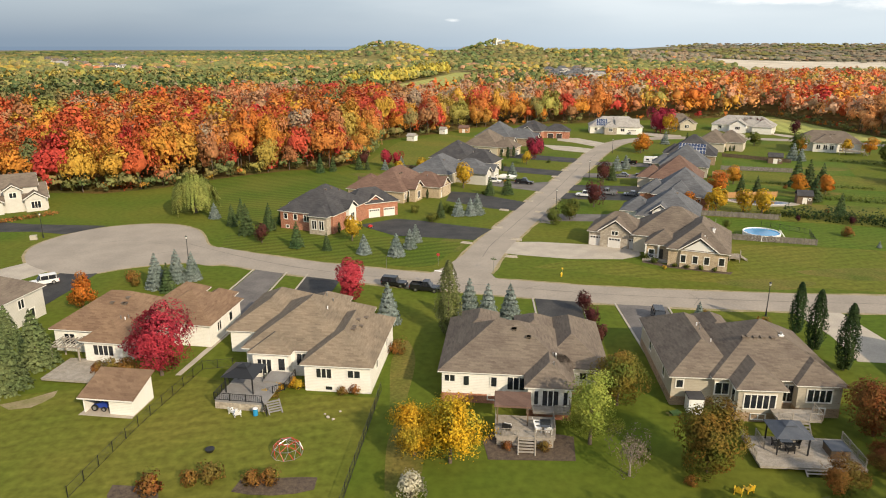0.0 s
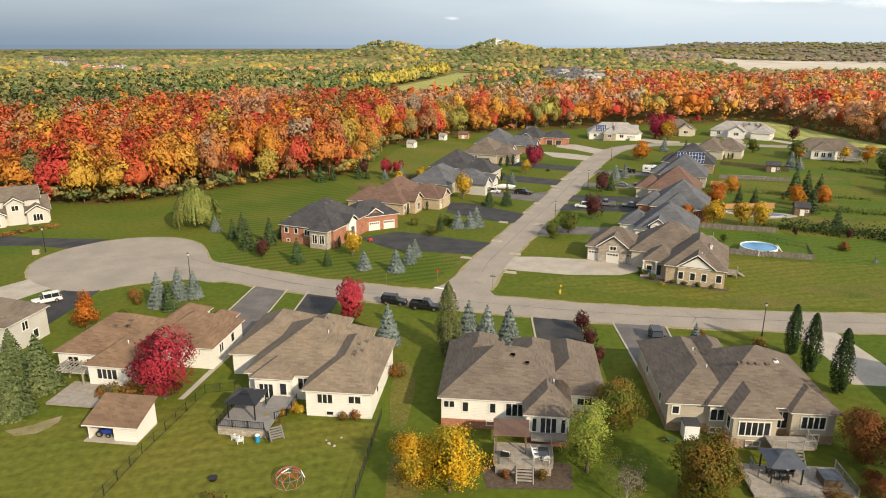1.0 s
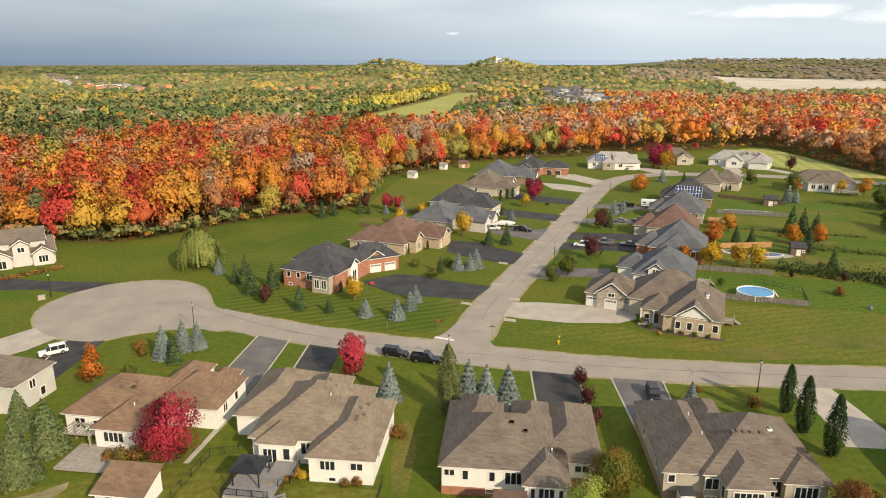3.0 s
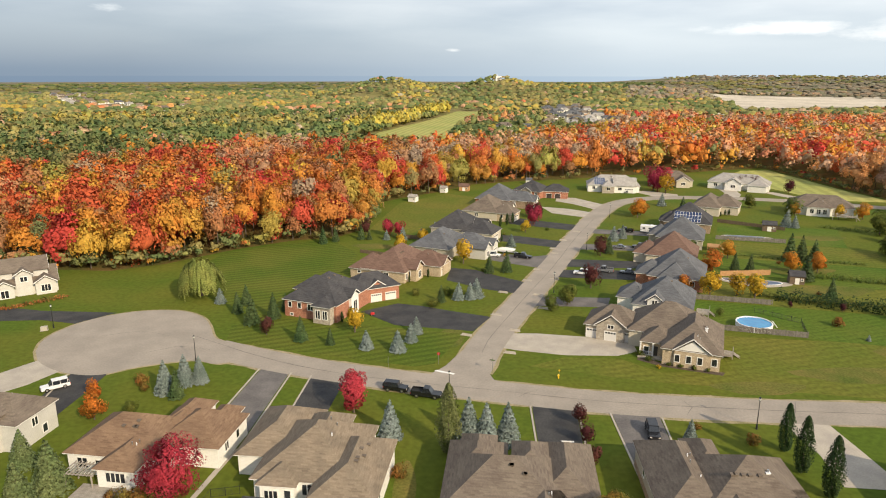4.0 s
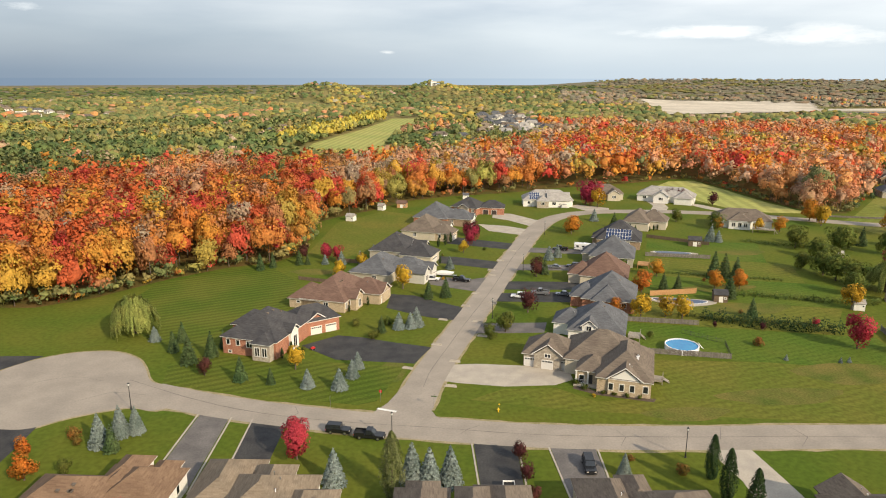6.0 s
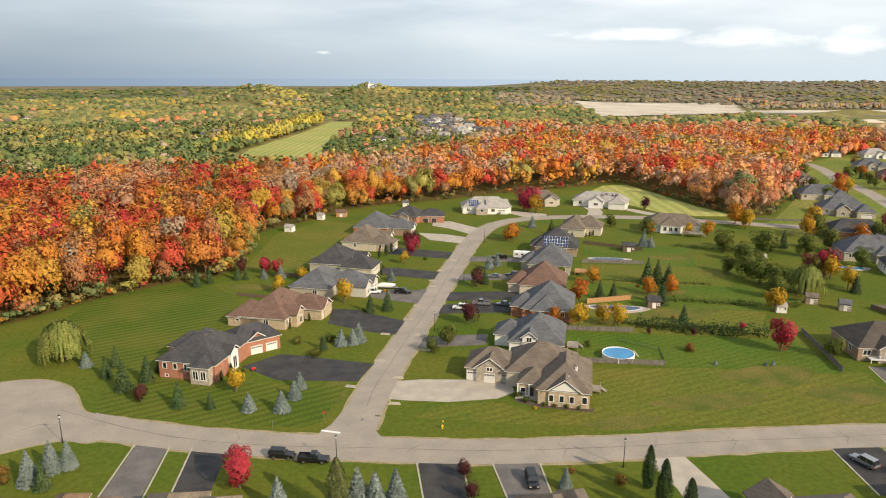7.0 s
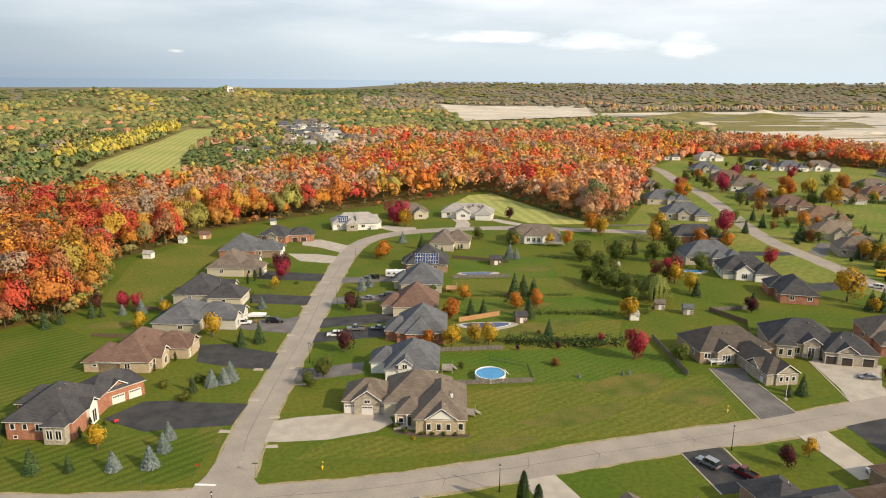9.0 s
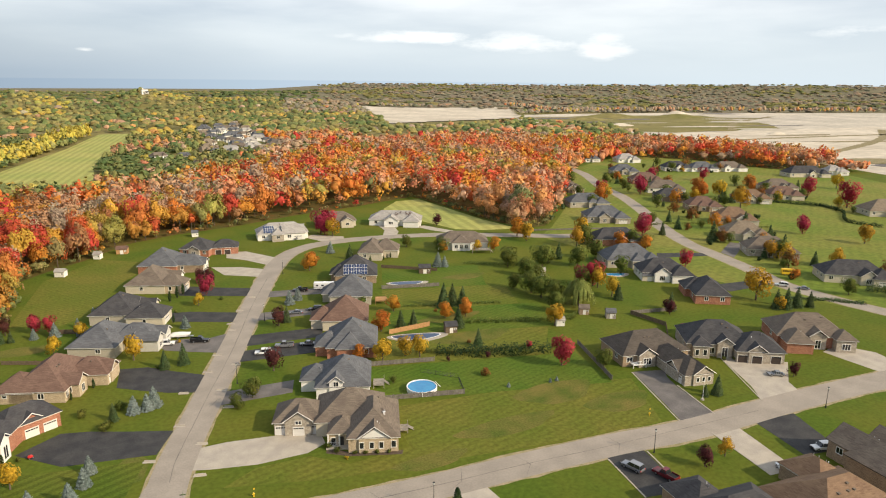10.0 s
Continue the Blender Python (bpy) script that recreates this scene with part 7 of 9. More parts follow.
    for (x1, y1), (x2, y2) in zip(edge[2:], edge[3:]):
        for t in np.linspace(0, 1, int(math.hypot(x2 - x1, y2 - y1) / 5)):
            h = rng.uniform(13, 21)
            pal = (GOLD_OLIVE, PINK, GREY_TWIG, HAZED_TWIG, GREY_TWIG)[rng.integers(0, 5)]
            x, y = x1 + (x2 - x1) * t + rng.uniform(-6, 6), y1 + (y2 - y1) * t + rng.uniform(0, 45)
            # palette lightened here as well, a little less than in the patchwork
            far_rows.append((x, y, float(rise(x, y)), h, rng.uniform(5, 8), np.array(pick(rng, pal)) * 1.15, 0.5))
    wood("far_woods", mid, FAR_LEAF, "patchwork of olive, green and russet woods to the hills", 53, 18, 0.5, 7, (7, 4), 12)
    wood("far_woods", far_rows, FAR_LEAF, "far autumn woods below the hills", 56, 0, 0.5, 6, (7, 3), 14)
    # the last woods before the water
    rows = []
    n = 6500
    a = rng.uniform(-0.72, 1.15, n)
    r = np.sqrt(rng.uniform(1950 ** 2, 4930 ** 2, n))
    shore = np.where(a < 0.3, 3900, 4930)
    x, y = np.sin(a) * r, np.cos(a) * r
    z = rise(x, y)
    for k in np.nonzero((r < shore) & ~inside(QUARRY, x, y))[0]:
        pn = noise.noise((x[k] * 0.0022, y[k] * 0.0022, 9.0))
        pal = (HAZED_TWIG if pn < 0.12 else OLIVE) if a[k] > 0.3 else (OLIVE if pn > 0 else GREEN)
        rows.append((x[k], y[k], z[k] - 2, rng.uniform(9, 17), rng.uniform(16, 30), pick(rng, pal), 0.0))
    wood("far_woods", rows, FAR_LEAF, "woods along the horizon, the grey-brown ones paled for haze", 54, 0, 0.5, 6, (6, 3))


build_woods()


def far_house(rng, x, y, z):
    """A plain far-off house: walls, a pitched roof with a cross gable, and windows."""
    w, d, h = rng.uniform(12, 19), rng.uniform(9, 12), rng.uniform(3, 5.2)
    t = thing("house", pose(x, y, z, 0, 0, rng.uniform(-40, 40)), rng.choice(("pale far-off house among the autumn trees", "white far-off house with a grey roof")), "house", "houses of the far town")
    wall, roof = rng.choice((SIDING_W, SIDING_C, SIDING_G, SIDING_W)), rng.choice((SH_GREY, SH_TAUPE, SH_PALE, SH_TAN))
    part("wall", boxes((0, w, 0, d, -1, h)), wall, t)
    bm = bmesh.new()
    vs = [bm.verts.new(c) for c in ((-0.5, -0.5, h), (w + 0.5, -0.5, h), (w + 0.5, d + 0.5, h), (-0.5, d + 0.5, h), (2.4, d / 2, h + d * 0.34), (w - 2.4, d / 2, h + d * 0.34))]
    for q in ((0, 1, 5, 4), (2, 3, 4, 5), (1, 2, 5), (3, 0, 4), (3, 2, 1, 0)):
        bm.faces.new([vs[k] for k in q])
    part("roof", bm, roof, t)
    g = w * rng.uniform(0.2, 0.55)
    bm = bmesh.new()
    vs = [bm.verts.new(c) for c in ((g, -2, h), (g + 5, -2, h), (g + 2.5, -2, h + 2.4), (g, d / 2, h), (g + 5, d / 2, h), (g + 2.5, d / 2, h + 2.4))]
    for q in ((0, 2, 5, 3), (1, 4, 5, 2), (0, 1, 2)):
        bm.faces.new([vs[k] for k in q])
    part("gable", bm, roof, t)
    part("front_wing", boxes((g + 0.3, g + 4.7, -1.8, 0.1, -1, h)), wall, t)
    part("window", boxes((g + 1.4, g + 3.6, -1.86, -1.78, h - 2.2, h - 0.7)), GLASS, t)
    part("window", boxes((w * 0.75, w * 0.9, -0.06, 0.02, h - 2.2, h - 0.7)), GLASS, t)


def far_town(poly, count, seed, z_of):
    """Houses of a far-off town, apart from one another."""
    rng = random.Random(seed)
    xs, ys = [p[0] for p in poly], [p[1] for p in poly]
    made = []
    while len(made) < count:
        x, y = rng.uniform(min(xs), max(xs)), rng.uniform(min(ys), max(ys))
        if not inside(poly, np.array([x]), np.array([y]))[0] or any(math.hypot(x - a, y - b) < 19 for a, b in made):
            continue
        made.append((x, y))
        far_house(rng, x, y, float(z_of(x, y)))


far_town(TOWN, 62, 3, rise)
far_town(TOWN_WEST, 48, 4, rise)
lone_rng = random.Random(9)
for x, y in LONE_HOUSES:
    far_house(lone_rng, x - 6, y - 5, float(rise(x, y)))
strip("road", [(112, 705), (128, 745), (150, 800), (170, 880), (196, 980)], 9, 0.06, CONCRETE, "pale street winding into the far town")
t_ = thing("house", pose(120, 1716, float(rise(124, 1720)) + 6, 0, 0, 10), "white building standing on the far hilltop", "building")
part("wall", boxes((0, 14, 0, 8, -10, 3)), SIDING_W, t_), part("roof", boxes((-0.5, 14.5, -0.5, 8.5, 3, 3.6)), SH_PALE, t_), part("tower", boxes((2, 4.5, 2, 6, 3.6, 6)), SIDING_W, t_)

# ---- vehicles ----


def wheel_parts(parent, x, y, r=0.38, w=0.24):
    bm = rod(bmesh.new(), (x, y - w / 2, r), (x, y + w / 2, r), r, n=16)
    wh = part("tyre", bm, RUBBER, parent, "black tyre")
    part("rim", rod(bmesh.new(), (x, y - w / 2 - 0.012, r), (x, y + w / 2 + 0.012, r), r * 0.6, n=12), STEEL, wh, "alloy rim")


def shell(bm, outline, half, taper=0.0, bevel=0.06):
    """A vehicle shell: a side outline (x, z) drawn out across y, narrowed towards its top by taper."""
    zs = [z for _, z in outline]
    lo, hi = min(zs), max(zs)
    rows = []
    for s in (-1, 1):
        rows.append([bm.verts.new((x, s * (half - taper * (z - lo) / (hi - lo)), z)) for x, z in outline])
    n = len(outline)
    fs = [bm.faces.new(rows[0]), bm.faces.new(rows[1][::-1])]
    for k in range(n):
        fs.append(bm.faces.new((rows[0][k], rows[1][k], rows[1][(k + 1) % n], rows[0][(k + 1) % n])))
    bmesh.ops.recalc_face_normals(bm, faces=fs)
    if bevel:
        bmesh.ops.bevel(bm, geom=list({e for f in fs for e in f.edges}), offset=bevel, segments=2, affect="EDGES")
    return bm


def vehicle(kind, x, y, rot, paint, label):
    """A parked vehicle facing along its own +x."""
    L, W, H = {"suv": (5.1, 1.98, 1.85), "jeep": (4.7, 1.88, 1.86), "pickup": (5.85, 2.02, 1.95), "sedan": (4.7, 1.82, 1.45)}[kind]
    v = thing({"suv": "suv", "jeep": "jeep", "pickup": "pickup_truck", "sedan": "car"}[kind], pose(x, y, 0.05, 0, 0, rot), label, "car", "parked vehicles")
    a, hw, belt = L / 2, W / 2, H * 0.56
    hood = belt - (0.02 if kind == "jeep" else 0.1)
    part("body", shell(bmesh.new(), [(-a, 0.35), (a - 0.05, 0.35), (a, 0.6), (a - 0.05, hood - 0.08), (a * 0.42, hood), (a * 0.36, belt), (-a + 0.05, belt), (-a, 0.7)], hw), paint, v, smooth=False)
    if kind == "pickup":
        cab = [(a * 0.42, belt - 0.03), (a * 0.2, H - 0.05), (-a * 0.16, H), (-a * 0.26, belt - 0.03)]
        for y0 in (-hw + 0.02, hw - 0.1):
            part("bed_side", boxes((-a + 0.02, -a * 0.28, y0, y0 + 0.08, belt - 0.05, belt + 0.3)), paint, v)
        part("tailgate", boxes((-a + 0.0, -a + 0.08, -hw + 0.1, hw - 0.1, belt - 0.05, belt + 0.28)), paint, v)
        part("bed_floor", boxes((-a + 0.1, -a * 0.28, -hw + 0.11, hw - 0.11, belt - 0.04, belt + 0.012)), RUBBER, v, "black bed liner")
    elif kind == "sedan":
        cab = [(a * 0.42, belt - 0.03), (a * 0.1, H - 0.04), (-a * 0.4, H), (-a * 0.8, belt - 0.03)]
    elif kind == "jeep":
        cab = [(a * 0.3, belt - 0.03), (a * 0.22, H - 0.02), (-a * 0.94, H), (-a * 0.97, belt - 0.03)]
    else:
        cab = [(a * 0.44, belt - 0.03), (a * 0.2, H - 0.06), (-a * 0.85, H), (-a * 0.97, belt - 0.03)]
    part("cabin", shell(bmesh.new(), cab, hw - 0.08, 0.16, 0.05), GLASS, v, "dark tinted glass cabin")
    x_f, x_r = cab[1][0], cab[2][0]
    part("roof_panel", boxes((x_r - 0.03, x_f + 0.03, -hw + 0.2, hw - 0.2, H - 0.03, H + 0.035)), paint, v)
    for s in (-1, 1):
        bm = bmesh.new()
        for xp in (x_r + 0.06, (x_f + x_r) / 2, x_f - 0.02):
            rod(bm, (xp, s * (hw - 0.075), belt), (xp, s * (hw - 0.21), H), 0.045, n=5)
        part("pillar", bm, paint, v)
        part("mirror", boxes((a * 0.3, a * 0.3 + 0.14, s * (hw + 0.12) - 0.1, s * (hw + 0.12) + 0.1, belt, belt + 0.18)), paint, v)
        part("headlight", boxes((a - 0.1, a + 0.012, s * (hw - 0.3) - 0.18, s * (hw - 0.3) + 0.18, hood - 0.32, hood - 0.14)), LAMP_LENS, v, "clear headlight")
        part("tail_light", boxes((-a - 0.012, -a + 0.1, s * (hw - 0.14) - 0.09, s * (hw - 0.14) + 0.09, belt - 0.4, belt - 0.08)), RED_PAINT, v, "red tail light")
        for xw in (a * 0.62, -a * 0.6):
            wheel_parts(v, xw, s * (hw - 0.1))
    part("grille", boxes((a - 0.04, a + 0.015, -hw * 0.5, hw * 0.5, 0.55, hood - 0.16)), BLACK_METAL, v, "black grille")
    part("bumper", boxes((a - 0.1, a + 0.1, -hw + 0.06, hw - 0.06, 0.36, 0.56)), BLACK_METAL, v)
    part("bumper", boxes((-a - 0.1, -a + 0.1, -hw + 0.06, hw - 0.06, 0.38, 0.58)), BLACK_METAL, v)
    if kind == "jeep":
        part("spare_wheel", rod(bmesh.new(), (-a - 0.28, 0, 0.95), (-a - 0.02, 0, 0.95), 0.4, n=16), RUBBER, v, "black spare wheel on the tailgate")
    return v


vehicle("jeep", -9.2, 122.4, -14, BLACK_PAINT, "black four-door off-roader parked on the road's edge")
vehicle("pickup", -3.2, 119.9, -13, BLACK_PAINT, "black crew-cab pickup parked on the road's edge")
vehicle("suv", -75.6, 122.6, 218, WHITE_PAINT, "large white SUV parked on a black driveway")
vehicle("suv", 35.8, 106.2, -97, BLACK_PAINT, "black SUV parked on a grey driveway")
vehicle("pickup", 20.2, 98.6, -95, WHITE_PAINT, "white pickup parked before the garage")
vehicle("suv", 16.2, 222.4, -14, WHITE_PAINT, "white SUV parked before a beige bungalow")
vehicle("pickup", 26, 220.6, -20, BLACK_PAINT, "black pickup parked on the grey driveway")
vehicle("suv", 42, 201.6, 160, WHITE_PAINT, "white SUV on a black driveway")
vehicle("pickup", 49.4, 204.6, 160, SILVER_PAINT, "silver pickup on a black driveway")
vehicle("sedan", 56.4, 203, 160, SILVER_PAINT, "grey-blue car on a black driveway")
vehicle("sedan", 61.3, 234, 160, SILVER_PAINT, "silver car on a grey driveway")
vehicle("suv", 68.6, 234.4, 160, BLACK_PAINT, "black SUV before a brown-roofed bungalow")
vehicle("pickup", 70, 259.4, 160, BLACK_PAINT, "black pickup beside a camper trailer")
vehicle("sedan", 94, 349, 20, SILVER_PAINT, "grey car before a white bungalow")
vehicle("sedan", 172.5, 120.6, 150, SILVER_PAINT, "silver car on a wide concrete driveway")
vehicle("suv", 100.2, 101.4, 105, SILVER_PAINT, "silver SUV on a black driveway")
vehicle("pickup", 104.4, 95.8, 100, MAROON_PAINT, "maroon pickup on a black driveway")
vehicle("suv", 129.5, 85.6, 60, WHITE_PAINT, "white SUV beside a brown bungalow")
vehicle("suv", 146, 88, 160, WHITE_PAINT, "white SUV on a black driveway")
vehicle("suv", 254, 180, 130, WHITE_PAINT, "white van parked at the street's edge")
vehicle("sedan", 258, 173, 130, SILVER_PAINT, "silver car parked at the street's edge")
vehicle("sedan", 285, 318, 30, WHITE_PAINT, "white car before a stone bungalow")
vehicle("suv", 290, 314, 30, WHITE_PAINT, "white SUV before a stone bungalow")


def camper(x, y, rot):
    v = thing("camper_trailer", pose(x, y, 0, 0, 0, rot), "white camper trailer parked beside a grey-roofed bungalow", "trailer", "parked vehicles")
    part("body", shell(bmesh.new(), [(-4.2, 0.6), (4.0, 0.6), (4.4, 1.3), (4.0, 3.0), (-4.2, 3.0)], 1.25, 0, 0.12), WHITE_PAINT, v)
    part("stripe", boxes((-4.1, 4.0, -1.265, -1.255, 1.2, 1.35)), BLACK_METAL, v, "dark stripe")
    for k in (-2.8, -0.6, 2.2):
        part("window", boxes((k - 0.5, k + 0.5, -1.28, -1.24, 1.7, 2.3)), GLASS, v, "dark camper window")
    part("door", boxes((0.4, 1.1, -1.275, -1.24, 0.75, 2.5)), TRIM, v)
    part("air_conditioner", boxes((-0.5, 0.5, -0.4, 0.4, 2.98, 3.25)), WHITE_PLASTIC, v)
    part("drawbar", boxes((4.2, 5.4, -0.08, 0.08, 0.5, 0.62)), BLACK_METAL, v)
    for s in (-1, 1):
        wheel_parts(v, -0.6, s * 1.1), wheel_parts(v, -1.5, s * 1.1)


camper(79.6, 258, -22)


def boat(x, y, rot):
    v = thing("boat", pose(x, y, 0, 0, 0, rot), "white motor boat on a trailer under a pale cover", "boat")
    part("hull", shell(bmesh.new(), [(-3, 0.7), (1.8, 0.7), (3.2, 1.5), (-3, 1.5)], 1.1, -0.15, 0.1), WHITE_PAINT, v)
    part("cover", shell(bmesh.new(), [(-2.9, 1.48), (3.0, 1.48), (0.6, 2.0), (-1.6, 2.05)], 1.15, 0.8, 0.05), LAMP_GLASS, v, "pale canvas cover")
    part("trailer_frame", boxes((-2.4, 4, -0.5, 0.5, 0.45, 0.6)), STEEL, v)
    for s in (-1, 1):
        wheel_parts(v, -0.8, s * 0.95, 0.32)


boat(21, 227, -16)


def bus(x, y, rot):
    v = thing("school_bus", pose(x, y, 0, 0, 0, rot), "yellow school bus parked in a driveway", "bus", "parked vehicles")
    part("body", shell(bmesh.new(), [(-3.4, 0.5), (2.4, 0.5), (2.4, 2.9), (-3.4, 2.9)], 1.15, 0.06, 0.12), YELLOW_PAINT, v)
    part("bonnet", shell(bmesh.new(), [(2.3, 0.5), (3.6, 0.5), (3.6, 1.3), (2.3, 1.5)], 1.0, 0.1, 0.1), YELLOW_PAINT, v)
    for k in range(6):
        for s in (-1, 1):
            part("window", boxes((-3.1 + k * 0.9, -2.4 + k * 0.9, s * 1.115 - 0.03, s * 1.115 + 0.03, 1.75, 2.4)), GLASS, v)
    part("windscreen", boxes((2.36, 2.43, -0.9, 0.9, 1.6, 2.5)), GLASS, v)
    for s in (-1, 1):
        wheel_parts(v, 2.7, s * 0.95, 0.45), wheel_parts(v, -2.0, s * 0.95, 0.45)


bus(272, 190, -35)

# ---- street furniture ----


def street_lamp():
    t = thing("street_lamp", Matrix(), "black lantern street lamp on a tapered post", "street lamp", "street lamps")
    bm = rod(bmesh.new(), (0, 0, -0.1), (0, 0, 0.9), 0.16, 0.13, 10)
    rod(bm, (0, 0, 0.88), (0, 0, 5.4), 0.085, 0.055, 10)
    part("post", bm, BLACK_METAL, t)
    part("base_collar", rod(bmesh.new(), (0, 0, 0), (0, 0, 0.12), 0.24, 0.2, 10), BLACK_METAL, t)
    part("collar", rod(bmesh.new(), (0, 0, 5.3), (0, 0, 5.42), 0.14, 0.1, 10), BLACK_METAL, t)
    part("lantern", rod(bmesh.new(), (0, 0, 5.42), (0, 0, 5.85), 0.13, 0.22, 8), LAMP_GLASS, t, "frosted lantern glass")
    bm = rod(bmesh.new(), (0, 0, 5.85), (0, 0, 6.05), 0.27, 0.08, 8)
    rod(bm, (0, 0, 6.05), (0, 0, 6.2), 0.03, 0.015, 6)
    part("cap", bm, BLACK_METAL, t)
    return t


lamp = street_lamp()
spots = [(1.1, 118.4), (-52.8, 135.5), (-94.1, 155), (54.4, 108.2), (109.4, 104.4), (166.5, 101), (30.7, 183.9), (49.3, 231.4), (70.2, 287.3)]
lamp.matrix_world = pose(*spots[0], 0)
for s_ in spots[1:]:
    copy_thing(lamp, pose(*s_, 0))


def sign(x, y, rot, kind):
    label = {"street": "green street-name sign on a steel post", "stop": "stop sign seen edge-on at the junction", "marker": "slim utility marker post on the verge"}[kind]
    t = thing("road_sign", pose(x, y, 0, 0, 0, rot), label, "sign")
    part("post", rod(bmesh.new(), (0, 0, -0.1), (0, 0, 2.6), 0.04, n=6), STEEL, t)
    if kind == "street":
        part("blade", boxes((-0.6, 0.6, -0.015, 0.015, 2.6, 2.8)), LEAF["spruce"], t)
        part("blade", boxes((-0.015, 0.015, -0.6, 0.6, 2.82, 3.02)), LEAF["spruce"], t)
    elif kind == "stop":
        bm = rod(bmesh.new(), (-0.02, 0, 2.35), (0.02, 0, 2.35), 0.36, n=8)
        part("plate", bm, RED_PAINT, t)


sign(10, 130.9, -15, "street"), sign(-1.1, 134.9, 70, "stop"), sign(-11.6, 133, -15, "marker"), sign(7.4, 179.6, 0, "marker")


def hydrant(x, y):
    t = thing("fire_hydrant", pose(x, y, 0), "yellow fire hydrant with a marker plate on the verge", "hydrant")
    bm = rod(bmesh.new(), (0, 0, -0.1), (0, 0, 0.75), 0.16, 0.15, 10)
    rod(bm, (0, 0, 0.75), (0, 0, 0.92), 0.19, 0.05, 10)
    part("barrel", bm, YELLOW_PAINT, t)
    for s in (-1, 1):
        part("nozzle", rod(bmesh.new(), (0.1 * s, 0, 0.55), (0.28 * s, 0, 0.55), 0.08, n=8), YELLOW_PAINT, t)
    part("marker_rod", rod(bmesh.new(), (0.15, 0.1, 0), (0.15, 0.1, 1.7), 0.02, n=5), STEEL, t)
    part("marker_plate", boxes((0.0, 0.3, 0.085, 0.115, 1.5, 1.8)), YELLOW_PAINT, t)


hydrant(23.2, 128.2), hydrant(121.5, 118.6)
for x, y in ((-95.5, 153.5), (-97, 133)):
    t_ = thing("utility_box", pose(x, y, 0, 0, 0, 20), "pale green utility cabinet on a lawn", "utility box")
    part("cabinet", boxes((-0.7, 0.7, -0.5, 0.5, 0.1, 0.9)), SIDING_T, t_)
    part("lid", boxes((-0.74, 0.74, -0.54, 0.54, 0.9, 0.98)), SIDING_T, t_)
    part("plinth", boxes((-0.8, 0.8, -0.6, 0.6, -0.05, 0.1)), CONCRETE, t_)
t_ = thing("flagpole", pose(140.7, 118.8, 0), "white flagpole on a round stone base", "flagpole")
part("pole", rod(bmesh.new(), (0, 0, 0), (0, 0, 6), 0.07, 0.04, 8), WHITE_PLASTIC, t_)
part("base", rod(bmesh.new(), (0, 0, -0.05), (0, 0, 0.35), 0.5, 0.45, 10), CONCRETE, t_)

# ---- fences ----


def post_mesh(h, w, mat):
    me = bpy.data.meshes.new("post")
    bm = boxes((-w / 2, w / 2, -w / 2, w / 2, -0.1, h), (-w * 0.7, w * 0.7, -w * 0.7, w * 0.7, h, h + 0.05))
    bm.to_mesh(me)
    bm.free()
    me.materials.append(mat)
    return me


def fence(pts, h, style, label):
    f = thing("fence", pose(pts[0][0], pts[0][1], 0), label, "fence", kind="")
    o = Vector((pts[0][0], pts[0][1], 0))
    mat = {"board": FENCE_GREY, "brown": WOOD_BROWN, "cedar": WOOD_NEW, "chain": BLACK_METAL}[style]
    pm = post_mesh(h + 0.05, 0.06 if style == "chain" else 0.12, mat)
    for a, b in zip(pts, pts[1:]):
        a, b = Vector((*a, 0)) - o, Vector((*b, 0)) - o
        ln = (b - a).length
        ang = math.atan2(b.y - a.y, b.x - a.x)
        m = Matrix.Translation(a) @ Matrix.Rotation(ang, 4, "Z")
        n = max(1, round(ln / 2.5))
        for k in range(n + 1):
            ob = new("post", pm)
            ob.parent = f
            ob.matrix_basis = m @ Matrix.Translation((ln * k / n, 0, 0))
        step = ln / n
        if style == "chain":
            for z in (0.08, h):
                bm = rod(bmesh.new(), (0, 0, z), (ln, 0, z), 0.022, n=5)
                bmesh.ops.transform(bm, matrix=m, verts=bm.verts)
                part("rail", bm, mat, f)
            V, Q = [], []
            for k in range(int(ln / 0.3)):
                for s in (1, -1):
                    x0 = k * 0.3
                    x1 = x0 + s * h
                    if not 0 <= x1 <= ln:
                        continue
                    i = len(V)
                    V += [m @ Vector(c) for c in ((x0, -0.008, 0.08), (x0 + 0.014, 0.008, 0.08), (x1 + 0.014, 0.008, h), (x1, -0.008, h))]
                    Q.append((i, i + 1, i + 2, i + 3))
            tagged(part_mesh("wire_mesh", fast_mesh("wire_mesh", np.array([tuple(v) for v in V]), np.array(Q)), mat, f), kind="stuff")
        else:
            for z in (h * 0.25, h * 0.8):
                bm = box(bmesh.new(), 0, ln, 0.03, 0.09, z - 0.05, z + 0.05)
                bmesh.ops.transform(bm, matrix=m, verts=bm.verts)
                part("rail", bm, mat, f)
            bw = 0.42 if style == "brown" else 0.3
            cnt = int(ln / bw)
            me = bpy.data.meshes.new("board")
            bm = boxes((0.012, bw - 0.02, -0.025, 0.02, 0.06, h - 0.06))
            bm.to_mesh(me), bm.free()
            me.materials.append(mat)
            for k in range(cnt):
                ob = new("board", me)
                ob.parent = f
                ob.matrix_basis = m @ Matrix.Translation((k * bw, -0.03 if k % 2 else -0.05, 0.03 * ((k * 7) % 3 - 1)))
    return f


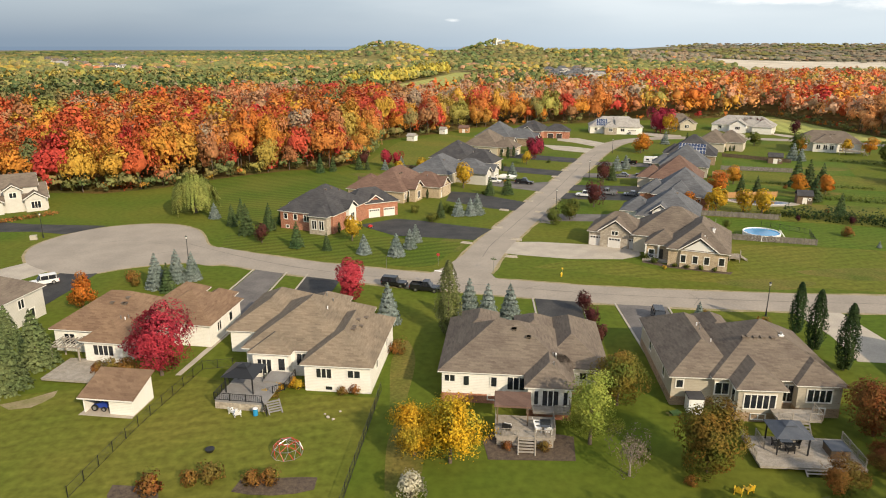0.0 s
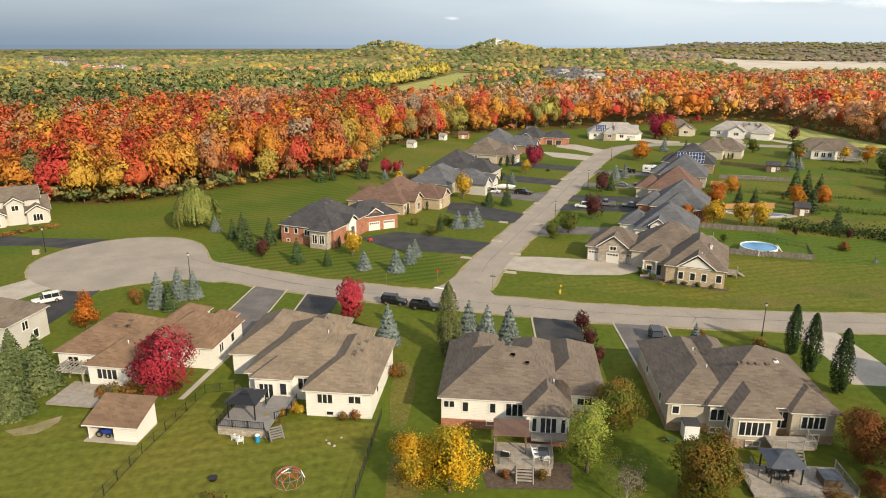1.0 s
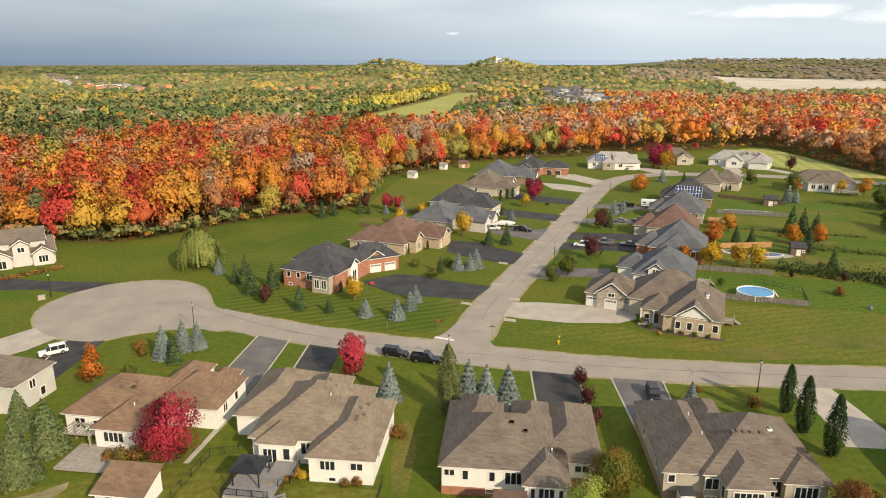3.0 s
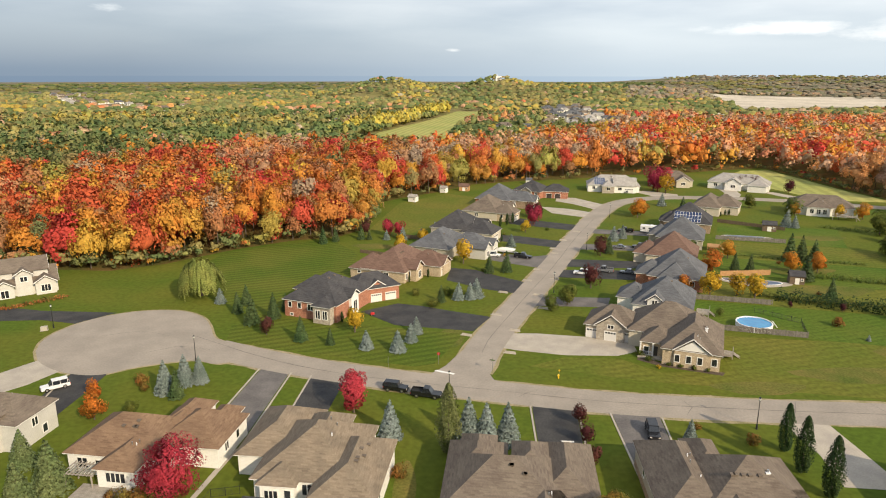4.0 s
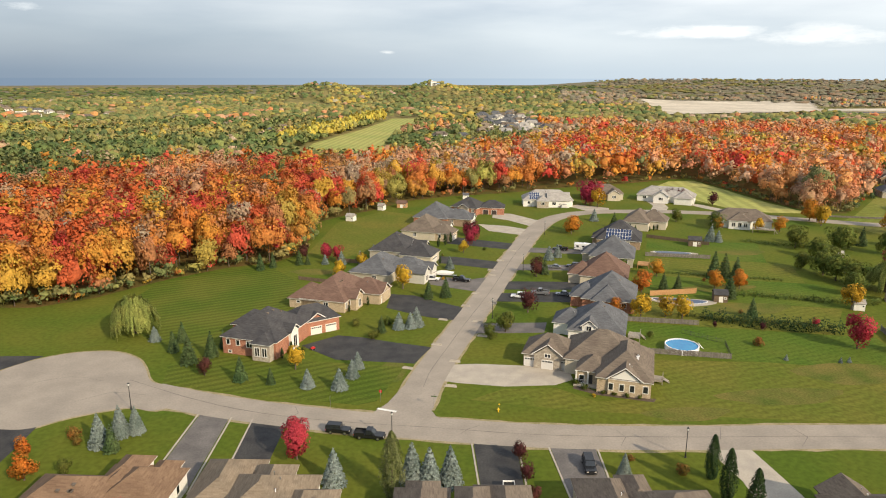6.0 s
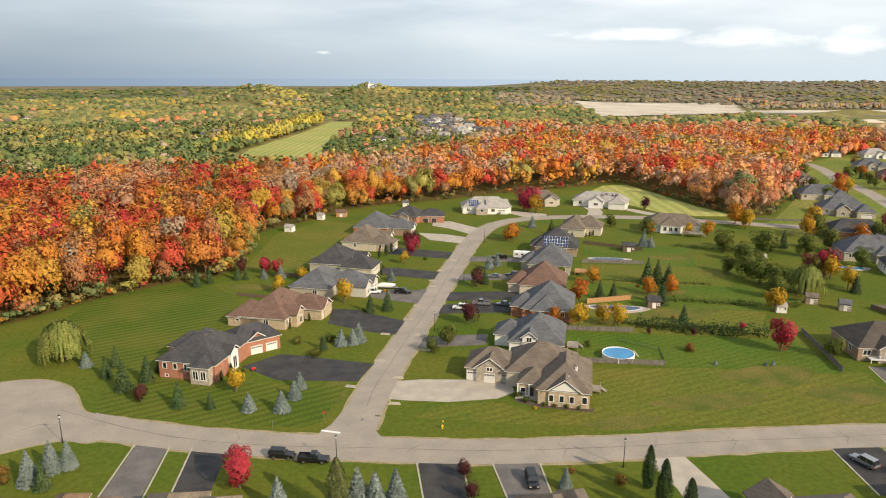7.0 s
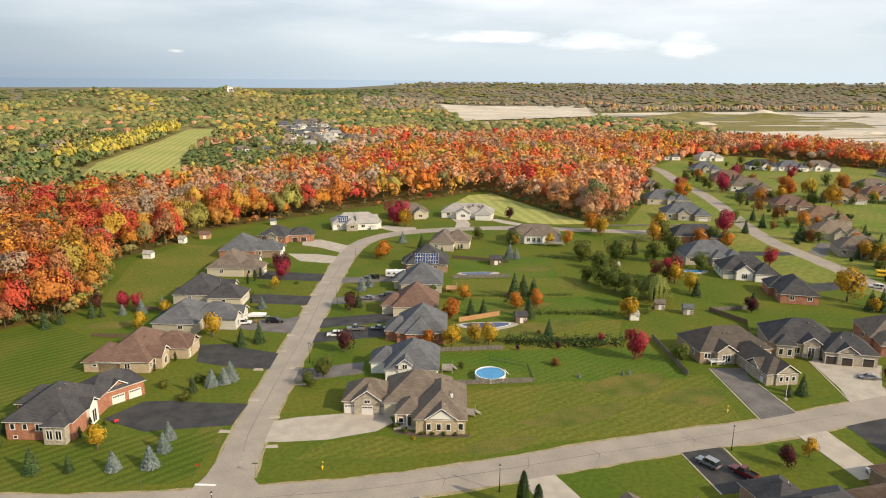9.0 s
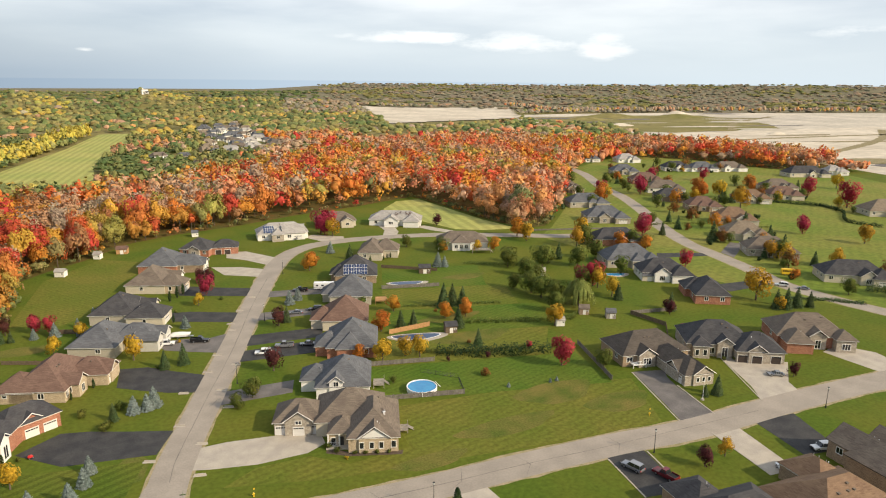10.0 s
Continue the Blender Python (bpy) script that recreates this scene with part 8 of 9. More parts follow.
fence([(-37.5, 59.5), (-36.2, 72.9), (-33.6, 87.8)], 1.3, "chain", "black chain-link fence between back yards")
fence([(-33.6, 87.8), (-29.6, 88.6)], 1.3, "chain", "black chain-link fence beside the house")
fence([(-9.9, 58), (-8.0, 81.7)], 1.3, "chain", "black chain-link fence along a back yard")
fence([(63.6, 156.2), (84.8, 150.3)], 1.5, "board", "weathered grey board fence beside the round pool")
fence([(84.8, 150.3), (88, 160), (80, 168)], 1.2, "chain", "black chain-link fence round the pool lawn")
fence([(66.7, 179.1), (87.3, 173.7)], 1.5, "board", "weathered grey board fence between yards")
fence([(100.6, 248.2), (123.6, 242)], 1.6, "board", "long grey board fence between yards")
fence([(112.7, 278.3), (133, 262.6)], 1.5, "brown", "brown board fence behind a small pool")
fence([(83.7, 200.2), (99.4, 201.5)], 1.8, "cedar", "new honey-coloured cedar fence")
fence([(135.5, 165.9), (126.9, 139.1)], 1.6, "board", "weathered board fence beside a stone bungalow")
fence([(171.3, 180.5), (173.8, 165.5), (160, 150)], 1.7, "brown", "dark brown board fence between yards")
fence([(171.3, 180.5), (190, 176.5)], 1.5, "board", "weathered board fence behind a brick house")
fence([(-29, 227), (-13, 219.4)], 1.3, "brown", "dark post-and-board fence behind the bungalow")
fence([(-15.1, 248.2), (-6.2, 244.4)], 1.6, "brown", "dark board fence beside a bungalow")
fence([(214, 316), (238, 308), (262, 300)], 1.0, "board", "pale picket fence along a lawn")

# ---- pools ----


def round_pool(x, y, r):
    t = thing("swimming_pool", pose(x, y, 0), "round above-ground pool with white wall and blue water", "pool")
    n = 48
    bm = bmesh.new()
    rings = []
    for rad, z in ((r, 0), (r, 1.3), (r + 0.12, 1.3), (r + 0.12, 1.38), (r - 0.14, 1.38), (r - 0.14, 0.3)):
        rings.append([bm.verts.new((rad * math.cos(2 * math.pi * k / n), rad * math.sin(2 * math.pi * k / n), z)) for k in range(n)])
    for a, b in zip(rings, rings[1:]):
        for k in range(n):
            bm.faces.new((a[k], a[(k + 1) % n], b[(k + 1) % n], b[k]))
    bmesh.ops.recalc_face_normals(bm, faces=bm.faces)
    part("pool_wall", bm, WHITE_PLASTIC, t)
    bm = bmesh.new()
    prism(bm, [((r - 0.15) * math.cos(2 * math.pi * k / n), (r - 0.15) * math.sin(2 * math.pi * k / n)) for k in range(n)], 1.0, 1.18)
    part("water", bm, WATER, t, "clear blue pool water")
    for k in range(16):
        a = 2 * math.pi * k / 16
        part("upright", boxes((r - 0.02, r + 0.09, -0.09, 0.09, 0, 1.3)), WHITE_PLASTIC, t).matrix_basis = Matrix.Rotation(a, 4, "Z")
    bm = bmesh.new()
    for s in (-0.3, 0.3):
        rod(bm, (r + 1.5, s, 0), (r + 0.2, s, 1.7), 0.05, n=6)
    for k in range(5):
        rod(bm, (r + 1.5 - 0.26 * k, -0.3, 0.1 + 0.33 * k), (r + 1.5 - 0.26 * k, 0.3, 0.1 + 0.33 * k), 0.05, n=6)
    part("ladder", bm, WHITE_PLASTIC, t)


round_pool(75.2, 157.2, 4.1)


def kidney(x, y, rot, sx, sy, water):
    t = thing("swimming_pool", pose(x, y, 0, 0, 0, rot), "in-ground kidney-shaped pool with a pale concrete surround", "pool")
    pts = [(sx * math.cos(a) * (1 + 0.12 * math.cos(2 * a)), sy * (math.sin(a) + 0.22 * math.cos(2 * a))) for a in np.linspace(0, 2 * math.pi, 36, endpoint=False)]
    bm = bmesh.new()
    prism(bm, [(px * 1.3 + 0.6, py * 1.55 - 0.3) for px, py in pts], -0.02, 0.08)
    part("surround", bm, CONCRETE, t, "pale concrete pool surround")
    bm = bmesh.new()
    prism(bm, [(px * 1.05, py * 1.05) for px, py in pts], 0.0, 0.13)
    part("coping", bm, WHITE_PLASTIC, t)
    bm = bmesh.new()
    prism(bm, pts, 0.0, 0.145)
    part("water", bm, water, t, "dark blue water")


kidney(91, 194.6, -16, 7.2, 2.5, WATER_D)
kidney(113, 251.6, -16, 6.2, 2.3, WATER_D)
kidney(202, 224, -20, 4, 2.0, WATER)

# ---- sheds ----


def shed(x, y, rot, w, d, h, wall, roof, label):
    s = thing("garden_shed", pose(x, y, 0, 0, 0, rot), label, "shed", "garden sheds")
    bm = box(bmesh.new(), 0, w, 0, d, 0, h)
    part("wall", bm, wall, s)
    bm = bmesh.new()
    prof = [(-0.3, h - 0.1), (d / 2, h + d * 0.35), (d + 0.3, h - 0.1), (d + 0.3, h + 0.06), (d / 2, h + d * 0.35 + 0.16), (-0.3, h + 0.06)]
    rows = [[bm.verts.new((e, yy, z)) for yy, z in prof] for e in (-0.2, w + 0.2)]
    for k in range(6):
        bm.faces.new((rows[0][k], rows[0][(k + 1) % 6], rows[1][(k + 1) % 6], rows[1][k]))
    for r in rows:
        bm.faces.new((r[0], r[1], r[4], r[5])), bm.faces.new((r[1], r[2], r[3], r[4]))
    for e in (0.02, w - 0.02):
        bm.faces.new([bm.verts.new(c) for c in ((e, 0, h - 0.02), (e, d, h - 0.02), (e, d / 2, h + d * 0.34))])
    bmesh.ops.recalc_face_normals(bm, faces=bm.faces)
    part("roof", bm, roof, s)
    part("door", boxes((w * 0.35, w * 0.65, -0.05, 0.0, 0.05, 1.9)), TRIM, s)
    add_window(s, Matrix.Translation((w * 0.82, 0, 0)), 0.5, 0.5, 1.2)
    return s


shed(-18, 323, -25, 4.0, 3.2, 2.3, SIDING_W, SH_PALE, "small white garden shed by the wood")
shed(-3, 348.5, -25, 3.2, 3.2, 2.3, SIDING_W, SH_PALE, "small pale shed by the wood")
shed(7, 354, -15, 5, 3.6, 2.4, WOOD_NEW, SH_RED, "red-brown timber shed by the wood")
shed(44.5, 377, -10, 3.2, 3, 2.3, SIDING_W, SH_GREY, "small white shed by the wood")
shed(101, 192.6, -15, 4, 3.4, 2.5, WOOD_BROWN, SH_CHAR, "dark timber pool shed")
shed(154, 188.4, -30, 3.6, 3.0, 2.4, BRICK_B, SH_TAUPE, "small brown garden shed with white windows")
shed(160, 180.6, -30, 3.4, 3.0, 2.4, WOOD_GREY, SH_GREY, "weathered timber garden shed")
shed(124, 262, -20, 5, 3.6, 2.6, WOOD_BROWN, SH_CHAR, "dark open pool pavilion")
shed(139, 182, -20, 3.0, 2.6, 2.2, SIDING_W, SH_PALE, "small white play house under a golden tree")
shed(205.6, 211, -28, 6, 4, 2.4, SIDING_C, SH_GREY, "beige garden shed behind a bungalow")
shed(170, 237, -25, 3, 3, 2.3, SIDING_C, SH_PALE, "small pale shed among trees")
shed(172.6, 156.6, -30, 4, 3.4, 2.4, WOOD_BROWN, SH_BROWN, "brown gazebo shed behind a bungalow")


def lean_to(x, y, rot):
    """The open-fronted white shed with a brown single-pitch roof."""
    s = thing("garden_shed", pose(x, y, 0, 0, 0, rot), "white open-fronted shed with a brown single-slope roof", "shed")
    w, d, zf, zb = 6.5, 4.6, 2.3, 3.6
    for nm, x0, x1, y0, y1 in (("end_wall", 0, 0.15, 0, d), ("end_wall", w - 0.15, w, 0, d), ("middle_wall", 3.4, 3.55, 0, d)):
        bm = bmesh.new()
        vs = [bm.verts.new(c) for c in ((x0, y0, 0), (x0, y1, 0), (x0, y1, zb), (x0, y0, zf), (x1, y0, 0), (x1, y1, 0), (x1, y1, zb), (x1, y0, zf))]
        for q in ((0, 1, 2, 3), (7, 6, 5, 4), (0, 4, 5, 1), (1, 5, 6, 2), (2, 6, 7, 3), (3, 7, 4, 0)):
            bm.faces.new([vs[k] for k in q])
        bmesh.ops.recalc_face_normals(bm, faces=bm.faces)
        part(nm, bm, SIDING_W, s)
    part("back_wall", boxes((0.16, w - 0.16, d - 0.15, d - 0.002, 0, zb - 0.02)), SIDING_W, s)
    part("front_wall", boxes((3.56, w - 0.16, 0.004, 0.15, 0, zf)), SIDING_W, s)
    part("floor", boxes((-0.4, w + 0.1, -0.6, d - 0.16, -0.03, 0.07)), CONCRETE, s)
    bm = bmesh.new()
    vs = [bm.verts.new(c) for c in ((-0.4, -0.5, zf - 0.12), (w + 0.4, -0.5, zf - 0.12), (w + 0.4, d + 0.3, zb + 0.1), (-0.4, d + 0.3, zb + 0.1), (-0.4, -0.5, zf + 0.05), (w + 0.4, -0.5, zf + 0.05), (w + 0.4, d + 0.3, zb + 0.27), (-0.4, d + 0.3, zb + 0.27))]
    for q in ((0, 3, 2, 1), (4, 5, 6, 7), (0, 1, 5, 4), (1, 2, 6, 5), (2, 3, 7, 6), (3, 0, 4, 7)):
        bm.faces.new([vs[k] for k in q])
    part("roof", bm, SH_BROWN, s)
    part("fascia", boxes((-0.4, w + 0.4, -0.53, -0.503, zf - 0.16, zf + 0.02)), TRIM, s)
    t = thing("garden_tractor", s.matrix_world @ pose(1.7, 1.0, 0.07), "blue garden tractor under a shed roof", "tractor")
    part("body", shell(bmesh.new(), [(-0.9, 0.4), (0.9, 0.4), (0.9, 0.9), (0.2, 1.0), (-0.9, 0.75)], 0.42, 0.05, 0.05), BLUE_PAINT, t)
    part("seat", boxes((-0.6, -0.2, -0.22, 0.22, 0.75, 1.15)), BLACK_METAL, t)
    for xx, rr in ((-0.6, 0.42), (0.6, 0.3)):
        for sg in (-1, 1):
            wheel_parts(t, xx, sg * 0.5, rr, 0.2)


lean_to(-44.2, 76.0, -7)

# ---- decks and yard furniture ----


def railing(parent, a, b, z, mat, h=1.0, step=0.24):
    """A railing from a to b at deck height z: posts, two rails and its balusters."""
    a, b = Vector((*a, z)), Vector((*b, z))
    n = max(1, round((b - a).length / 2))
    for k in range(n + 1):
        p = a.lerp(b, k / n)
        part("rail_post", boxes((p.x - 0.05, p.x + 0.05, p.y - 0.05, p.y + 0.05, z, z + h + 0.06)), mat, parent)
    for zz in (0.12, h):
        part("rail", rod(bmesh.new(), a + Vector((0, 0, zz)), b + Vector((0, 0, zz)), 0.04, n=5), mat, parent)
    m = max(2, int((b - a).length / step))
    for k in range(1, m):
        p = a.lerp(b, k / m)
        part("baluster", rod(bmesh.new(), p + Vector((0, 0, 0.1)), p + Vector((0, 0, h)), 0.024, n=4), mat, parent)


def stairs(parent, x, y, rot, w, z, mat, n=5):
    for k in range(n):
        bm = box(bmesh.new(), -w / 2, w / 2, -0.28 * (k + 1), -0.28 * k + 0.03, z - z / n * (k + 1) - 0.06, z - z / n * (k + 1) + 0.0, pose(x, y, 0, 0, 0, rot))
        part("tread", bm, mat, parent)
    for s in (-1, 1):
        p, q = pose(x, y, 0, 0, 0, rot) @ Vector((s * w / 2, 0, z - 0.12)), pose(x, y, 0, 0, 0, rot) @ Vector((s * w / 2, -0.28 * n, 0.0))
        part("stringer", rod(bmesh.new(), p, q, 0.09, n=4), mat, parent)


def planks(parent, x0, x1, y0, y1, z, mat, w=0.3):
    """A deck floor plank by plank on a dark joist frame."""
    n = max(1, int((y1 - y0) / w))
    me = bpy.data.meshes.new("plank")
    bm = boxes((0, x1 - x0, 0, (y1 - y0) / n - 0.025, -0.05, 0))
    bm.to_mesh(me), bm.free()
    me.materials.append(mat)
    for k in range(n):
        ob = new("plank", me)
        ob.parent = parent
        ob.matrix_basis = Matrix.Translation((x0, y0 + k * (y1 - y0) / n, z + 0.004 * (k % 3)))
    part("joist_frame", boxes((x0 + 0.05, x1 - 0.05, y0 + 0.05, y1 - 0.05, z - 0.3, z - 0.055)), mat, parent)


def gazebo(x, y, rot, w, d, h, roof, label, metal=BLACK_METAL, z0=0.0, flat=False):
    g = thing("gazebo", pose(x, y, z0, 0, 0, rot), label, "gazebo")
    for px in (0.1, w - 0.1):
        for py in (0.1, d - 0.1):
            part("post", boxes((px - 0.07, px + 0.07, py - 0.07, py + 0.07, 0, h)), metal, g)
    part("beam", boxes((0, w, 0.04, 0.16, h - 0.18, h)), metal, g), part("beam", boxes((0, w, d - 0.16, d - 0.04, h - 0.18, h)), metal, g)
    bm = bmesh.new()
    def pyramid(s0, z0_, s1, z1_):
        c = Vector((w / 2, d / 2, 0))
        lo = [bm.verts.new((c.x + sx * (w / 2 + 0.3) * s0, c.y + sy * (d / 2 + 0.3) * s0, z0_)) for sx, sy in ((-1, -1), (1, -1), (1, 1), (-1, 1))]
        hi = [bm.verts.new((c.x + sx * (w / 2 + 0.3) * s1, c.y + sy * (d / 2 + 0.3) * s1, z1_)) for sx, sy in ((-1, -1), (1, -1), (1, 1), (-1, 1))]
        for k in range(4):
            bm.faces.new((lo[k], lo[(k + 1) % 4], hi[(k + 1) % 4], hi[k]))
        bm.faces.new(hi), bm.faces.new(lo[::-1])
    if flat:
        pyramid(1.0, h, 0.98, h + 0.2)
    else:
        pyramid(1.0, h, 0.3, h + 0.75)
        pyramid(0.34, h + 0.82, 0.04, h + 1.1)
    part("canopy", bm, roof, g)
    return g


def chair(x, y, rot, mat, label, z=0.0):
    c = thing("adirondack_chair", pose(x, y, z, 0, 0, rot), label, "chair", "garden chairs")
    part("seat", boxes((-0.32, 0.32, -0.35, 0.3, 0.32, 0.37)), mat, c)
    for k in range(5):
        part("back_slat", box(bmesh.new(), -0.3 + k * 0.125, -0.2 + k * 0.125, 0, 0.03, 0, 0.75 + 0.1 * (2 - abs(k - 2)), pose(0, 0.27, 0.32, -18)), mat, c)
    for s in (-1, 1):
        part("armrest", boxes((s * 0.38 - 0.07, s * 0.38 + 0.07, -0.4, 0.35, 0.58, 0.62)), mat, c)
        part("leg", boxes((s * 0.36 - 0.03, s * 0.36 + 0.03, -0.38, -0.28, 0, 0.58)), mat, c)
        part("leg", boxes((s * 0.36 - 0.03, s * 0.36 + 0.03, 0.2, 0.32, 0, 0.58)), mat, c)


# first yard: low timber deck, pergola
d1 = thing("deck", pose(-54.2, 84.0, 0, 0, 0, -7), "low weathered timber deck behind the bungalow", "deck")
planks(d1, 0, 7.6, 0, 6.4, 0.5, WOOD_GREY)
pg = thing("pergola", pose(-55.6, 89.6, 0, 0, 0, -7), "grey timber pergola over the back steps", "pergola")
for px in (0, 4.2):
    for py in (0, 2.8):
        part("post", boxes((px - 0.09, px + 0.09, py - 0.09, py + 0.09, 0, 2.6)), WOOD_GREY, pg)
for k in range(9):
    part("slat", boxes((-0.3 + k * 0.58, -0.18 + k * 0.58, -0.4, 3.2, 2.68, 2.8)), WOOD_GREY, pg)
for py in (0, 2.8):
    part("beam", boxes((-0.4, 4.6, py - 0.07, py + 0.07, 2.52, 2.68)), WOOD_GREY, pg)
patch("dirt_patch", [(-56, 77.8), (-53, 79.4), (-50.6, 81.6), (-50.2, 80), (-51.6, 77.2), (-54, 76.6)], 0.02, DIRT, "bare sandy patch in the lawn", rounded=True)
patch("garden_path", [(-36.8, 86), (-36, 86), (-33.4, 101), (-34.4, 101)], 0.03, CONCRETE, "pale garden path beside the house")
# second yard: grey deck with gazebo, climbing dome
d2 = thing("deck", pose(-28.4, 77.2, 0, 0, 0, -8), "painted grey raised deck with black railings", "deck")
planks(d2, 0, 6.6, 0, 6.6, 1.2, GREY_DECK)
planks(d2, 4.2, 7.8, 5.2, 8.0, 1.5, GREY_DECK)
part("skirt", boxes((0.02, 6.6, 0.02, 0.07, 0, 0.9)), STONE, d2, "stone skirting under the deck")
for a, b in (((0, 0), (6.2, 0)), ((0, 0), (0, 6.4)), ((7.8, 3.6), (7.8, 7.6)), ((6.6, 2.6), (7.8, 3.6))):
    railing(d2, a, b, 1.2, BLACK_METAL)
stairs(d2, 7.1, 1.2, 35, 1.6, 1.2, GREY_DECK, 6)
railing(d2, (6.2, 0.2), (7.4, -1.4), 0.3, BLACK_METAL)
gazebo(-27.6, 79.0, -8, 3.8, 3.8, 2.3, BLACK_METAL, "black metal gazebo standing on the grey deck", z0=1.2)
chair(-25.8, 75.9, 150, WHITE_PLASTIC, "white plastic garden chair on the lawn"), chair(-25.0, 75.3, 200, WHITE_PLASTIC, "white plastic garden chair on the lawn")
t_ = thing("rain_barrel", pose(-22.9, 75.6, 0), "blue plastic barrel beside the deck", "barrel")
part("body", rod(bmesh.new(), (0, 0, 0), (0, 0, 0.9), 0.32, 0.3, 12), WATER, t_), part("lid", rod(bmesh.new(), (0, 0, 0.9), (0, 0, 0.96), 0.33, 0.3, 12), WHITE_PLASTIC, t_)


def dome(x, y, r):
    t = thing("climbing_dome", pose(x, y, 0), "red and grey metal climbing dome on the lawn", "climbing frame")
    rows = [[Vector((0, 0, r * 0.95))]]
    for ring, (el, n) in enumerate(((58, 5), (32, 10), (0, 10))):
        rows.append([Vector((r * math.cos(radians(el)) * math.cos(2 * math.pi * (k + 0.5 * (ring == 2)) / n), r * math.cos(radians(el)) * math.sin(2 * math.pi * (k + 0.5 * (ring == 2)) / n), r * 0.95 * math.sin(radians(el)))) for k in range(n)])
    def bar(a, b, mat):
        part("bar", rod(bmesh.new(), a, b, 0.035, n=5), mat, t)
    for k in range(5):
        bar(rows[0][0], rows[1][k], STEEL), bar(rows[1][k], rows[1][(k + 1) % 5], RED_PAINT)
        for j in (2 * k - 1, 2 * k, 2 * k + 1):
            bar(rows[1][k], rows[2][j % 10], RED_PAINT if j % 2 else STEEL)
    for k in range(10):
        bar(rows[2][k], rows[2][(k + 1) % 10], STEEL), bar(rows[3][k], rows[3][(k + 1) % 10], STEEL)
        bar(rows[2][k], rows[3][k], RED_PAINT), bar(rows[2][k], rows[3][(k - 1) % 10], STEEL)


dome(-17.2, 67.6, 1.75)
t_ = thing("fire_pit", pose(-25.9, 67.7, 0), "dark round metal fire pit on the lawn", "fire pit")
part("bowl", rod(bmesh.new(), (0, 0, 0.02), (0, 0, 0.4), 0.35, 0.55, 14), BLACK_METAL, t_)
for x, y, s in ((-13.9, 75, 0.3), (-13.2, 74.6, 0.25), (-12.6, 76.4, 0.2), (-14.4, 75.8, 0.2)):
    bm = bmesh.new()
    bmesh.ops.create_icosphere(bm, subdivisions=2, radius=s)
    for v in bm.verts:
        v.co *= 0.8 + 0.3 * noise.noise(v.co * 3 + Vector((x, y, 0)))
        v.co.z *= 0.7
    ob = part("garden_stone", bm, CONCRETE)
    ob.location = (x, y, s * 0.4)
    tagged(ob, "pale rounded garden stone on the lawn", "stone", "pale garden stones")
patch("garden_bed", [(-21, 62.6), (-13, 63), (-13, 61), (-17, 60), (-21.4, 60.6)], 0.04, MULCH, "mulched garden bed across the lawn", rounded=True)
patch("garden_bed", [(-34, 61.6), (-29, 61), (-28, 58.5), (-33, 58.5)], 0.04, MULCH, "mulched garden bed by the fence", rounded=True)
patch("garden_bed", [(4.8, 70), (5.2, 66.4), (14.8, 66.2), (15.4, 71), (12, 72), (6, 72)], 0.04, MULCH, "dark mulch bed round the deck")
patch("garden_bed", [(41.5, 137.6), (46, 134), (57, 129.6), (58, 131), (46.6, 135.4), (43, 140)], 0.04, MULCH, "mulch bed along the stone front")
# third yard: two-level deck with steps and shelter
d3 = thing("deck", pose(5.9, 69.2, 0, 0, 0, -5), "two-level weathered white-grey deck with front steps", "deck")
planks(d3, 0.2, 7.0, 0, 4.6, 1.3, WOOD_GREY)
planks(d3, 4.6, 9.0, 4.6, 7.2, 1.9, WOOD_GREY)
for a, b, z in (((0.2, 0.6), (0.2, 4.4), 1.3), ((0.2, 0.6), (0.9, 0), 1.3), ((0.9, 0), (2.8, 0), 1.3), ((4.7, 0), (6.4, 0), 1.3), ((6.4, 0), (7.0, 0.6), 1.3), ((7.0, 0.6), (7.0, 4.6), 1.3), ((9.0, 4.8), (9.0, 7.0), 1.9), ((7.2, 4.6), (9.0, 4.8), 1.9)):
    railing(d3, a, b, z, WOOD_GREY, 0.95, 0.16)
stairs(d3, 3.75, 0, 0, 1.9, 1.3, WOOD_GREY, 6)
part("lower_skirt", boxes((0.4, 2.7, 0.06, 0.1, 0, 1.0)), WOOD_GREY, d3), part("lower_skirt", boxes((4.9, 6.8, 0.06, 0.1, 0, 1.0)), WOOD_GREY, d3)
gazebo(6.4, 71.4, -5, 3.7, 3.0, 2.5, SH_RED, "brown-roofed shelter over the lower deck", WOOD_BROWN, 1.3, True)
t_ = thing("sofa", pose(7.6, 70.6, 1.31, 0, 0, 160), "dark wicker patio armchair with white cushions", "chair")
part("seat", boxes((-0.5, 0.5, -0.4, 0.4, 0.1, 0.42)), BLACK_METAL, t_), part("backrest", boxes((-0.5, 0.5, 0.3, 0.45, 0.42, 0.85)), BLACK_METAL, t_), part("cushion", boxes((-0.45, 0.45, -0.35, 0.28, 0.425, 0.54)), WHITE_PLASTIC, t_)
t_ = thing("patio_table", pose(12.0, 70.6, 1.31, 0, 0, -5), "glass patio table on a deck", "table")
part("tabletop", boxes((-0.6, 0.6, -0.9, 0.9, 0.7, 0.74)), GLASS, t_)
for sx in (-1, 1):
    for sy in (-1, 1):
        part("leg", rod(bmesh.new(), (sx * 0.5, sy * 0.8, 0), (sx * 0.5, sy * 0.8, 0.7), 0.03, n=5), WHITE_PLASTIC, t_)
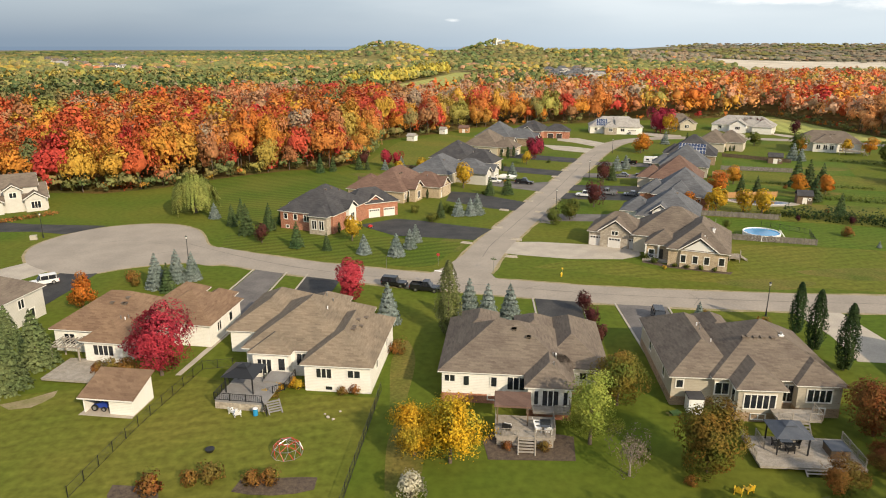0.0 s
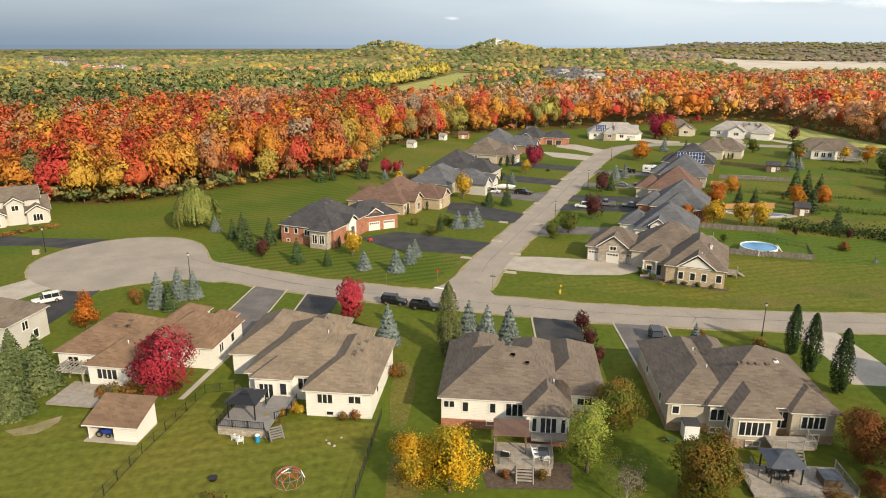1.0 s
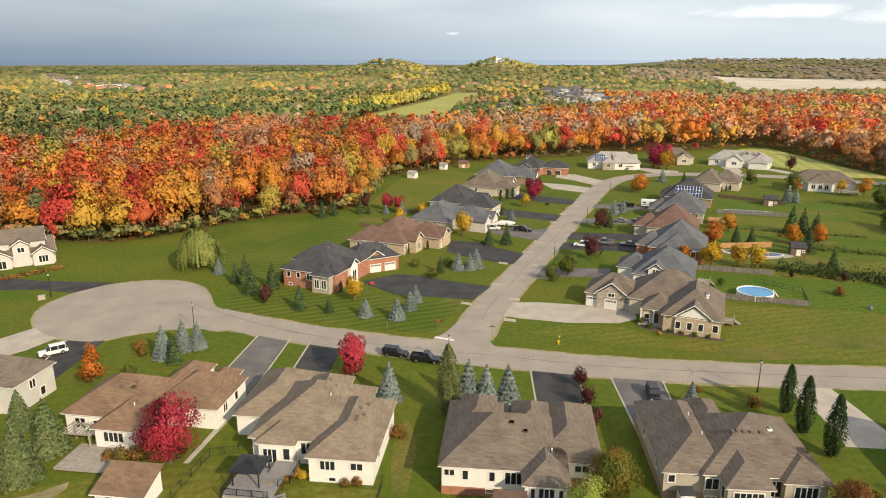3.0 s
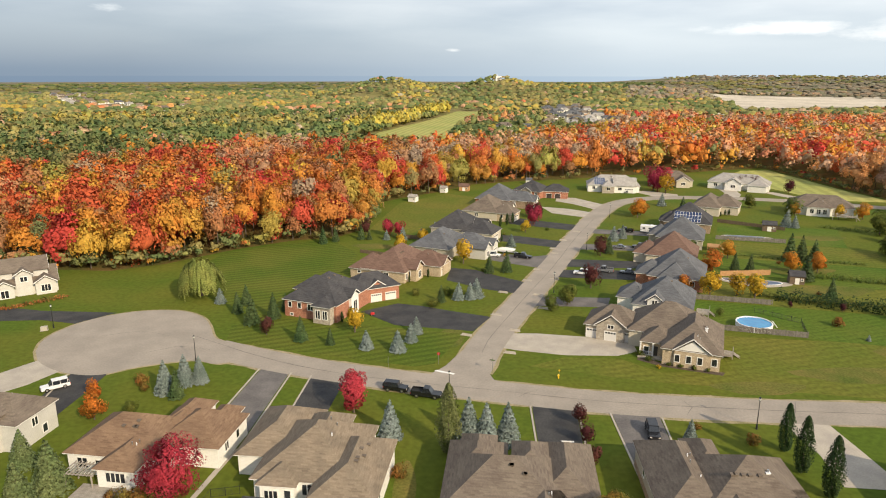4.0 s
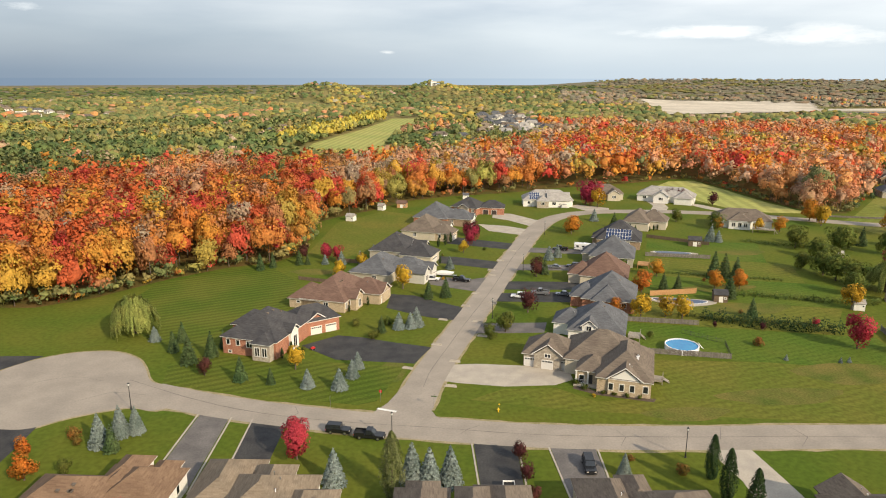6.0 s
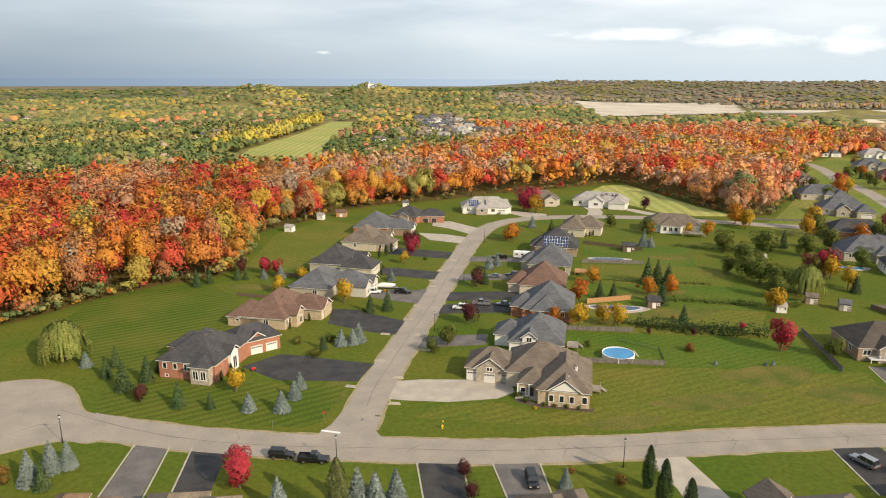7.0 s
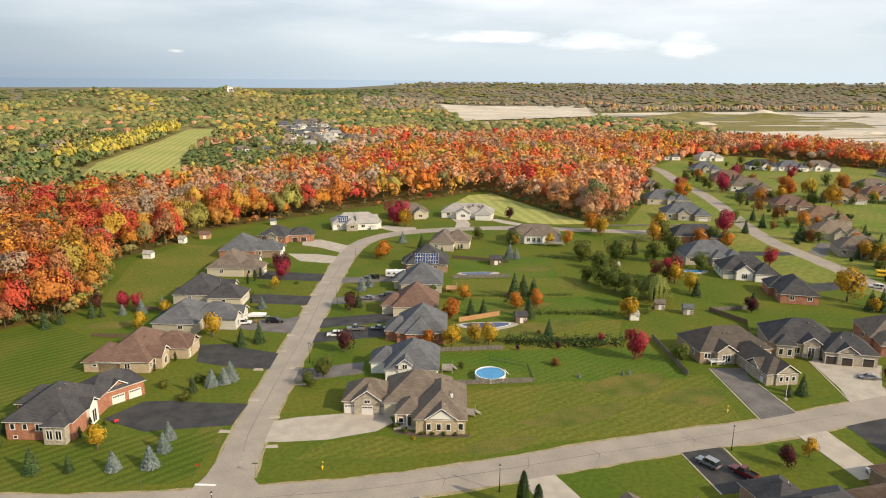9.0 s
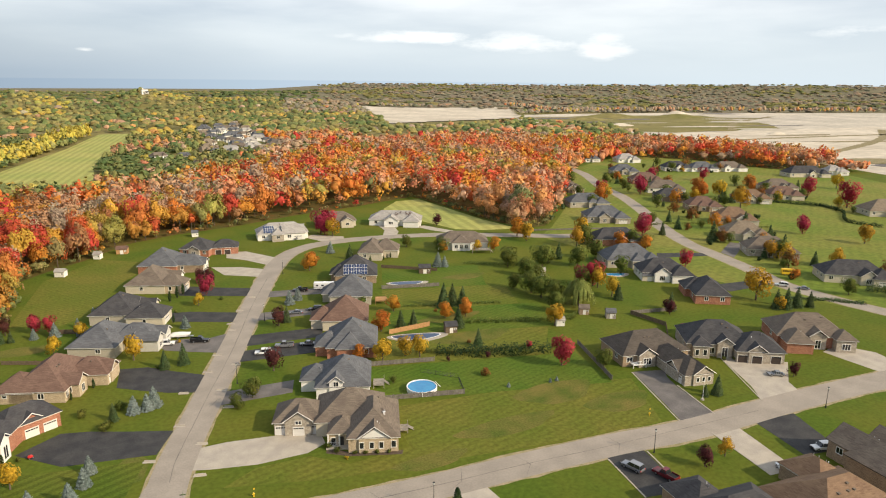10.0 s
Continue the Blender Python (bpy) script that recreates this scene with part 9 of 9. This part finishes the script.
for x, y, r in ((11.1, 70.2, 90), (11.1, 71.1, 90), (12.2, 69.6, 180), (14.2, 75.4, 0)):
    chair(x, y, r, WHITE_PLASTIC if y < 75 else BLACK_METAL, "garden chair on the deck", 1.31 if y < 75 else 1.91)
t_ = thing("barbecue", pose(11.6, 75.4, 1.91, 0, 0, -5), "covered black barbecue on the upper deck", "barbecue")
part("cabinet", boxes((-0.6, 0.6, -0.3, 0.3, 0.08, 0.8)), BLACK_METAL, t_), part("hood", shell(bmesh.new(), [(-0.45, 0.8), (0.45, 0.8), (0.4, 1.1), (-0.4, 1.1)], 0.3, 0.08, 0.05), BLACK_METAL, t_)
# fourth yard: patio deck, gazebo, steps
d4 = thing("deck", pose(34.2, 64.6, 0, 0, 0, -4), "wide low grey timber deck behind the bungalow", "deck")
planks(d4, 0, 11.2, 0, 6.0, 0.6, WOOD_GREY)
planks(d4, 4.6, 9.6, 7.6, 10.2, 1.9, WOOD_GREY)
for a, b, z in (((0, 1.2), (0, 6), 0.6), ((1.6, 3.4), (1.6, 6), 0.6), ((11.2, 0.6), (11.2, 6), 0.6), ((4.6, 7.6), (6.2, 7.6), 1.9), ((8.2, 7.6), (9.6, 7.6), 1.9), ((9.6, 7.6), (9.6, 10), 1.9)):
    railing(d4, a, b, z, WOOD_GREY, 0.95, 0.2)
stairs(d4, 7.2, 7.6, 0, 1.8, 1.9, WOOD_GREY, 6), stairs(d4, 6.0, 0, 0, 2.6, 0.6, WOOD_GREY, 3)
gazebo(36.8, 66.6, -4, 3.5, 3.5, 2.2, SLATE_ROOF, "slate-grey metal gazebo with dark posts on the deck", BLACK_METAL, 0.6)
t_ = thing("patio_table", pose(38.6, 68.2, 0.61, 0, 0, 10), "round patio table under the gazebo", "table")
part("tabletop", rod(bmesh.new(), (0, 0, 0.7), (0, 0, 0.75), 0.7, n=16), GLASS, t_), part("pedestal", rod(bmesh.new(), (0, 0, 0), (0, 0, 0.7), 0.06, n=8), BLACK_METAL, t_)
for k in range(4):
    a = k * math.pi / 2
    chair(38.6 + 1.1 * math.cos(a), 68.2 + 1.1 * math.sin(a), math.degrees(a) - 90, BLACK_METAL, "dark patio chair at the round table", 0.61)
t_ = thing("hot_tub", pose(43.6, 67.0, 0.6, 0, 0, -4), "square hot tub with a dark cover", "hot tub")
part("shell", boxes((-1.0, 1.0, -1.0, 1.0, 0, 0.85)), WOOD_BROWN, t_), part("cover", boxes((-1.05, 1.05, -1.05, 1.05, 0.85, 0.98)), SLATE_ROOF, t_)
chair(30.3, 60.6, 150, YELLOW_PAINT, "yellow garden chair on the grass"), chair(31.5, 60.9, 200, YELLOW_PAINT, "yellow garden chair on the grass")
t_ = thing("garden_cabinet", pose(31.4, 77.0, 0, 0, 0, -4), "white plastic storage cabinet against the wall", "cabinet")
part("body", boxes((-0.9, 0.9, -0.9, 0.9, 0, 2.1)), WHITE_PLASTIC, t_), part("roof", boxes((-1.0, 1.0, -1.0, 1.0, 2.1, 2.25)), SH_CHAR, t_), part("door", boxes((-0.7, 0.7, -0.93, -0.905, 0.1, 2.0)), WHITE_PLASTIC, t_)
t_ = thing("wheelbarrow", pose(28.6, 75.6, 0, 0, 0, 20), "green wheelbarrow leaning on the lawn", "wheelbarrow")
part("tray", shell(bmesh.new(), [(-0.5, 0.35), (0.5, 0.35), (0.7, 0.7), (-0.6, 0.7)], 0.35, -0.08, 0.03), LEAF["spruce"], t_)
part("wheel", rod(bmesh.new(), (0.7, -0.05, 0.2), (0.7, 0.05, 0.2), 0.2, n=10), RUBBER, t_)
for s in (-1, 1):
    part("handle", rod(bmesh.new(), (0.7, s * 0.1, 0.2), (-1.1, s * 0.3, 0.6), 0.03, n=5), WOOD_BROWN, t_)

# ---- roof fittings, porches ----


def chimney(h, x, y, z0, z1, mat=WHITE_PLASTIC):
    c = part("chimney", boxes((x - 0.25, x + 0.25, y - 0.25, y + 0.25, z0, z1), (x - 0.32, x + 0.32, y - 0.32, y + 0.32, z1, z1 + 0.1)), mat, h, "square flue")
    part("flue_cap", rod(bmesh.new(), (x, y, z1 + 0.1), (x, y, z1 + 0.45), 0.14, n=8), STEEL, c)


chimney(H4, 14.4, 4.6, 6.6, 8.0), chimney(R1, 8.2, 5.6, 6.0, 7.2)


def solar(h, x, y, z, turn, tilt, cols, rows):
    m = pose(x, y, z, 0, 0, turn) @ pose(0, 0, 0, tilt)
    for r in range(rows):
        for c in range(cols):
            f = part("solar_panel", box(bmesh.new(), c * 1.1, c * 1.1 + 1.04, r * 1.75, r * 1.75 + 1.7, 0.02, 0.07, m), TRIM, h, "pale-framed solar panel")
            part("cell_sheet", box(bmesh.new(), c * 1.1 + 0.05, c * 1.1 + 0.99, r * 1.75 + 0.05, r * 1.75 + 1.65, 0.06, 0.078, m), SOLAR, f, "dark blue solar cells")


solar(R6, 3.4, -0.2, 3.95, 0, 38.7, 9, 3)
solar(L8, 3.2, -0.2, 4.0, 0, 33.4, 5, 3)


def porch_posts(h, pts, z, mat=TRIM):
    for x, y in pts:
        part("porch_column", boxes((x - 0.16, x + 0.16, y - 0.16, y + 0.16, 0, z), (x - 0.24, x + 0.24, y - 0.24, y + 0.24, 0, 0.3), (x - 0.22, x + 0.22, y - 0.22, y + 0.22, z - 0.2, z)), mat, h, "white porch column")


bm_ = bmesh.new()
gable_ = [bm_.verts.new((x_, y_, z_)) for y_ in (-0.43, -0.36) for x_, z_ in ((2.6, 3.78), (9.2, 3.78), (5.9, 6.05))]
for q_ in ((0, 1, 2), (5, 4, 3), (0, 3, 4, 1), (1, 4, 5, 2), (2, 5, 3, 0)):
    bm_.faces.new([gable_[k_] for k_ in q_])
part("gable_panel", bm_, TRIM, R1, "white gable panel over the stone front")
porch_posts(R1, ((-4.8, 2.9), (-2.2, 2.9)), 3.3)
part("porch_step", boxes((-5.2, 0, 1.6, 3.15, 0, 0.35)), CONCRETE, R1)
part("front_door", boxes((-2.2, -1.2, 3.1, 3.19, 0.35, 2.5)), TRIM_D, R1, "dark front door")
for a, b in (((-5.0, 2.9), (-2.2, 2.9)),):
    railing(R1, a, b, 0.35, WHITE_PLASTIC, 0.9, 0.2)
# back decks seen over the far yards
for x, y, r, w, dd, z, mat in ((91, 231, -22, 4, 5, 1.6, WOOD_NEW), (163, 283.4, -24, 9, 3, 1.8, WOOD_GREY), (138, 142.6, -13, 4.4, 2.4, 1.2, WHITE_PLASTIC), (63.6, 164, -22, 3, 4, 1.2, WOOD_GREY), (60.1, 138.4, -22, 2.2, 3, 0.9, WOOD_GREY)):
    dk = thing("deck", pose(x, y, 0, 0, 0, r), "raised timber back deck with railings", "deck", "back decks")
    planks(dk, 0, w, 0, dd, z, mat)
    for px in (0.1, w - 0.1):
        part("post", boxes((px - 0.08, px + 0.08, 0.02, 0.18, 0, z - 0.3)), mat, dk)
    railing(dk, (0, 0), (w, 0), z, mat, 0.95, 0.3), railing(dk, (w, 0), (w, dd), z, mat, 0.95, 0.3)
    stairs(dk, w + 0.1, dd * 0.7, 90, 1.1, z, mat, 5)
t_ = thing("swing_set", pose(-30.3, 308, 0, 0, 0, 20), "pale wooden play set at the wood's edge", "swing set")
bm_ = bmesh.new()
for sx in (-2, 2):
    for sy in (-1, 1):
        part("leg", rod(bmesh.new(), (sx, sy, 0), (sx, 0, 2.4), 0.08, n=5), WOOD_NEW, t_)
part("top_beam", rod(bm_, (-2.2, 0, 2.4), (2.2, 0, 2.4), 0.09, n=6), WOOD_NEW, t_)
for sx in (-0.8, 0.8):
    part("swing", boxes((sx - 0.25, sx + 0.25, -0.1, 0.1, 0.5, 0.55), (sx - 0.25, sx - 0.22, -0.02, 0.02, 0.5, 2.4), (sx + 0.22, sx + 0.25, -0.02, 0.02, 0.5, 2.4)), YELLOW_PAINT, t_)
t_ = thing("scooter", pose(-18.2, 164.6, 0.03, 0, 0, 30), "red ride-on toy beside the garage", "toy")
part("body", shell(bmesh.new(), [(-0.6, 0.25), (0.6, 0.25), (0.5, 0.7), (-0.2, 0.9), (-0.6, 0.6)], 0.3, 0.05, 0.06), RED_PAINT, t_)
for s in (-1, 1):
    wheel_parts(t_, -0.4, s * 0.3, 0.2, 0.12), wheel_parts(t_, 0.4, s * 0.3, 0.2, 0.12)
